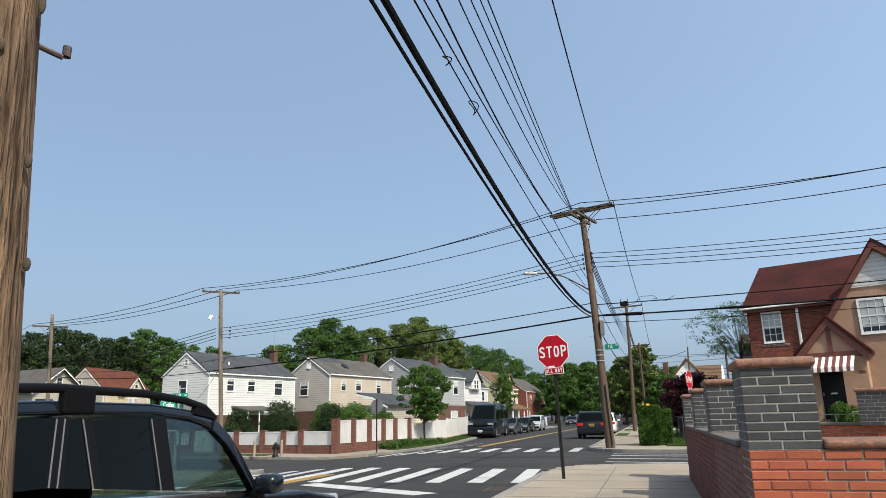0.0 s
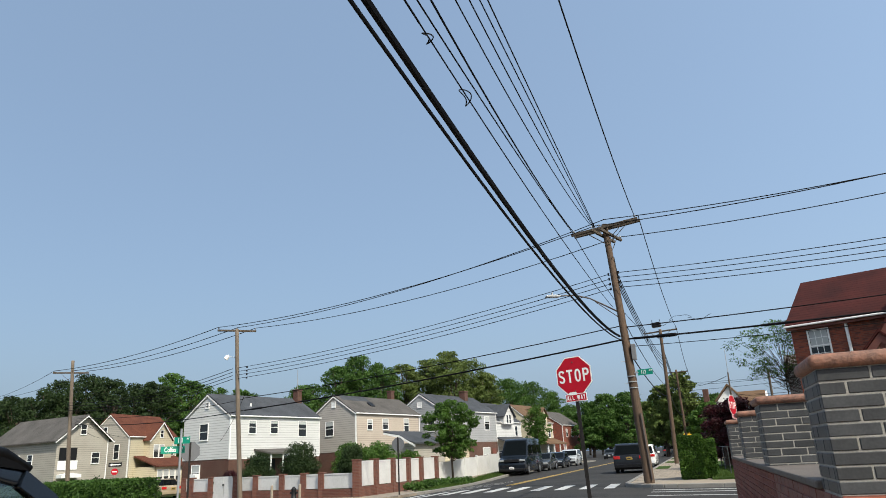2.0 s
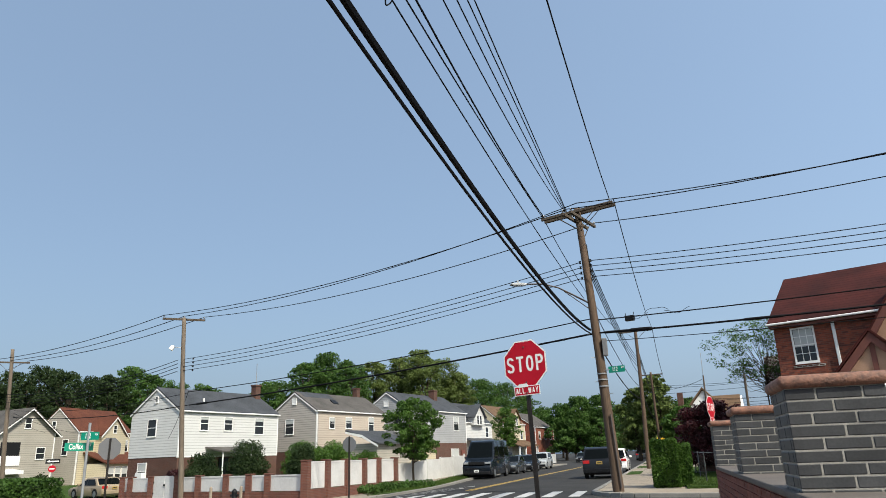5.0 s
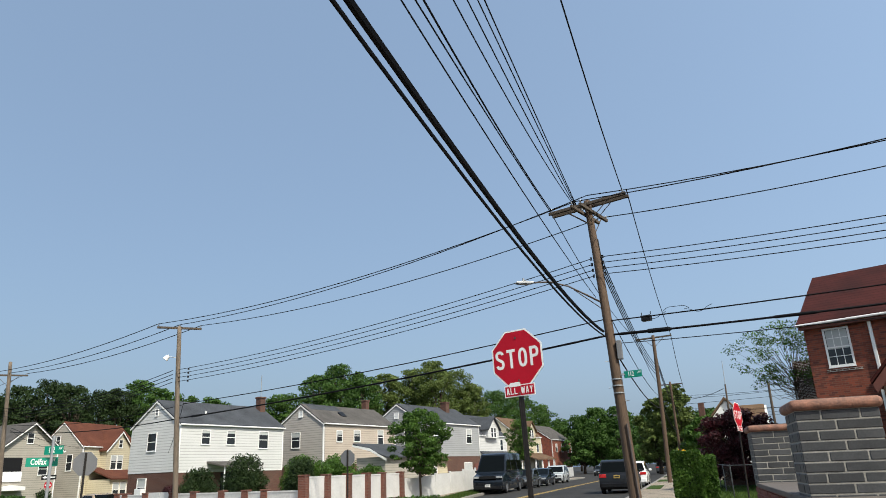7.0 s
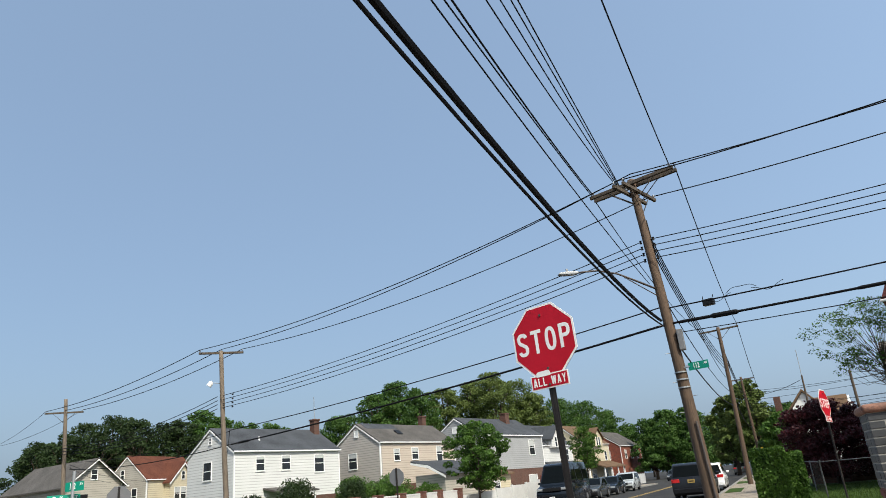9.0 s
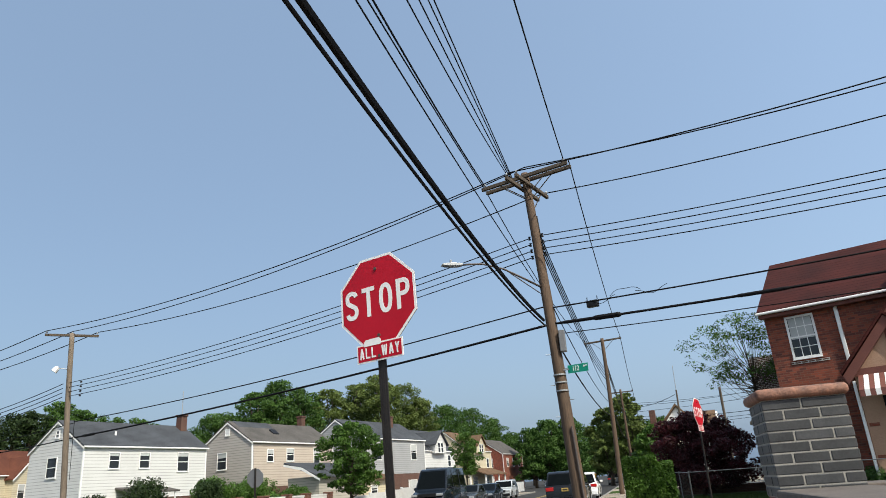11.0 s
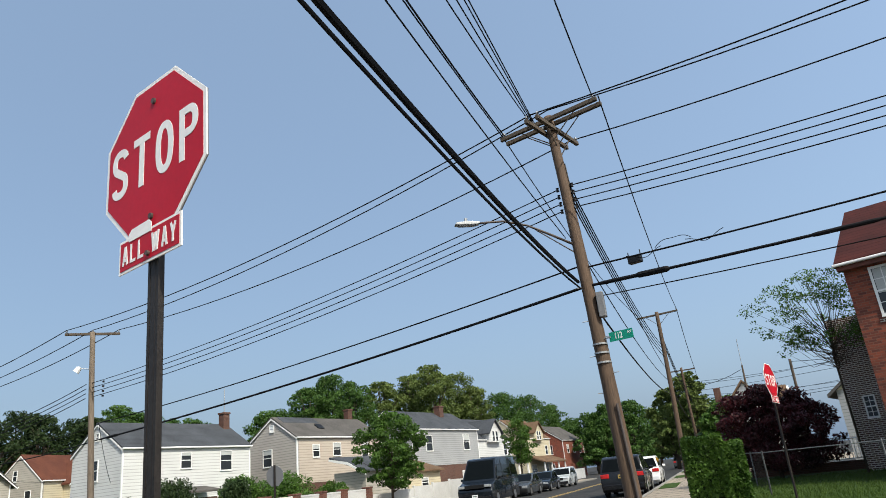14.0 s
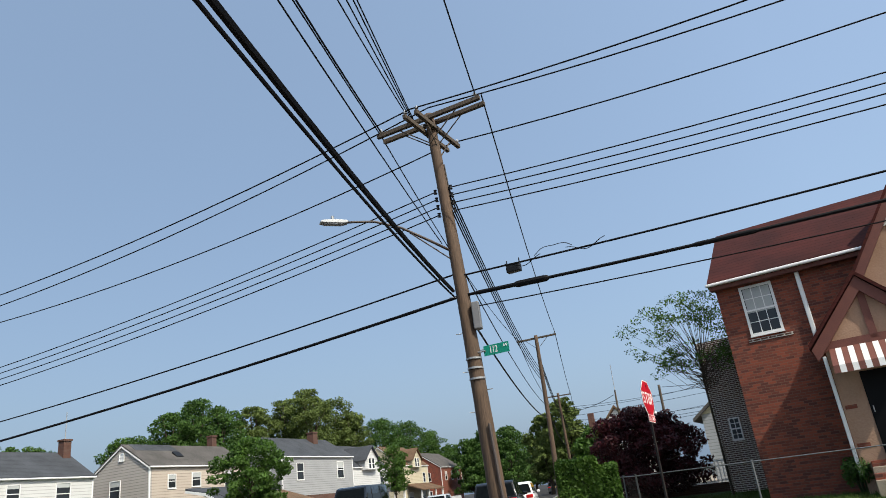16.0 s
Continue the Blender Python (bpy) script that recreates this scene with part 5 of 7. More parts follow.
add_window(tud, pose(2.4, -0.12, 4.6), 0.55, 1.2)
greyh = thing("house", "grey sided house with a dark roof beyond the lawn", "house", pose(8.6, 62, 0, 0, 0, -18), "houses beyond the lawn")
part("wall", cube(0, 0, 0, 6, 6, 4.2), SIDE_GREY, greyh)
part("gable_wall", prism([(0, 4.2), (6, 4.2), (3, 6.4)], 0, 0.2, "y"), SIDE_CREAM, greyh)
for s in (-1, 1):
    part("roof", prism([(3, 6.45), (3, 6.65), (3 + 3.5 * s, 4.0), (3 + 3.5 * s, 3.8)], -0.4, 6.2, "y"), ROOF_BROWN, greyh)
part("chimney", cube(4.3, 1, 4, 5.2, 2.2, 7.2), BLACKMETAL, greyh)

# added block out of view, so that the parked car's glass reflects less sky
reflect_block = tagged(part("unseen_brick_block", cube(8.5, -16, -0.1, 16, 2.5, 7.0), BRICK_HOUSE), "unseen brick block added to darken the parked car's reflections", "wall", kind="structure")


# ---------------------------------------------------------------- road markings and lawns
def marking(name, label, quads, mat, lift=0.006, group="road markings"):
    """Worn paint as a thin slab on the road for each mark."""
    for q in quads:
        bm = bmesh.new()
        lo = [bm.verts.new((x, y, ground_z(x, y) - 0.02)) for x, y in q]
        hi = [bm.verts.new((x, y, ground_z(x, y) + lift)) for x, y in q]
        bm.faces.new(lo[::-1])
        bm.faces.new(hi)
        for i in range(4):
            bm.faces.new((lo[i], lo[(i + 1) % 4], hi[(i + 1) % 4], hi[i]))
        bmesh.ops.recalc_face_normals(bm, faces=bm.faces[:])
        tagged(part(name, bm, mat), label, "road marking", group, "structure")


near_x = [(-2.52 - 1.02 * k) for k in range(10)]
marking("crosswalk_stripe", "worn white crosswalk stripe on asphalt", [[(x - 0.36, 15.95 - 0.03 * k), (x + 0.02, 15.9 - 0.03 * k), (x - 0.28, 20.0 + 0.12 * k), (x - 0.68, 20.1 + 0.12 * k)] for k, x in enumerate(near_x)], PAINTW)
far_x = [(-2.75 - 0.98 * k) for k in range(10)]
marking("crosswalk_stripe", "worn white crosswalk stripe on asphalt", [[(x - 0.4, 30.1), (x, 30.1), (x - 0.08, 33.5), (x - 0.48, 33.5)] for x in far_x], PAINTW)
marking("stop_line", "broad white stop line on asphalt", [[(-7.75, 15.0), (-4.3, 13.2), (-3.9, 13.6), (-7.6, 15.55)]], PAINTW)
marking("centre_line", "worn yellow double centre line", [[(-8.72, -14), (-8.6, -14), (-8.62, 18.2), (-8.74, 18.2)], [(-8.47, -14), (-8.35, -14), (-8.37, 18.2), (-8.49, 18.2)]], PAINTY)
marking("centre_line", "worn yellow double centre line", [[(-8.62, 36), (-8.5, 36), (-8.5, 160), (-8.62, 160)], [(-8.37, 36), (-8.25, 36), (-8.25, 160), (-8.37, 160)]], PAINTY, 0.008)
marking("crosswalk_line", "thin white crosswalk line across the side street", [[(-1.2, y), (5.5, y - 1.5), (5.5, y - 1.36), (-1.2, y + 0.16)] for y in (23.2, 25.0, 26.8, 28.0)], PAINTW)
marking("edge_line", "thin white line on the side street", [[(-34, 31.6), (-18, 28.6), (-18, 28.75), (-34, 31.75)]], PAINTW)
marking("parking_line", "white hatched line by the far kerb", [[(-11.8, 35.5 + 2.2 * k), (-9.6, 36.9 + 2.2 * k), (-9.6, 37.05 + 2.2 * k), (-11.8, 35.65 + 2.2 * k)] for k in range(3)], PAINTW)
patches = [[(-6.5, 21.2), (-3.0, 21.0), (-3.1, 22.6), (-6.4, 22.9)], [(-11, 23.5), (-7, 22.9), (-7.1, 23.6), (-11, 24.3)], [(-4.2, 12.6), (-2.6, 12.4), (-2.6, 15.6), (-4.1, 15.7)], [(-7.5, 26.2), (-2.5, 25.4), (-2.5, 26.6), (-7.3, 27.6)]]
for k, q in enumerate(patches):
    marking("asphalt_patch", "darker mended patch of asphalt", [q], PATCH, 0.004, "asphalt patches")
drain = thing("storm_drain", "rusty iron drain grate at the kerb", "drain", pose(-2.75, 14.4, -0.14))
for k in range(9):
    part("grate_bar", cube(-0.3, -0.4 + 0.09 * k, -0.02, 0.3, -0.36 + 0.09 * k, 0.012), BROWNPOST, drain)
part("grate_frame", cube(-0.34, -0.45, -0.03, 0.34, 0.42, 0.004), BROWNPOST, drain)


def kerb_run(pts, name="kerb"):
    """Kerb stones along a line, each a piece."""
    ob = thing(name, "grey concrete kerb along the road's edge", "kerb", kind="structure")
    for (xa, ya), (xb, yb) in zip(pts, pts[1:]):
        n = max(1, round(math.hypot(xb - xa, yb - ya) / 1.5))
        for k in range(n):
            p = Vector((xa + (xb - xa) * k / n, ya + (yb - ya) * k / n, 0))
            q = Vector((xa + (xb - xa) * (k + 1) / n, ya + (yb - ya) * (k + 1) / n, 0))
            p.z, q.z = ground_z(p.x, p.y), ground_z(q.x, q.y)
            d = q - p
            m = Matrix.Translation((p + q) / 2) @ d.to_track_quat("X", "Z").to_matrix().to_4x4()
            part("kerbstone", cube(-d.length / 2 + 0.006, -0.09, -0.15, d.length / 2 - 0.006, 0.09, 0.138, m, 0.02), KERB, ob)
    return ob


def arc(cx, cy, r, a0, a1, n=7):
    return [(cx + r * math.cos(radians(a0 + (a1 - a0) * k / n)), cy + r * math.sin(radians(a0 + (a1 - a0) * k / n))) for k in range(n + 1)]


kerb_run([(KERB_R, -14), (KERB_R, near_line(KERB_R) - 3.2)] + arc(KERB_R + 3, near_line(KERB_R + 3) - 3.0, 3.0, 178, 78) + [(12, near_line(12))], "kerb_near")
kerb_run([(12, far_line(12))] + arc(KERB_R + 2.6, far_line(KERB_R + 2.6) + 2.65, 2.65, 256, 182) + [(KERB_R, 60), (KERB_R, 100)], "kerb_far")
kerb_run([(-60, far_line(-60))] + arc(KERB_L - 3, far_line(KERB_L - 3) + 3.0, 3.0, 254, 362) + [(KERB_L, 50), (KERB_L, 100)], "kerb_across")
kerb_run([(-60, near_line(-60) - 0.5)] + arc(KERB_L - 3, near_line(KERB_L - 3) - 3.5, 3.0, 74, 0) + [(KERB_L, -10)], "kerb_beside")

# expansion joints of the near and far pavement: thin dark grooves as strips
joint_mat = material("joint", (0.12, 0.11, 0.10), (0.07, 0.065, 0.06), 0.95, bump=0)
bm = bmesh.new()
for k in range(-4, 13):
    box(bm, KERB_R + 0.1, 1.5 * k - 0.008, -0.03, WX, 1.5 * k + 0.008, -0.0165)
box(bm, -0.66, -6, -0.03, -0.645, 19.0, -0.0165)
for k in range(30):
    box(bm, KERB_R + 0.1, 33 + 1.5 * k - 0.008, -0.03, 0.3, 33 + 1.5 * k + 0.008, -0.0165)
tagged(part("pavement_joint", bm, joint_mat), "dark expansion joints in the pavement", "joint", kind="structure")

tagged(drape("lawn_corner", lambda x, y: x > 0.75 and y > far_line(x) + 2.6, 0.5, 20, 24, 60, 0.4, 0.2, GRASSMAT), "mown green lawn behind a wire fence", "lawn", kind="structure")
tagged(drape("verge_far", lambda x, y: y % 16 < 6, -2.1, -1.3, 38, 98, 0.4, 0.15, GRASSMAT), "narrow grass verge beside the kerb", "verge", kind="structure")
tagged(drape("lawn_across", lambda x, y: True, -62, -18.6, 41, 62, 1.0, 0.17, GRASSMAT), "grassy front gardens behind the fence", "lawn", kind="structure")
tagged(drape("verge_across", lambda x, y: y > far_line(x) + 5.5, -14.4, -12.85, 35, 62, 0.4, 0.16, GRASSMAT), "grass verge beside the far kerb", "verge", kind="structure")
tagged(drape("verge_side", lambda x, y: far_line(x) + 0.6 < y < far_line(x) + 2.0, -30, -20.5, 30, 40, 0.4, 0.16, GRASSMAT), "grass verge beside the side street", "verge", kind="structure")
tagged(drape("lawn_beside", lambda x, y: y < near_line(x) - 3.6, -60, -17.0, 0, 30, 1.0, 0.17, GRASSMAT), "grass behind the clipped hedge", "lawn", kind="structure")
tagged(drape("lawn_side", lambda x, y: y > far_line(x) + 2.2, -64, -33, 36, 62, 1.0, 0.15, GRASSMAT), "front lawns down the side street", "lawn", kind="structure")


def blades(name, label, count, spot, high, width, mat=BLADE, seed=1):
    """A patch of single grass blades."""
    rnd = random.Random(seed)
    verts, faces = [], []
    for _ in range(count):
        p = spot(rnd)
        if p is None:
            continue
        x, y, z = p
        a, hgt = rnd.uniform(0, math.pi), high * rnd.uniform(0.5, 1.3)
        dx, dy = math.cos(a) * width / 2, math.sin(a) * width / 2
        lx, ly = rnd.uniform(-0.4, 0.4) * hgt, rnd.uniform(-0.4, 0.4) * hgt
        k = len(verts)
        verts += [(x - dx, y - dy, z), (x + dx, y + dy, z), (x + lx, y + ly, z + hgt)]
        faces.append((k, k + 1, k + 2))
    return tagged(soup(name, verts, faces, mat), label, "grass", kind="stuff")


def spot_lawn(r):
    x, y = r.uniform(0.9, 9), r.uniform(28, 45)
    return (x, y, ground_z(x, y) + 0.19) if y > far_line(x) + 2.7 else None


def spot_verge(r):
    x, y = r.uniform(-14.3, -12.9), r.uniform(40, 60)
    return x, y, ground_z(x, y) + 0.15


blades("grass_corner", "uneven grass of the corner lawn", 26000, spot_lawn, 0.09, 0.02, seed=4)
blades("grass_verge", "ragged grass of the verge", 9000, spot_verge, 0.12, 0.03, seed=5)


# ---------------------------------------------------------------- trees and hedges
def leaf_cloud(rnd, lobes, count, size, flat=0.0):
    """Many small leaves on and in a set of lobes (centre, radii)."""
    wts = np.array([r[0] * r[1] + r[1] * r[2] + r[0] * r[2] for _, r in lobes])
    pick = rnd.choice(len(lobes), count, p=wts / wts.sum())
    c = np.array([l[0] for l in lobes])[pick]
    r = np.array([l[1] for l in lobes])[pick]
    d = rnd.normal(size=(count, 3))
    d /= np.linalg.norm(d, axis=1)[:, None]
    shell = 1 - np.abs(rnd.normal(scale=0.2, size=count))
    shell *= 1 + 0.14 * np.sin(d[:, 0] * 7 + pick) * np.sin(d[:, 1] * 6) + 0.10 * np.sin(d[:, 2] * 11 + pick * 2)
    p = c + d * r * shell[:, None]
    a = rnd.normal(size=(count, 3))
    a /= np.linalg.norm(a, axis=1)[:, None]
    b = np.cross(a, d + rnd.normal(scale=0.5, size=(count, 3)))
    b /= np.linalg.norm(b, axis=1)[:, None] + 1e-9
    s = (size * rnd.uniform(0.5, 1.25, count))[:, None]
    v = np.stack([p - a * s, p + b * s * 0.55, p + a * s, p - b * s * 0.55], axis=1).reshape(-1, 3)
    f = np.arange(count * 4).reshape(-1, 4)
    return v.tolist(), f.tolist()


def tree(label, x, y, top, r, mat, seed, base=0.0, crown_low=0.3, count=5200, leaf=None, trunk=None, lobes_n=16, group="trees", sparse=1.0, category="tree", lobe=(0.30, 0.46), core=True):
    """A tapered trunk with limbs and a crown of leaf lobes with an uneven outline."""
    rnd = np.random.RandomState(seed)
    ob = thing("tree", label, category, Matrix.Translation((x, y, base)), group)
    h = top - base
    trunk = trunk or h * 0.022 + 0.03
    low = h * crown_low
    bm = bmesh.new()
    tube(bm, [(0, 0, -0.2), (0.02 * h * rnd.normal() * 0.3, 0, low), (0.02 * h, 0.01 * h, h * 0.75)], [trunk * 1.25, trunk, trunk * 0.35], 8)
    lobes = []
    for k in range(lobes_n):
        a = 2.4 * k + rnd.uniform(-0.9, 0.9)
        f = (k + rnd.uniform(0.1, 0.9)) / lobes_n
        z = low + (h - low) * (0.10 + 0.84 * f)
        bulge = 1 + 0.22 * math.sin(a * 2 + seed) * math.cos(f * 5 + seed)
        width = r * bulge * (0.25 + 0.75 * math.sin(math.pi * min(1, 0.18 + 0.8 * f)) ** 0.8)
        rr = r * rnd.uniform(*lobe)
        dist = max(0.0, width - rr * 0.75) * rnd.uniform(0.35, 1.1)
        c = (math.cos(a) * dist, math.sin(a) * dist, min(z, h - rr * 0.6))
        lobes.append((c, (rr * rnd.uniform(0.9, 1.35), rr * rnd.uniform(0.9, 1.35), rr * rnd.uniform(0.45, 0.75))))
        if not core or k % max(1, lobes_n // 24) == 0:
            tube(bm, [(0, 0, low * rnd.uniform(0.8, 1.0) + (c[2] - low) * 0.35), (c[0] * 0.5, c[1] * 0.5, c[2] * 0.85), (c[0], c[1], c[2])], [trunk * 0.42, trunk * 0.25, trunk * 0.08], 5)
    part("trunk", bm, BARK, ob, "grey-brown trunk and limbs", smooth=True)
    if core:
        lobes.append(((0, 0, low + (h - low) * 0.5), (r * 0.5, r * 0.5, (h - low) * 0.36)))
    v, f = leaf_cloud(rnd, lobes, int(count * sparse), leaf or max(0.09, r * 0.055))
    soup("crown", v, f, mat, ob)
    return ob


def bush(label, x, y, z0, rx, ry, h, mat, seed, count=4200, leaf=0.06, name="bush", group="bushes", boxy=False, turn=0.0):
    rnd = np.random.RandomState(seed)
    ob = thing(name, label, name, pose(x, y, z0, 0, 0, turn), group)
    lobes = []
    for k in range(22):
        if boxy:
            c = (rnd.uniform(-1, 1) * rx * 0.74, rnd.uniform(-1, 1) * ry * 0.7, h * rnd.uniform(0.18, 0.80))
            rr = min(rx, ry) * 0.36
        else:
            a, e = rnd.uniform(0, 6.28), rnd.uniform(0.05, 0.85)
            c = (math.cos(a) * rx * 0.55 * math.sqrt(1 - e * e * 0.6), math.sin(a) * ry * 0.55 * math.sqrt(1 - e * e * 0.6), h * (0.15 + 0.62 * e))
            rr = min(rx, ry) * 0.45
        lobes.append((c, (rr, rr, min(rr, h * 0.25))))
    v, f = leaf_cloud(rnd, lobes, count, leaf)
    soup("foliage", v, f, mat, ob)
    bm = bmesh.new()
    for k in range(6):
        a = k * 1.05
        tube(bm, [(math.cos(a) * 0.06, math.sin(a) * 0.06, -0.1), (math.cos(a) * rx * 0.5, math.sin(a) * ry * 0.5, h * 0.7)], [0.025, 0.008], 5)
    part("twig_core", bm, LEAF_DARK, ob, "dark core of twigs and inner shade")
    return ob


WOODS = "broad green tree behind the houses"
def wood(rows, seed, label, group, base, low, count, leaf, lobes_n, lobe):
    for k, (x, y, top, r, mat) in enumerate(rows):
        tree(label, x, y, top, r, mat, seed + k, base, low, count, group=group, leaf=leaf, lobes_n=lobes_n, lobe=lobe)


wood(((-84.5, 70.5, 12.5, 5.0, LEAF_DARK), (-75.7, 67.4, 12.4, 4.6, LEAF_DARK), (-78.7, 73.1, 14.4, 5.0, LEAF_DARK), (-79.9, 77.7, 15.9, 5.4, LEAF_DARK), (-73.5, 75.8, 14.4, 4.6, LEAF_DARK), (-77.0, 83.5, 14.7, 5.0, LEAF_DARK),
      (-71.1, 80.8, 14.3, 4.6, LEAF_DARK), (-73.2, 87.0, 16.4, 4.6, LEAF), (-67.2, 84.2, 14.5, 4.6, LEAF), (-67.6, 89.1, 13.9, 4.6, LEAF), (-60.0, 86.0, 12.6, 4.2, LEAF), (-92, 76, 13, 5, LEAF_DARK), (-88, 86, 13, 5.5, LEAF_DARK)),
     100, WOODS, "woods behind the houses", -0.5, 0.08, 15000, 0.17, 110, (0.08, 0.2))
wood(((-52.5, 101.3, 17.2, 4.6, LEAF), (-51.5, 106.3, 19.4, 4.6, LEAF), (-46.0, 102.3, 17.0, 4.8, LEAF), (-44.2, 109.7, 17.8, 4.4, LEAF_OLIVE), (-42.7, 116.7, 19.4, 4.8, LEAF_OLIVE), (-38.0, 114.1, 20.0, 5.0, LEAF_OLIVE),
      (-37.8, 124.4, 19.6, 5.4, LEAF_OLIVE), (-34.3, 123.7, 16.5, 4.6, LEAF_OLIVE), (-36.2, 148.1, 17.7, 6.5, LEAF), (-33.5, 159.0, 17.8, 6.5, LEAF), (-30.5, 166.0, 15.7, 5.5, LEAF), (-57, 99, 14, 5, LEAF)),
     200, WOODS, "woods behind the houses", -0.3, 0.10, 24000, 0.17, 130, (0.09, 0.23))
AVENUE_TREE = "green street tree far along the avenue"
wood(((-27.5, 172, 12.5, 5.0, LEAF), (-19.4, 151.3, 11.6, 4.6, LEAF), (-16.1, 151.7, 13.0, 5.0, LEAF), (-11.9, 153.1, 13.3, 5.4, LEAF), (-3.4, 112.5, 10.6, 3.4, LEAF_OLIVE), (-0.2, 110.6, 12.4, 3.6, LEAF_OLIVE), (2.2, 82.6, 5.8, 2.6, LEAF_BRIGHT),
      (-9.7, 186, 12.9, 6.5, LEAF), (-24, 205, 12, 6.0, LEAF), (-19, 232, 12, 8, LEAF), (-9, 240, 13, 8, LEAF), (4.0, 125, 9.5, 4.5, LEAF), (7.5, 110, 7.6, 3.6, LEAF_DARK), (-31, 230, 13, 7, LEAF)),
     300, AVENUE_TREE, "far street trees", 0, 0.06, 13000, 0.22, 90, (0.1, 0.24))
tree("young green street tree in the verge beside the fence", -15.3, 47.6, 5.3, 2.0, LEAF_BRIGHT, 401, -0.35, 0.24, 15000, 0.085, 0.07, 80, lobe=(0.1, 0.24))
tree("young street tree beside the parked cars", -14.6, 72.6, 6.0, 1.7, LEAF_BRIGHT, 402, -0.02, 0.3, 6000, 0.10, 0.07, 60, lobe=(0.1, 0.26))
tree("dark maroon-leaved ornamental tree on the corner lawn", 3.0, 45.5, 3.85, 2.75, LEAF_RED, 403, 0.1, 0.02, 34000, 0.075, 0.09, 150, lobe=(0.06, 0.2))
tree("sparse pale green tree beside the brick house", 5.6, 42.6, 7.7, 3.0, LEAF_BRIGHT, 404, 0.1, 0.55, 7500, 0.05, 0.035, 90, lobe=(0.05, 0.16), core=False)

def clipped(label, x, y, z0, sx, sy, h, mat, seed, count, leaf=0.05, turn=0.0):
    """A clipped hedge: leaves over a box with softened, uneven faces, round a dark box for its inner shade."""
    rnd = np.random.RandomState(seed)
    ob = thing("hedge", label, "hedge", pose(x, y, z0, 0, 0, turn), "hedges")
    half = np.array([sx / 2, sy / 2, h / 2])
    area = np.array([sy * h, sx * h, sx * sy * 0.8])
    ax = rnd.choice(3, count, p=area / area.sum())
    q = rnd.uniform(-1, 1, (count, 3))
    q[np.arange(count), ax] = np.where(rnd.rand(count) < 0.5, -1, 1)
    norm = np.linalg.norm(np.abs(q) ** 7, axis=1) ** (1 / 7)
    q = q / np.maximum(1, norm * 0.985)[:, None]
    wob = 1 + 0.045 * np.sin(q[:, 0] * 5 * sx + seed) * np.sin(q[:, 2] * 7) + 0.04 * np.sin(q[:, 1] * 6 * sy) - np.abs(rnd.normal(scale=0.05, size=count))
    p = q * half * wob[:, None] + np.array([0, 0, h / 2])
    a = rnd.normal(size=(count, 3))
    a /= np.linalg.norm(a, axis=1)[:, None]
    b = np.cross(a, rnd.normal(size=(count, 3)))
    b /= np.linalg.norm(b, axis=1)[:, None] + 1e-9
    s = (leaf * rnd.uniform(0.5, 1.2, count))[:, None]
    v = np.stack([p - a * s, p + b * s * 0.6, p + a * s, p - b * s * 0.6], axis=1).reshape(-1, 3)
    soup("foliage", v.tolist(), np.arange(count * 4).reshape(-1, 4).tolist(), mat, ob)
    # solid dark box: the shade between the leaves, put in as colour
    part("twig_core", cube(-sx * 0.42, -sy * 0.42, -0.05, sx * 0.42, sy * 0.42, h * 0.9, None, 0.08), LEAF_DARK, ob, "dark core of twigs and inner shade")
    return ob


clipped("clipped green hedge beside the pavement", 0.25, 32.6, 0.0, 0.95, 1.1, 1.68, LEAF_BRIGHT, 501, 14000)
clipped("clipped green hedge beside the lawn", 0.86, 33.3, 0.0, 0.68, 1.5, 1.5, LEAF_BRIGHT, 502, 14000)
clipped("long clipped hedge at the street corner", -20.1, 21.75, -0.45, 5.5, 1.5, 1.55, LEAF, 503, 42000, 0.05, -14)
bush("low green shrub below the brick house", 8.5, 33.9, 0.2, 0.75, 0.7, 1.95, LEAF_BRIGHT, 504, 6000, 0.05)
bush("low green shrub below the brick house", 7.2, 34.9, 0.2, 0.4, 0.4, 0.9, LEAF, 505, 2400, 0.05)
FX, FY, FZ = -17.0, 36.5, -0.5
LOWD = Vector((math.cos(radians(166)), math.sin(radians(166)), 0))
TALLD = Vector((math.cos(radians(84)), math.sin(radians(84)), 0))
back_l = Vector((LOWD.y, -LOWD.x, 0)) * 1.0
def yew(label, x, y, z0, r, h, mat, seed, count=17000, leaf=0.06):
    """A dense egg-shaped evergreen with an uneven skin."""
    rnd = np.random.RandomState(seed)
    ob = thing("bush", label, "bush", Matrix.Translation((x, y, z0)), "yews behind the fence")
    lobes = [((0, 0, h * 0.47), (r, r, h * 0.52)), ((0, 0, h * 0.35), (r * 1.02, r * 1.02, h * 0.36)), ((0, 0, h * 0.5), (r * 0.75, r * 0.75, h * 0.42))]
    v, f = leaf_cloud(rnd, lobes, count, leaf)
    soup("foliage", v, f, mat, ob)
    part("stem", bar([(0, 0, -0.1), (0, 0, h * 0.8)], [0.08, 0.02], 6), BARK, ob)
    return ob


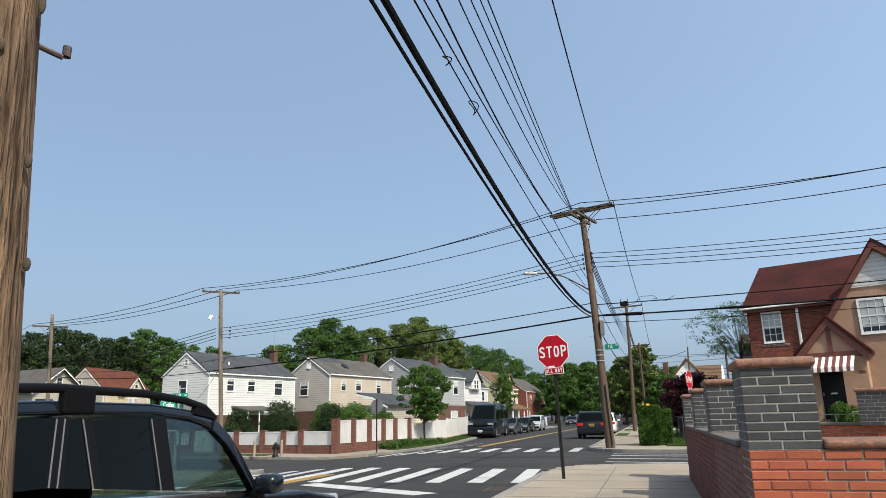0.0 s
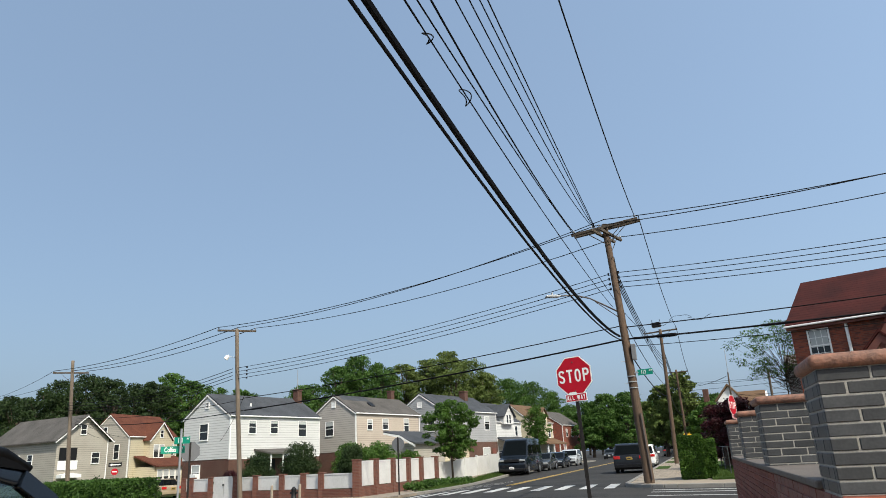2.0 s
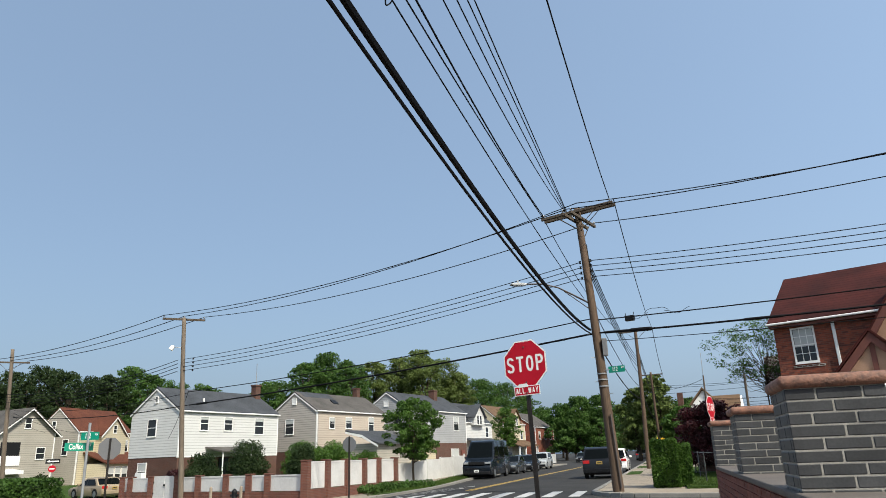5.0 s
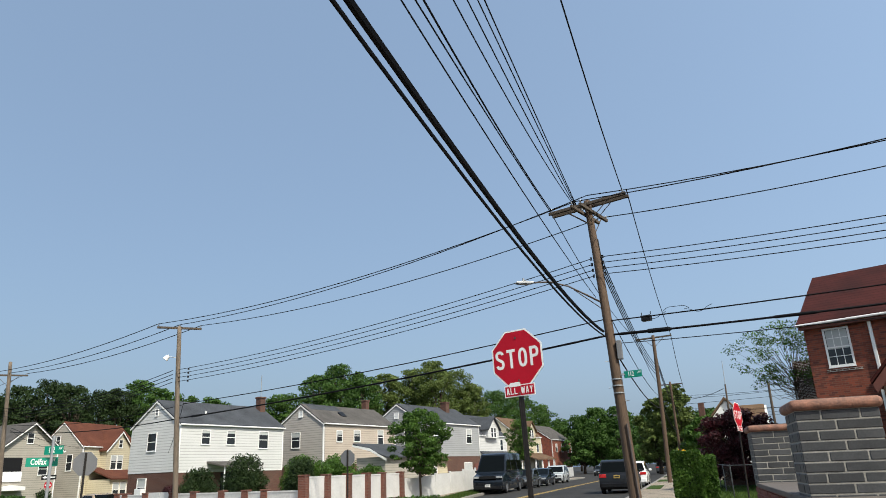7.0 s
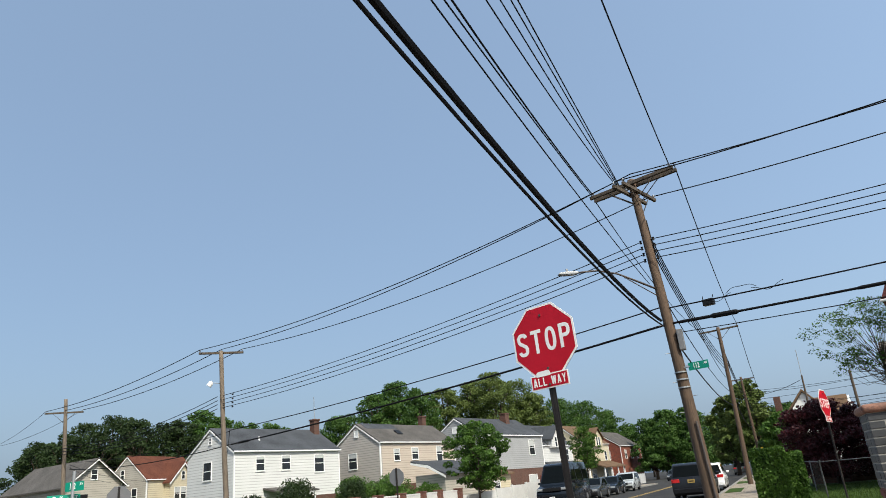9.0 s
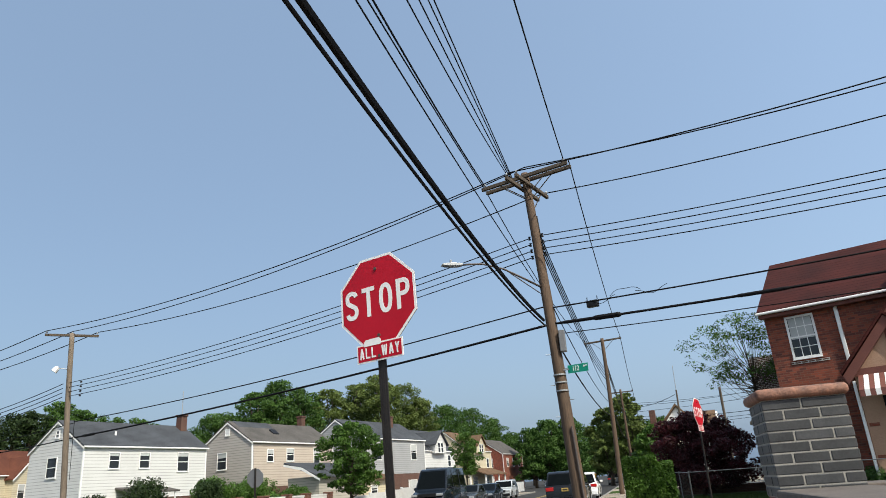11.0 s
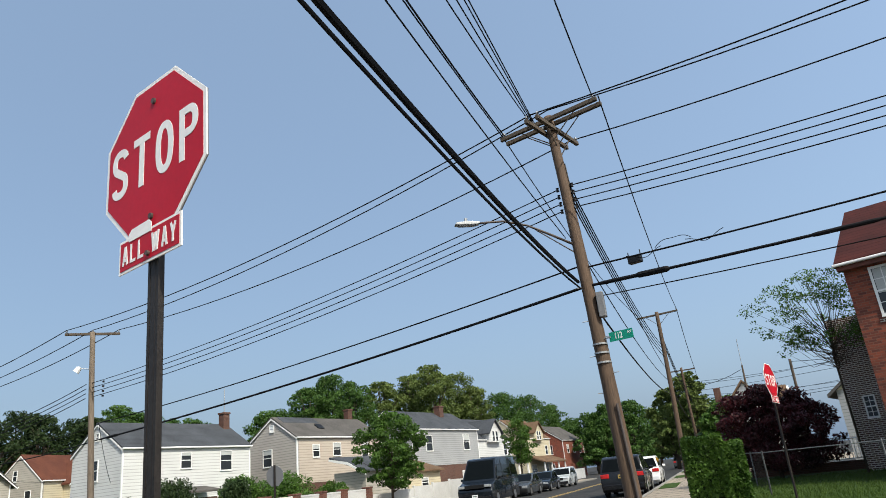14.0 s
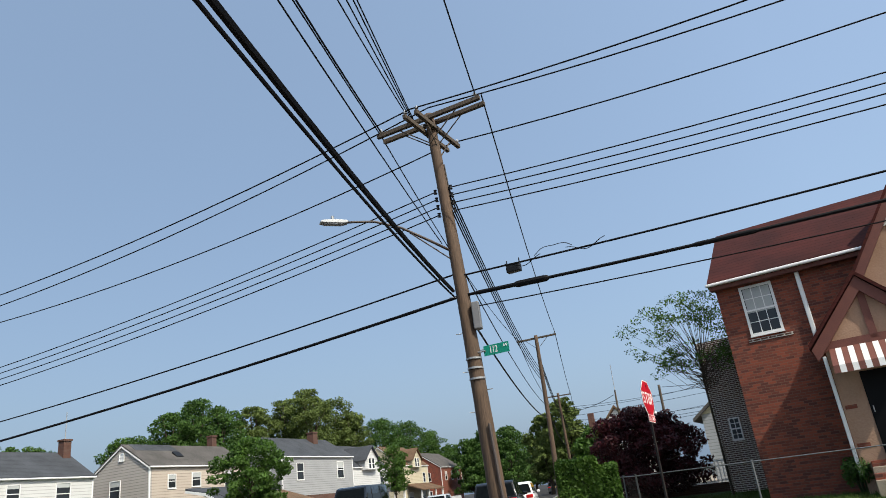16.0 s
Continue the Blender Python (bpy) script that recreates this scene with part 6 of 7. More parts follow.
for x, y, rr, hh, mt, sd in ((-25.5, 39.75, 1.0, 2.65, LEAF_DARK, 511), (-22.2, 39.3, 1.15, 3.25, LEAF_DARK, 512), (-18.3, 38.5, 0.8, 2.9, LEAF_DARK, 513), (-28.9, 41.6, 0.55, 1.7, LEAF_RED, 516)):
    yew("rounded dark green yew behind the low fence" if mt is LEAF_DARK else "dark red shrub behind the low fence", x, y, FZ, rr, hh, mt, sd)
for u, off, rr, hh, sd in ((3.4, 2.2, 1.5, 3.2, 514), (6.2, 2.0, 1.5, 3.3, 515), (8.8, 1.6, 0.9, 2.8, 517)):
    p = Vector((FX, FY, 0)) + TALLD * u - Vector((TALLD.y, -TALLD.x, 0)) * off
    bush("overgrown green hedge behind the tall fence", p.x, p.y, FZ, rr * 1.15, rr, hh * 1.08, LEAF_BRIGHT, sd, 20000, 0.06, "hedge", "hedges")
for k in range(5):
    bush("low planting in the bed at the kerb", -15.2 + 0.45 * k, 40.2 + 1.0 * k, -0.4, 0.7, 0.6, 0.62, LEAF, 520 + k, 1500, 0.07, "bush", "kerbside planting")
bush("dark shrub in front of the cream house", -57.0, 57.5, -0.5, 1.6, 1.2, 1.9, LEAF_DARK, 530, 3000, 0.12)


# ---------------------------------------------------------------- fences across the road
def brick_post(parent, p, w, z0, z1):
    ob = part("brick_post", cube(p.x - w / 2, p.y - w / 2, z0, p.x + w / 2, p.y + w / 2, z1), BRICK_FENCE, parent, "brown-red brick post")
    part("post_cap", cube(p.x - w / 2 - 0.03, p.y - w / 2 - 0.03, z1, p.x + w / 2 + 0.03, p.y + w / 2 + 0.03, z1 + 0.07, None, 0.015), BRICK_FENCE, ob)


def fence_run(label, d, stops, z_base, z_panel, z_top, post_w=0.36, skip=(), vinyl_gate=()):
    ob = thing("fence", label, "fence", group="fences across the road")
    o = Vector((FX, FY, 0))
    n = Vector((-d.y, d.x, 0))
    for a, b in zip(stops, stops[1:]):
        mid = o + d * ((a + b) / 2)
        m = Matrix.Translation(mid) @ d.to_track_quat("X", "Z").to_matrix().to_4x4()
        half = (b - a) / 2 - post_w / 2
        if (a, b) in skip:
            continue
        part("base_wall", cube(-half - 0.02, -0.14, z_base - 0.4, half + 0.02, 0.14, z_panel, m), BRICK_FENCE, ob, "low brick base wall")
        pn = part("panel", cube(-half, -0.03, z_panel + 0.03, half, 0.03, z_top - 0.1, m), VINYL, ob, "white vinyl panel")
        part("panel_rail", cube(-half, -0.05, z_top - 0.1, half, 0.05, z_top - 0.02, m, 0.01), VINYL, pn)
    for s in stops:
        brick_post(ob, o + d * s, post_w, z_base - 0.4, z_top)
    return ob


fence_run("white vinyl panels between brown brick posts on a low brick wall", LOWD, [0.0, 2.55, 3.92, 5.65, 7.87, 9.64, 11.98, 13.9, 14.65], FZ, FZ + 0.45, 0.78, 0.34, skip=((9.64, 11.98),))
fence_run("tall white vinyl panels between brown brick posts", TALLD, [0.0, 1.85, 3.8, 5.7, 7.4, 9.6], FZ, 0.02, 1.38, 0.38)
gate = thing("gate", "closed white double gate between brick posts", "gate", Matrix.Translation(Vector((FX, FY, 0)) + LOWD * 10.81))
gm = LOWD.to_track_quat("X", "Z").to_matrix().to_4x4()
for s in (-1, 1):
    leaf_ob = part("gate_leaf", cube(s * 0.02, -0.03, FZ + 0.06, s * 1.0, 0.03, 0.84, gm, 0.01), VINYL, gate, "white gate leaf")
    for z in (FZ + 0.35, 0.45):
        part("hinge", cube(s * 0.92, -0.06, z, s * 1.04, 0.05, z + 0.09, gm), BLACKMETAL, leaf_ob, "black hinge")
part("latch", cube(-0.06, 0.03, 0.3, 0.06, 0.08, 0.4, gm), BLACKMETAL, gate, "black latch")
vin = thing("fence", "plain white vinyl fence beyond the brick posts", "fence", group="fences across the road")
o = Vector((FX, FY, 0))
for k in range(5):
    a, b = 9.9 + 2.3 * k, 12.15 + 2.3 * k
    m = Matrix.Translation(o + TALLD * ((a + b) / 2)) @ TALLD.to_track_quat("X", "Z").to_matrix().to_4x4()
    z0 = FZ + 0.09 * k
    part("panel", cube(-1.06, -0.025, z0, 1.06, 0.025, z0 + 1.55, m), VINYL, vin, "white vinyl panel")
    part("post", cube(1.07, -0.065, z0 - 0.3, 1.2, 0.065, z0 + 1.68, m, 0.015), VINYL, vin, "square white post")
pick = thing("picket_fence", "white picket fence in front of the far houses", "fence", group="fences across the road")
for k in range(60):
    y = 84 + k * 0.45
    part("picket", cube(-15.6, y, 0, -15.55, y + 0.3, 1.25), VINYL, pick)
hyd = thing("fire_hydrant", "black fire hydrant beside a short post", "hydrant", pose(-19.2, 33.7, ground_z(-19.2, 33.7) + 0.13))
part("barrel", bar([(0, 0, 0), (0, 0, 0.08), (0, 0, 0.1), (0, 0, 0.55), (0, 0, 0.62), (0, 0, 0.75)], [0.17, 0.17, 0.12, 0.12, 0.14, 0.04], 12), BLACKMETAL, hyd, smooth=True)
part("outlet", bar([(-0.2, 0, 0.45), (0.2, 0, 0.45)], 0.06, 8), BLACKMETAL, hyd)
for dx in (0.35, -1.3):
    bol = thing("bollard", "short grey steel post beside the hydrant", "bollard", pose(-19.2 + dx, 33.7, ground_z(-19.2, 33.7) + 0.13), "bollards")
    part("post", bar([(0, 0, 0), (0, 0, 0.82), (0, 0, 0.86)], [0.07, 0.07, 0.03], 10), CONCRETE, bol)

# wire fence of the corner lawn
DULLSTEEL = plain("dull_galvanised_steel", (0.16, 0.165, 0.17), 0.6, metal=0.6)
wf = thing("chain_link_fence", "low galvanised chain-link fence round the corner lawn", "fence")
fpts = [(1.75, 34.8), (1.75, 40.4), (1.75, 46)]
fp2 = [(1.75, 34.8 - 0.0), (4.4, 33.4), (7.6, 31.9), (10.4, 30.5)]
for pts in (fpts, fp2):
    for (xa, ya), (xb, yb) in zip(pts, pts[1:]):
        part("rail", bar([(xa, ya, 1.15), (xb, yb, 1.15)], 0.015, 6), DULLSTEEL, wf, "galvanised top rail")
        bm = bmesh.new()
        ln = math.hypot(xb - xa, yb - ya)
        n = int((ln + 1.0) / 0.12)
        for i in range(n):
            for s in (-1, 1):
                a0 = i * 0.12 - (1.0 if s > 0 else 0)
                lo_t, hi_t = max(0.0, a0 / ln), min(1.0, (a0 + 1.0) / ln)
                if s < 0:
                    lo_t, hi_t = max(0.0, a0 / ln), min(1.0, (a0 + 1.0) / ln)
                za = 0.12 + 1.0 * (((lo_t * ln - a0) / 1.0) if s > 0 else 1 - (lo_t * ln - a0) / 1.0)
                zb = 0.12 + 1.0 * (((hi_t * ln - a0) / 1.0) if s > 0 else 1 - (hi_t * ln - a0) / 1.0)
                if hi_t > lo_t:
                    tube(bm, [(xa + (xb - xa) * lo_t, ya + (yb - ya) * lo_t, za), (xa + (xb - xa) * hi_t, ya + (yb - ya) * hi_t, zb)], 0.0009, 3, False)
        part("mesh", bm, WIREMAT, wf, "diamond wire mesh")
    for x, y in pts:
        part("post", bar([(x, y, 0), (x, y, 1.2)], 0.024, 8), DULLSTEEL, wf, "galvanised post")
gatef = thing("wire_gate", "galvanised wire gate in front of the entrance steps", "gate", pose(8.2, 31.7, 0.05, 0, 0, -26))
part("frame", bar([(0, 0, 0.1), (0, 0, 1.2), (1.1, 0, 1.2), (1.1, 0, 0.1)], 0.025, 6), STEEL, gatef)
part("brace", bar([(0, 0, 0.1), (1.1, 0, 1.2)], 0.015, 6), STEEL, gatef)
low_wall = thing("garden_wall", "low dark brick wall under the white garden railing", "wall", pose(4.2, 47.8, 0, 0, 0, -14))
part("core", cube(-2.2, -0.12, -0.1, 5.7, 0.14, 0.42), BRICK_BROWN, low_wall)
rail = thing("garden_railing", "white wrought railing of the neighbouring garden", "railing", pose(4.2, 47.8, 0.2, 0, 0, -14))
part("top_rail", bar([(-2, 0, 1.1), (5.5, 0, 1.1)], 0.03, 6), WHITE, rail)
part("bottom_rail", bar([(-2, 0, 0.3), (5.5, 0, 0.3)], 0.02, 6), WHITE, rail)
for k in range(50):
    part("baluster", bar([(-2 + 0.15 * k, 0, 0.25), (-2 + 0.15 * k, 0, 1.2)], 0.016, 5), WHITE, rail)
house_wall = thing("garden_wall", "low red brick garden wall before the brick house", "wall", pose(8.8, 31.0, 0, 0, 0, -24))
part("core", cube(0, 0, -0.2, 6, 0.3, 0.75), BRICK_HOUSE, house_wall)
part("cement_cap", cube(-0.03, -0.04, 0.75, 6, 0.34, 0.83, None, 0.01), CEMENT, house_wall)


# ---------------------------------------------------------------- vehicles
def car(label, m, length, width, height, paint, body="suv", group="parked vehicles", rack=False, lights_rear=True, plate=True, clear=0.22):
    """A car along local x (its front at +x), standing on z = 0."""
    ob = thing("car" if body != "van" else "van", label, "van" if body == "van" else "car", m, group)
    Lh, W, H = length / 2, width / 2, height
    belt = {"suv": 0.60, "sedan": 0.63, "van": 0.52}[body] * H
    if body == "suv":
        low = [(-Lh, 0.45), (-Lh + 0.02, belt - 0.12), (-Lh + 0.1, belt), (0.25 * Lh, belt), (0.42 * Lh, belt - 0.02), (0.9 * Lh, belt - 0.16), (Lh - 0.02, belt - 0.32), (Lh, 0.5), (Lh - 0.1, clear), (-Lh + 0.12, clear)]
        cab = [(-Lh + 0.1, belt), (-Lh + 0.36, H - 0.1), (-Lh + 0.6, H - 0.01), (-0.2 * Lh, H), (0.0, H - 0.03), (0.1 * Lh, H - 0.1), (0.42 * Lh, belt - 0.02), (0.42 * Lh, belt - 0.1), (-Lh + 0.1, belt - 0.1)]
        glass = [(-Lh + 0.42, belt + 0.035), (-Lh + 0.56, H - 0.13), (-0.12 * Lh, H - 0.105), (0.02 * Lh, H - 0.13), (0.11 * Lh, H - 0.2), (0.37 * Lh, belt + 0.035)]
        pillars = (-0.42 * Lh, 0.04 * Lh - 0.25)
    elif body == "sedan":
        low = [(-Lh, 0.5), (-Lh + 0.03, belt - 0.06), (-Lh + 0.15, belt), (0.3 * Lh, belt), (0.85 * Lh, belt - 0.15), (Lh - 0.03, belt - 0.3), (Lh, 0.45), (Lh - 0.1, clear - 0.04), (-Lh + 0.12, clear - 0.04)]
        cab = [(-Lh + 0.55, belt), (-Lh + 1.1, H - 0.05), (-0.25 * Lh, H), (0.02 * Lh, H - 0.05), (0.40 * Lh, belt), (0.40 * Lh, belt - 0.1), (-Lh + 0.5, belt - 0.1)]
        glass = [(-Lh + 0.9, belt + 0.03), (-Lh + 1.2, H - 0.12), (-0.05 * Lh, H - 0.11), (0.30 * Lh, belt + 0.03)]
        pillars = (-0.12 * Lh,)
    else:
        low = [(-Lh, 0.4), (-Lh + 0.03, belt), (0.62 * Lh, belt), (0.70 * Lh, belt - 0.05), (0.93 * Lh, belt - 0.25), (Lh, 0.75), (Lh - 0.02, 0.4), (Lh - 0.1, clear), (-Lh + 0.1, clear)]
        cab = [(-Lh + 0.03, belt), (-Lh + 0.06, H - 0.15), (-Lh + 0.2, H), (0.30 * Lh, H), (0.40 * Lh, H - 0.08), (0.70 * Lh, belt - 0.05), (0.7 * Lh, belt - 0.1), (-Lh + 0.03, belt - 0.1)]
        glass = [(-Lh + 0.3, belt + 0.15), (-Lh + 0.3, H - 0.45), (0.28 * Lh, H - 0.45), (0.36 * Lh, H - 0.45), (0.56 * Lh, belt + 0.12)]
        pillars = (-0.45 * Lh, 0.12 * Lh)
    lean = 0.22 if body != "van" else 0.13

    def half(z):
        return W - max(0.0, z - belt) * lean - max(0.0, 0.45 - z) * 0.12

    def shell(outline, inset=0.0):
        bm = bmesh.new()
        lo = [bm.verts.new((x, -half(z) + inset, z)) for x, z in outline]
        hi = [bm.verts.new((x, half(z) - inset, z)) for x, z in outline]
        n = len(outline)
        bm.faces.new(lo)
        bm.faces.new(hi[::-1])
        for i in range(n):
            bm.faces.new((lo[i], hi[i], hi[(i + 1) % n], lo[(i + 1) % n]))
        bmesh.ops.recalc_face_normals(bm, faces=bm.faces[:])
        bmesh.ops.bevel(bm, geom=bm.edges[:], offset=0.05, segments=3, affect="EDGES", profile=0.5, clamp_overlap=True)
        return bm

    part("body", shell(low), paint, ob, smooth=True)
    cabin = part("cabin", shell(cab), paint, ob, smooth=True)

    def panel(outline, s, out):
        bm = bmesh.new()
        a = [bm.verts.new((x, s * (half(z) + out), z)) for x, z in outline]
        b = [bm.verts.new((x, s * (half(z) - 0.02), z)) for x, z in outline]
        n = len(outline)
        bm.faces.new(a)
        bm.faces.new(b[::-1])
        for i in range(n):
            bm.faces.new((a[i], a[(i + 1) % n], b[(i + 1) % n], b[i]))
        bmesh.ops.recalc_face_normals(bm, faces=bm.faces[:])
        return bm

    for s in (-1, 1):
        part("side_glass", panel(glass, s, 0.006), CARGLASS, cabin, "dark tinted side glass")
        for px in pillars:
            part("pillar", panel([(px - 0.04, belt + 0.02), (px - 0.07, H - 0.115), (px + 0.01, H - 0.115), (px + 0.05, belt + 0.02)], s, 0.011), BLACKMETAL, cabin, "black window pillar")
        part("belt_trim", panel([(glass[0][0] - 0.05, belt + 0.004), (glass[0][0] - 0.05, belt + 0.032), (glass[-1][0] + 0.1, belt + 0.032), (glass[-1][0] + 0.14, belt)], s, 0.013), CHROME if rack else BLACKMETAL, cabin, "bright trim along the windows" if rack else "")
        mx = glass[-1][0] - 0.08
        mir = part("mirror", cube(mx - 0.07, s * (W + 0.03), belt + 0.0, mx + 0.07, s * (W + 0.22), belt + 0.14, None, 0.04), paint if body != "van" else BLACKMETAL, ob, "side mirror")
        part("mirror_foot", cube(mx - 0.05, s * (W - 0.06), belt - 0.02, mx + 0.04, s * (W + 0.08), belt + 0.05), BLACKMETAL, mir)
        for hx in ((-0.48 * Lh, 0.02 * Lh) if body != "van" else (0.2 * Lh,)):
            part("door_handle", cube(hx - 0.1, s * (W + 0.002), belt - 0.17, hx + 0.1, s * (W + 0.04), belt - 0.13, None, 0.01), paint, ob)
        for hx in (-0.42 * Lh, 0.08 * Lh, 0.40 * Lh):
            part("door_gap", cube(hx, s * (W - 0.02), clear + 0.2, hx + 0.008, s * (W + 0.0015), belt), BLACKMETAL, ob)
        if rack:
            part("roof_rail", bar([(-Lh + 0.5, s * (half(H) - 0.04), H - 0.04), (-Lh + 0.75, s * (half(H) - 0.03), H + 0.05), (-0.3 * Lh, s * (half(H) - 0.03), H + 0.065), (0.0, s * (half(H) - 0.04), H + 0.035), (0.13 * Lh, s * (half(H) - 0.06), H - 0.08)], 0.024, 8), BLACKMETAL, ob, "black roof rail", smooth=True)
            part("rail_foot", cube(-0.34 * Lh, s * (half(H) - 0.06), H - 0.04, -0.30 * Lh, s * (half(H) - 0.01), H + 0.05, None, 0.01), BLACKMETAL, ob)
    # windscreens lie on the sloping cabin ends
    ws = {"suv": (cab[5], cab[6]), "sedan": (cab[3], cab[4]), "van": (cab[4], cab[5])}[body]
    rs = {"suv": (cab[0], cab[1]), "sedan": (cab[0], cab[1]), "van": None}[body]
    for nm, pr, s in (("windscreen", ws, 1), ("rear_window", rs, -1)):
        if not pr:
            continue
        (xa, za), (xb, zb) = sorted(pr, key=lambda q: q[1])
        f0, f1 = 0.08, 0.93
        pa, pb = (xa + (xb - xa) * f0, za + (zb - za) * f0), (xa + (xb - xa) * f1, za + (zb - za) * f1)
        nx, nz = (zb - za) * s, abs(xb - xa)
        k = 0.012 / math.hypot(nx, nz)
        bm = bmesh.new()
        q = [(pa[0] + nx * k, -half(pa[1]) + 0.09, pa[1] + nz * k), (pa[0] + nx * k, half(pa[1]) - 0.09, pa[1] + nz * k), (pb[0] + nx * k, half(pb[1]) - 0.1, pb[1] + nz * k), (pb[0] + nx * k, -half(pb[1]) + 0.1, pb[1] + nz * k)]
        vs = [bm.verts.new(c) for c in q]
        vs2 = [bm.verts.new((c[0] - nx * k * 4, c[1], c[2] - nz * k * 4)) for c in q]
        bm.faces.new(vs)
        bm.faces.new(vs2[::-1])
        for i in range(4):
            bm.faces.new((vs[i], vs[(i + 1) % 4], vs2[(i + 1) % 4], vs2[i]))
        bmesh.ops.recalc_face_normals(bm, faces=bm.faces[:])
        part(nm, bm, CARGLASS, cabin, "dark glass")
    r = 0.36 if body != "sedan" else 0.32
    for x in (-0.60 * Lh, 0.63 * Lh):
        for s in (-1, 1):
            bm = bmesh.new()
            y0, y1 = s * (W - 0.2), s * (W + 0.005)
            tube(bm, [(x, y0, r), (x, y0 + (y1 - y0) * 0.1, r), (x, y0 + (y1 - y0) * 0.9, r), (x, y1, r)], [r * 0.93, r, r, r * 0.92], 24)
            wh_ob = part("wheel", bm, RUBBER, ob, "black tyre", smooth=False)
            bm = bmesh.new()
            tube(bm, [(x, y1 - s * 0.03, r), (x, y1 + s * 0.006, r)], [r * 0.66, r * 0.64], 20)
            part("rim", bm, RIM, wh_ob, "alloy rim")
            part("arch", panel([(x + (r + 0.06) * math.cos(a), r + (r + 0.06) * math.sin(a)) for a in (math.pi * j / 8 for j in range(9))], s, 0.001), BLACKMETAL, ob, "dark wheel arch")
    # lamps, grille, plates
    for s in (-1, 1):
        part("headlight", cube(Lh - 0.28, s * (W - 0.05), belt - 0.38, Lh - 0.005, s * (W - 0.42), belt - 0.24, None, 0.02), LAMP_LENS, ob, "clear headlight")
        zt = (belt - 0.22, belt - 0.04) if body != "van" else (0.9, 1.4)
        part("tail_light", cube(-Lh - 0.01, s * (W - 0.02), zt[0], -Lh + 0.14, s * (W - 0.40), zt[1], None, 0.02), TAIL, ob, "red tail light")
    part("grille", cube(Lh - 0.12, -W + 0.45, belt - 0.42, Lh + 0.012, W - 0.45, belt - 0.22, None, 0.01), BLACKMETAL, ob, "black grille")
    part("front_bumper", cube(Lh - 0.12, -W + 0.08, 0.28, Lh + 0.03, W - 0.08, 0.48, None, 0.03), BLACKMETAL, ob)
    part("rear_bumper", cube(-Lh - 0.04, -W + 0.05, 0.32, -Lh + 0.12, W - 0.05, 0.56, None, 0.03), paint, ob)
    if plate:
        pr_ob = part("plate", cube(-Lh - 0.05, -0.17, belt - 0.26, -Lh - 0.02, 0.17, belt - 0.1, None, 0.004), PAINTY, ob, "yellow number plate")
        part("plate_bar", cube(-Lh - 0.053, -0.12, belt - 0.21, -Lh - 0.0505, 0.12, belt - 0.15), BLACKMETAL, pr_ob)
        pf = part("plate", cube(Lh + 0.02, -0.17, 0.42, Lh + 0.045, 0.17, 0.58, None, 0.004), SIGNWHITE, ob, "pale number plate")
        part("plate_bar", cube(Lh + 0.0455, -0.12, 0.47, Lh + 0.048, 0.12, 0.53), SIGNBACK, pf)
    return ob


def paint(name, c, rough=0.16, coat=0.25):
    return plain(name, c, rough, 0.0, 0.3, coat)


NAVY, BLACKP, SILVER, WHITEP, DGREY, TANP = paint("navy_paint", (0.006, 0.009, 0.014)), paint("black_paint", (0.007, 0.007, 0.008)), paint("silver_paint", (0.42, 0.44, 0.45)), paint("white_car_paint", (0.75, 0.75, 0.75)), paint("dark_grey_paint", (0.045, 0.05, 0.055)), paint("tan_paint", (0.32, 0.25, 0.17))
RD = -0.15


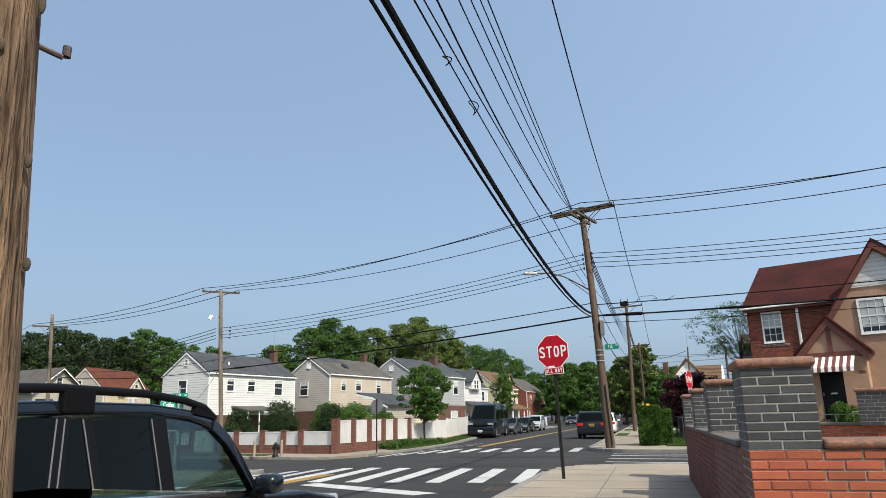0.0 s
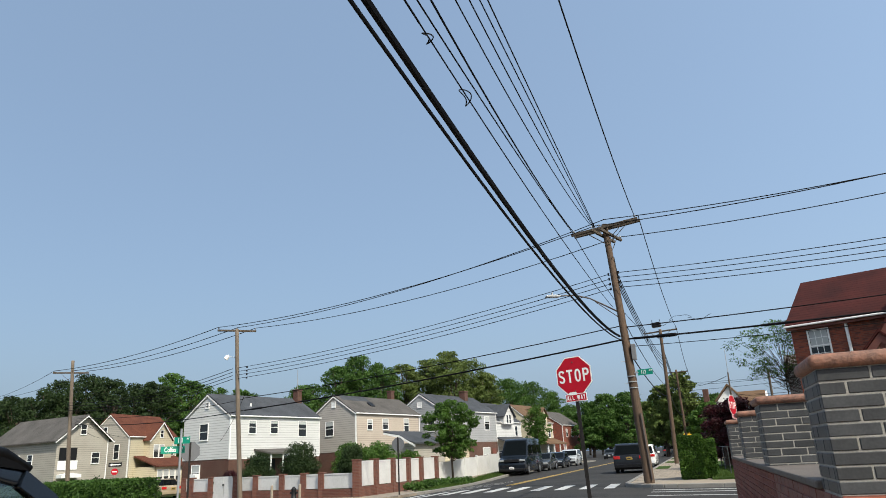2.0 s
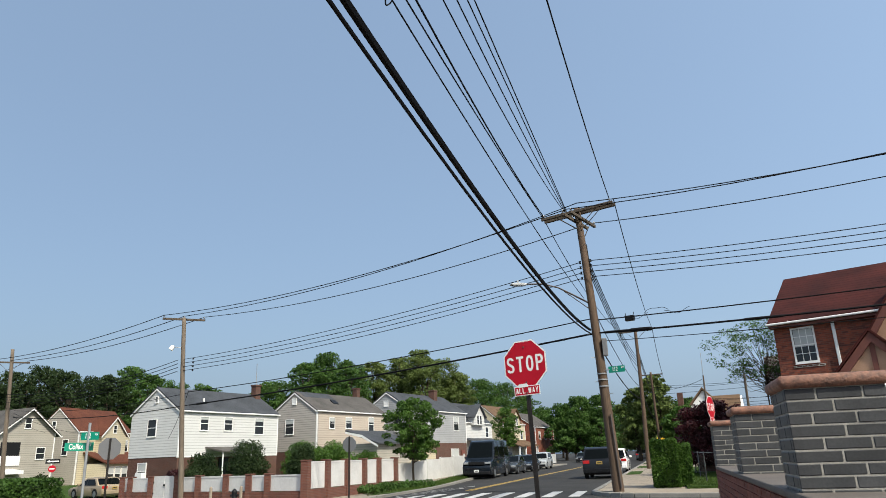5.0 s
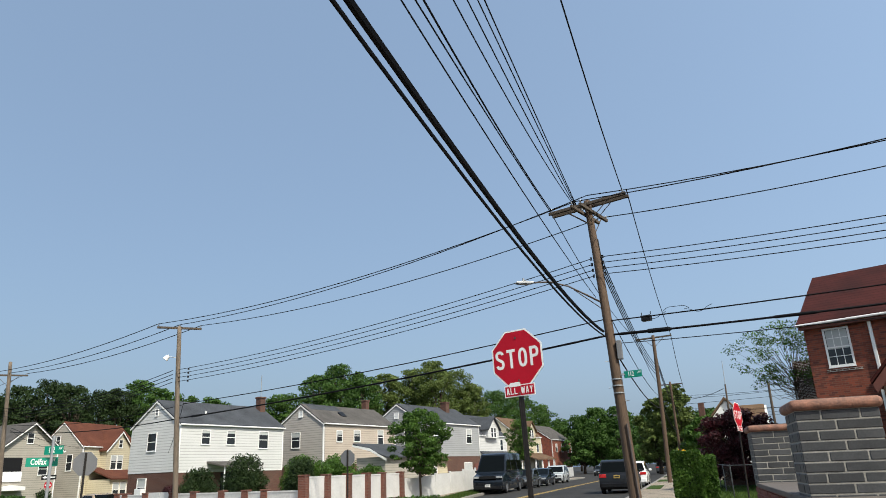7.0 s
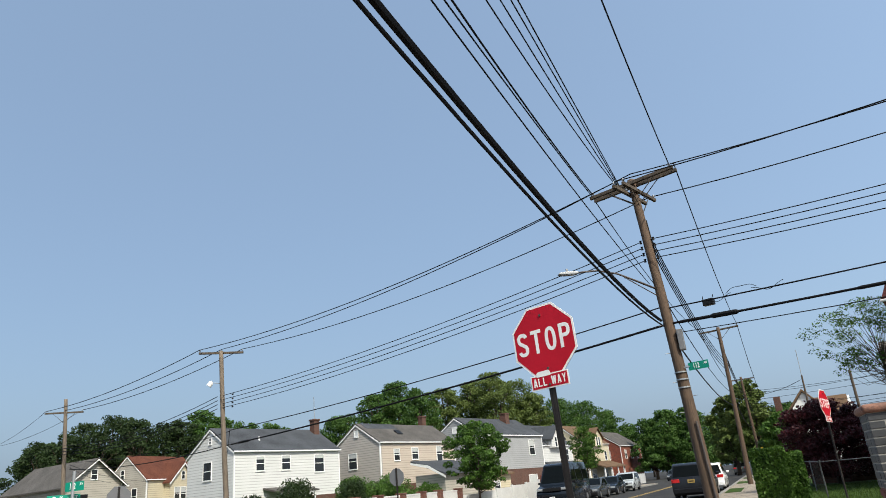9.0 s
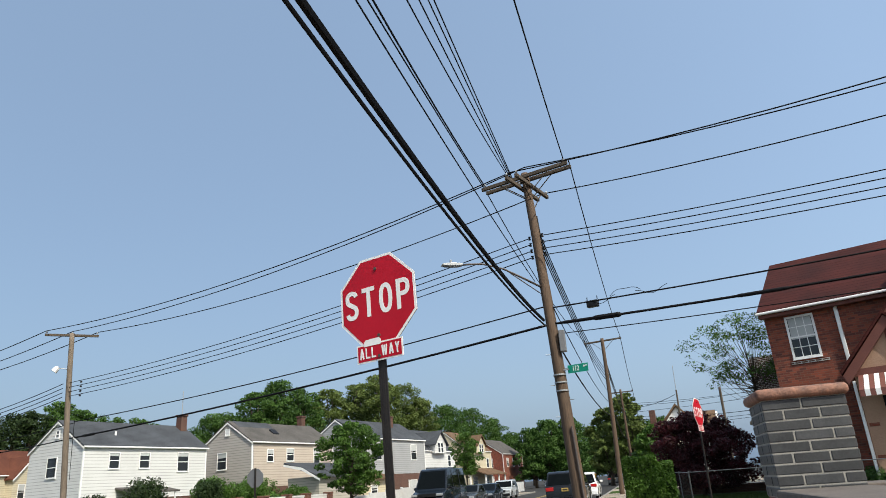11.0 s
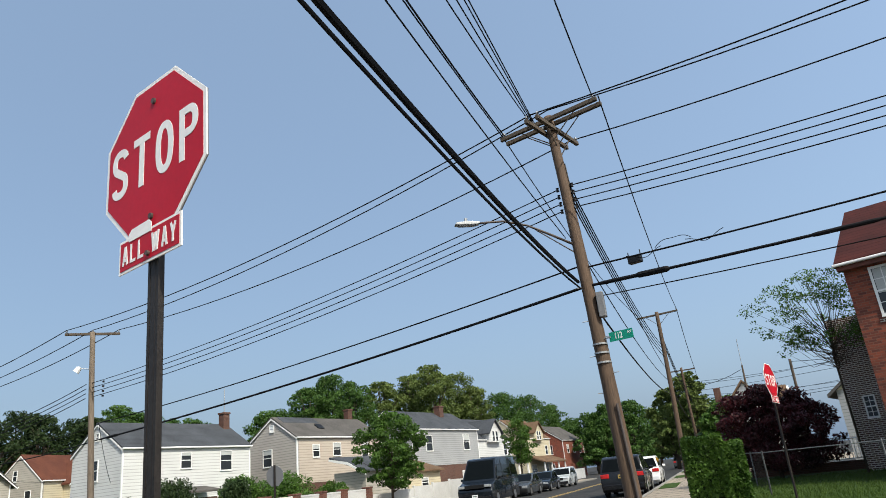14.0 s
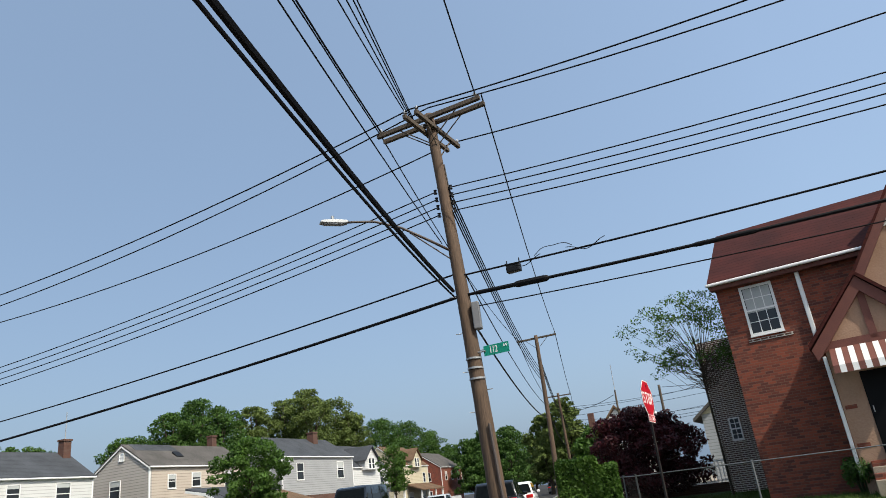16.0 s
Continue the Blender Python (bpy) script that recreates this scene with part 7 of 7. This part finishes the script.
def near_suv(label, m, paint_mat):
    """A hollow sport utility car along local x: open cabin with pillars, clear front glass, tinted rear glass, roof rails."""
    ob = thing("car", label, "car", m, "parked vehicles")
    W, belt = 0.96, 1.15

    def low(x, z):
        """The window line falls towards the bonnet; the roof stays level."""
        keep = min(1.0, max(0.0, (z - belt) / 0.42))
        return z - 0.055 * keep - 0.11 * min(2.0, max(0.0, x + 1.1)) * (1 - keep)

    def half(z):
        return W - max(0.0, z - belt) * 0.30 - max(0.0, 0.45 - z) * 0.12

    def shell(outline, inset=0.0, bevel=0.04):
        bm = bmesh.new()
        lo = [bm.verts.new((x, -half(z) + inset, low(x, z))) for x, z in outline]
        hi = [bm.verts.new((x, half(z) - inset, low(x, z))) for x, z in outline]
        n = len(outline)
        bm.faces.new(lo)
        bm.faces.new(hi[::-1])
        for i in range(n):
            bm.faces.new((lo[i], hi[i], hi[(i + 1) % n], lo[(i + 1) % n]))
        bmesh.ops.recalc_face_normals(bm, faces=bm.faces[:])
        bmesh.ops.bevel(bm, geom=bm.edges[:], offset=bevel, segments=3, affect="EDGES", profile=0.5, clamp_overlap=True)
        return bm

    def panel(outline, s, out, deep=0.03):
        bm = bmesh.new()
        a = [bm.verts.new((x, s * (half(z) + out), low(x, z))) for x, z in outline]
        b = [bm.verts.new((x, s * (half(z) + out - deep), low(x, z))) for x, z in outline]
        n = len(outline)
        bm.faces.new(a)
        bm.faces.new(b[::-1])
        for i in range(n):
            bm.faces.new((a[i], a[(i + 1) % n], b[(i + 1) % n], b[i]))
        bmesh.ops.recalc_face_normals(bm, faces=bm.faces[:])
        return bm

    part("body", shell([(-2.47, 0.5), (-2.45, 1.0), (-2.40, belt), (0.86, belt), (1.0, belt - 0.015), (1.7, belt - 0.06), (2.3, belt - 0.17), (2.45, belt - 0.34), (2.47, 0.5), (2.38, 0.24), (-2.36, 0.24)]), paint_mat, ob, smooth=True)
    arch = [(-2.40, 1.36), (-2.22, 1.565), (-1.9, 1.61), (-1.0, 1.645), (-0.2, 1.64), (0.18, 1.605), (0.44, 1.545)]
    under = [(0.40, 1.485), (0.16, 1.54), (-0.2, 1.57), (-1.0, 1.57), (-1.9, 1.54), (-2.16, 1.50), (-2.30, 1.36)]
    roof = part("roof", shell(arch + under, 0.0, 0.022), paint_mat, ob, smooth=True)
    front = [(0.44, 1.545), (0.60, 1.455), (0.74, 1.33), (0.86, 1.20), (0.98, 1.085)]
    inner = [(0.90, 1.085), (0.79, 1.19), (0.67, 1.305), (0.54, 1.41), (0.40, 1.485)]
    part("tail_wall", shell([(-2.44, belt - 0.05), (-2.40, 1.36), (-2.26, 1.50), (-2.18, 1.50), (-2.28, 1.3), (-2.32, belt - 0.05)], 0.01, 0.01), paint_mat, ob, smooth=True)
    for s in (-1, 1):
        part("front_pillar", panel(front + inner, s, 0.004, 0.06), paint_mat, ob)
        part("rear_pillar", panel([(-2.42, belt - 0.02), (-2.38, 1.36), (-2.2, 1.52), (-2.05, 1.54), (-2.2, belt - 0.02)], s, 0.003, 0.05), paint_mat, ob)
        # tinted glass behind the middle pillar, clear glass before it
        for x0, x1, t0, t1 in ((-2.15, -1.10, -2.02, -0.98), (-1.0, -0.80, -0.90, -0.80), (-0.72, -0.26, -0.74, -0.25)):
            part("side_glass", panel([(x0, belt), (t0, 1.535), (t1, 1.55), (x1, belt)], s, -0.008, 0.012), CARGLASS, ob, "dark tinted side glass")
        for x0, t0, w in ((-1.10, -0.98, 0.10), (-0.80, -0.80, 0.075), (-0.26, -0.25, 0.16)):
            part("pillar", panel([(x0, belt), (t0, 1.55), (t0 + w, 1.552), (x0 + w, belt)], s, -0.004, 0.04), CARBLACK, ob, "black window pillar")
        for x0, t0 in ((-1.10, -0.98), (-1.045, -0.925), (-0.80, -0.80), (-0.24, -0.235)):
            part("pillar_trim", panel([(x0, belt), (t0, 1.545), (t0 + 0.007, 1.545), (x0 + 0.007, belt)], s, 0.001, 0.006), SIGNBACK, ob, "thin bright pillar trim")
        part("front_side_glass", panel([(-0.10, belt), (-0.09, 1.55), (0.18, 1.53), (0.40, 1.485), (0.54, 1.41), (0.67, 1.305), (0.79, 1.19), (0.88, belt)], s, -0.02, 0.006), CLEARGLASS, ob, "clear side glass")
        part("belt_trim", panel([(-2.3, belt - 0.012), (-2.3, belt + 0.016), (0.88, belt + 0.012), (0.92, belt - 0.014)], s, 0.008, 0.02), CHROME, ob, "bright trim along the windows")
        mir = part("mirror", cube(0.74, s * (W + 0.03), belt - 0.22, 0.92, s * (W + 0.22), belt - 0.08, None, 0.045), paint_mat, ob, "dark side mirror", smooth=True)
        part("mirror_foot", cube(0.78, s * (W - 0.05), belt - 0.27, 0.88, s * (W + 0.06), belt - 0.20), CARBLACK, mir)
        y = s * (half(1.6) + 0.0)
        rail = [(-2.1, y, 1.52), (-1.95, y, 1.62), (-1.0, y, 1.655), (-0.3, y, 1.645), (0.10, y, 1.61), (0.32, y, 1.565), (0.47, y, 1.49)]
        part("roof_rail", bar(rail, [0.02, 0.026, 0.026, 0.026, 0.026, 0.028, 0.02], 8), CARBLACK, ob, "black roof rail", smooth=True)
        part("rail_foot", cube(-0.95, y - 0.025, 1.52, -0.72, y + 0.025, 1.655, None, 0.012), CARBLACK, ob)
        part("rail_foot", prism([(0.20, 1.52), (0.22, 1.58), (0.34, 1.55), (0.46, 1.48)], y - 0.02, y + 0.02, "y"), CARBLACK, ob)
        for hx in (-1.0, 0.05):
            part("door_handle", cube(hx - 0.12, s * (W + 0.004), belt - 0.24, hx + 0.12, s * (W + 0.045), belt - 0.19, None, 0.012), CARBLACK, ob)
        for hx in (-1.10, -0.14, 0.92):
            part("door_gap", cube(hx, s * (W - 0.02), 0.45, hx + 0.008, s * (W + 0.0015), belt - 0.18), CARBLACK, ob)
        part("headlight", cube(2.16, s * (W - 0.05), belt - 0.52, 2.455, s * (W - 0.45), belt - 0.38, None, 0.03), LAMP_LENS, ob, "clear headlight")
        part("tail_light", cube(-2.485, s * (W - 0.02), belt - 0.2, -2.32, s * (W - 0.32), belt - 0.02, None, 0.02), TAIL, ob, "red tail light")
        part("front_seat", cube(-0.62, s * 0.18, 0.6, -0.45, s * 0.66, 1.36, None, 0.05), CARBLACK, ob, "dark front seat")
        for x in (-1.50, 1.52):
            y0, y1, r = s * (W - 0.22), s * (W + 0.005), 0.37
            bm = bmesh.new()
            tube(bm, [(x, y0, r), (x, y0 + (y1 - y0) * 0.1, r), (x, y0 + (y1 - y0) * 0.9, r), (x, y1, r)], [r * 0.93, r, r, r * 0.92], 24)
            wheel = part("wheel", bm, RUBBER, ob, "black tyre")
            bm = bmesh.new()
            tube(bm, [(x, y1 - s * 0.03, r), (x, y1 + s * 0.006, r)], [r * 0.66, r * 0.64], 20)
            part("rim", bm, RIM, wheel, "alloy rim")
            part("arch", panel([(x + 0.43 * math.cos(a), r + 0.43 * math.sin(a)) for a in (math.pi * j / 8 for j in range(9))], s, 0.001), CARBLACK, ob, "dark wheel arch")
    for name, (xa, za), (xb, zb), mat in (("windscreen", (0.94, 0.96), (0.45, 1.47), CLEARGLASS), ("rear_window", (-2.41, 1.16), (-2.3, 1.46), CARGLASS)):
        bm = bmesh.new()
        k = 0.006 if xa > 0 else -0.012
        for o in (0.0, k):
            q = [bm.verts.new(c) for c in ((xa + o, -half(za) + 0.05, za), (xa + o, half(za) - 0.05, za), (xb + o, half(zb) - 0.06, zb), (xb + o, -half(zb) + 0.06, zb))]
            bm.faces.new(q)
        part(name, bm, mat, ob, "clear windscreen" if xa > 0 else "dark rear glass")
    part("dashboard", shell([(0.35, 0.8), (0.38, 1.06), (0.55, 1.115), (0.86, 1.105), (0.86, 0.8)], 0.12, 0.02), CARBLACK, ob, "black dashboard", smooth=True)
    part("grille", cube(2.36, -0.5, 0.52, 2.485, 0.5, 0.72, None, 0.01), CARBLACK, ob, "black grille")
    part("front_bumper", cube(2.35, -0.88, 0.28, 2.5, 0.88, 0.48, None, 0.03), CARBLACK, ob)
    part("rear_bumper", cube(-2.51, -0.9, 0.32, -2.36, 0.9, 0.56, None, 0.03), paint_mat, ob)
    return ob


near_suv("dark navy sport utility car with roof rails parked at the kerb", pose(-3.56, 3.8, RD, 0, 0, 90), NAVY)
car("black sport utility car parked at the kerb, seen from behind", pose(-3.42, 48.6, RD, 0, 0, 90), 4.8, 1.94, 1.76, BLACKP, "suv", rack=False)
car("white sport utility car parked at the kerb", pose(-3.35, 58.5, RD, 0, 0, 90), 4.6, 1.88, 1.68, WHITEP, "suv")
car("dark navy high-roofed van parked facing the crossing", pose(-12.2, 54.8, RD, 0, 0, -90), 6.2, 2.02, 2.55, NAVY, "van", plate=True)
car("dark green saloon parked behind the van", pose(-12.1, 62.4, RD, 0, 0, -90), 4.6, 1.8, 1.45, DGREY, "sedan")
car("dark blue saloon parked at the far kerb", pose(-12.1, 69.0, RD, 0, 0, -90), 4.6, 1.8, 1.46, NAVY, "sedan")
car("silver sport utility car parked at the far kerb", pose(-12.2, 77.5, RD, 0, 0, -90), 4.6, 1.86, 1.66, SILVER, "suv")
car("white sport utility car parked far along the kerb", pose(-13.4, 84.5, RD, 0, 0, -90), 4.6, 1.86, 1.66, WHITEP, "suv")
car("dark car parked far along the avenue", pose(-12.4, 118, RD, 0, 0, -90), 4.6, 1.8, 1.5, DGREY, "sedan")
car("white van far along the avenue", pose(-4.0, 140, RD, 0, 0, 90), 5.6, 2.0, 2.4, WHITEP, "van")
car("dark pickup-like car far along the avenue", pose(-3.4, 122, RD, 0, 0, 90), 4.8, 1.9, 1.7, DGREY, "suv")
car("tan saloon parked on a drive down the side street", pose(-38.4, 45.6, ground_z(-38.4, 45.6) + 0.15, 0, 0, 160), 4.8, 1.8, 1.42, TANP, "sedan")
car("pale car standing behind the low yard wall", pose(11.2, 30.6, -0.02, 0, 0, 160), 4.4, 1.8, 1.4, SILVER, "sedan")

# signs down the side street and along the avenue
ow = thing("one_way_sign", "black one-way arrow sign above a red sign on a post", "sign", pose(-40.6, 43.6, ground_z(-40, 43) + 0.13, 0, 0, 38))
part("post", bar([(0, 0, -0.2), (0, 0, 2.9)], 0.03, 8), STEEL, ow)
part("arrow_plate", cube(-0.45, -0.03, 2.55, 0.45, -0.02, 2.85), BLACKMETAL, ow, "black plate")
part("arrow", prism([(-0.38, 2.70), (-0.2, 2.79), (-0.2, 2.74), (0.38, 2.74), (0.38, 2.66), (-0.2, 2.66), (-0.2, 2.61)], -0.036, -0.031, "y"), SIGNWHITE, ow, "white arrow")
part("round_plate", prism([(0.24 * math.cos(a), 2.2 + 0.24 * math.sin(a)) for a in (math.pi * k / 10 for k in range(20))], -0.03, -0.02, "y"), SIGNRED, ow, "red disc")
part("bar", cube(-0.17, -0.036, 2.16, 0.17, -0.0305, 2.24), SIGNWHITE, ow, "white bar")
for x, y in ((-0.2, 98.0),):
    yd = thing("warning_sign", "yellow diamond warning sign on a post", "sign", pose(x, y, 0))
    part("post", bar([(0, 0, -0.2), (0, 0, 3.0)], 0.03, 8), STEEL, yd)
    part("diamond", prism([(0, 2.1), (0.55, 2.65), (0, 3.2), (-0.55, 2.65)], -0.03, -0.02, "y"), plain("sign_yellow", (0.75, 0.42, 0.02), 0.5), yd, "yellow diamond")

# loops of spare cable and the tangle beside the leaning pole
for t0, size in ((0.35, 0.24), (0.29, 0.13)):
    c, c2 = along(*LOOPW, t0, t0 + 0.004)
    pts = [c + Vector((0.05 * math.sin(a * 2), size * (math.cos(a) - 1), size * 0.55 * math.sin(a) - size * 0.2 * (1 - math.cos(a)))) for a in (2 * math.pi * k / 20 for k in range(21))]
    tagged(part("cable_loop", bar(pts, 0.010, 6), WIREMAT), "spare loop of black cable hanging on the wire", "cable", "cable loops")
tagged(part("cable_sleeve", bar([along(*LOOPW, t, t)[0] for t in (k / 40 for k in range(0, 12))], 0.016, 6), WIREMAT), "thicker lashed stretch of black cable", "cable", "cable loops")
for k in range(3):
    p0 = axis1(6.12) - SD * (1.2 + 0.75 * k) + Vector((0, 0, -0.02))
    pts = [p0 - SD * (0.9 * t) + Vector((0, 0, (0.16 if k % 2 else -0.13) * math.sin(t * math.pi) + 0.03 * math.sin(t * 9))) for t in (j / 16 for j in range(17))]
    tagged(part("cable_loop", bar(pts, 0.009, 5), WIREMAT), "slack black cable tangled along the line", "cable", "cable loops")

# ---------------------------------------------------------------- bricks of the near wall, piece by piece
n_rows = int((WALL_TOP - 0.05 - PAVE) / COURSE)
z_first = WALL_TOP - 0.05 - n_rows * COURSE
lay(wall_front, pose(WX, Y0, 0), 3.3, z_first, n_rows, REDBRICK)
lay(wall_back, pose(WX + 0.4, Y1 - 0.2, 0, 0, 0, -18) @ Matrix.Translation((0.1, 0, 0)), 4.6, z_first + 6 * COURSE, n_rows - 6, REDBRICK)
side_m = pose(WX, Y1, 0, 0, 0, -90)
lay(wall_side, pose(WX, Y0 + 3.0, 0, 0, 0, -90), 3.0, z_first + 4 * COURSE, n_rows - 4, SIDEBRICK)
# the rest of the long side as one joined course work
verts, faces = [], []
rnd = random.Random(8)


def add_brick(u0, u1, z0, z1):
    k = len(verts)
    d = 0.004 + rnd.uniform(-0.0015, 0.0015)
    for u, z, yy in ((u0, z0, 0.02), (u1, z0, 0.02), (u1, z1, 0.02), (u0, z1, 0.02), (u0 + 0.003, z0 + 0.003, -d), (u1 - 0.003, z0 + 0.003, -d), (u1 - 0.003, z1 - 0.003, -d), (u0 + 0.003, z1 - 0.003, -d)):
        v = side_m @ Vector((u, yy, z))
        verts.append(tuple(v))
    for f in ((4, 5, 6, 7), (0, 1, 5, 4), (1, 2, 6, 5), (2, 3, 7, 6), (3, 0, 4, 7)):
        faces.append(tuple(k + i for i in f))


LEN = Y1 - Y0
for row in range(n_rows):
    u = 0.0 if row % 2 == 0 else -BLEN / 2
    end = LEN - (3.0 if row >= 4 else 0.0) - JOINT
    while u < end - 0.03:
        a, b = max(0, u), min(u + BLEN - JOINT, end)
        if b - a > 0.03:
            add_brick(a, b, z_first + row * COURSE, z_first + (row + 1) * COURSE - JOINT)
        u += BLEN
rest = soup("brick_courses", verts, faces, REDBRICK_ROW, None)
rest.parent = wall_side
rest.matrix_parent_inverse = wall_side.matrix_world.inverted()
tagged(rest, "joined red brick courses of the wall", kind="stuff")
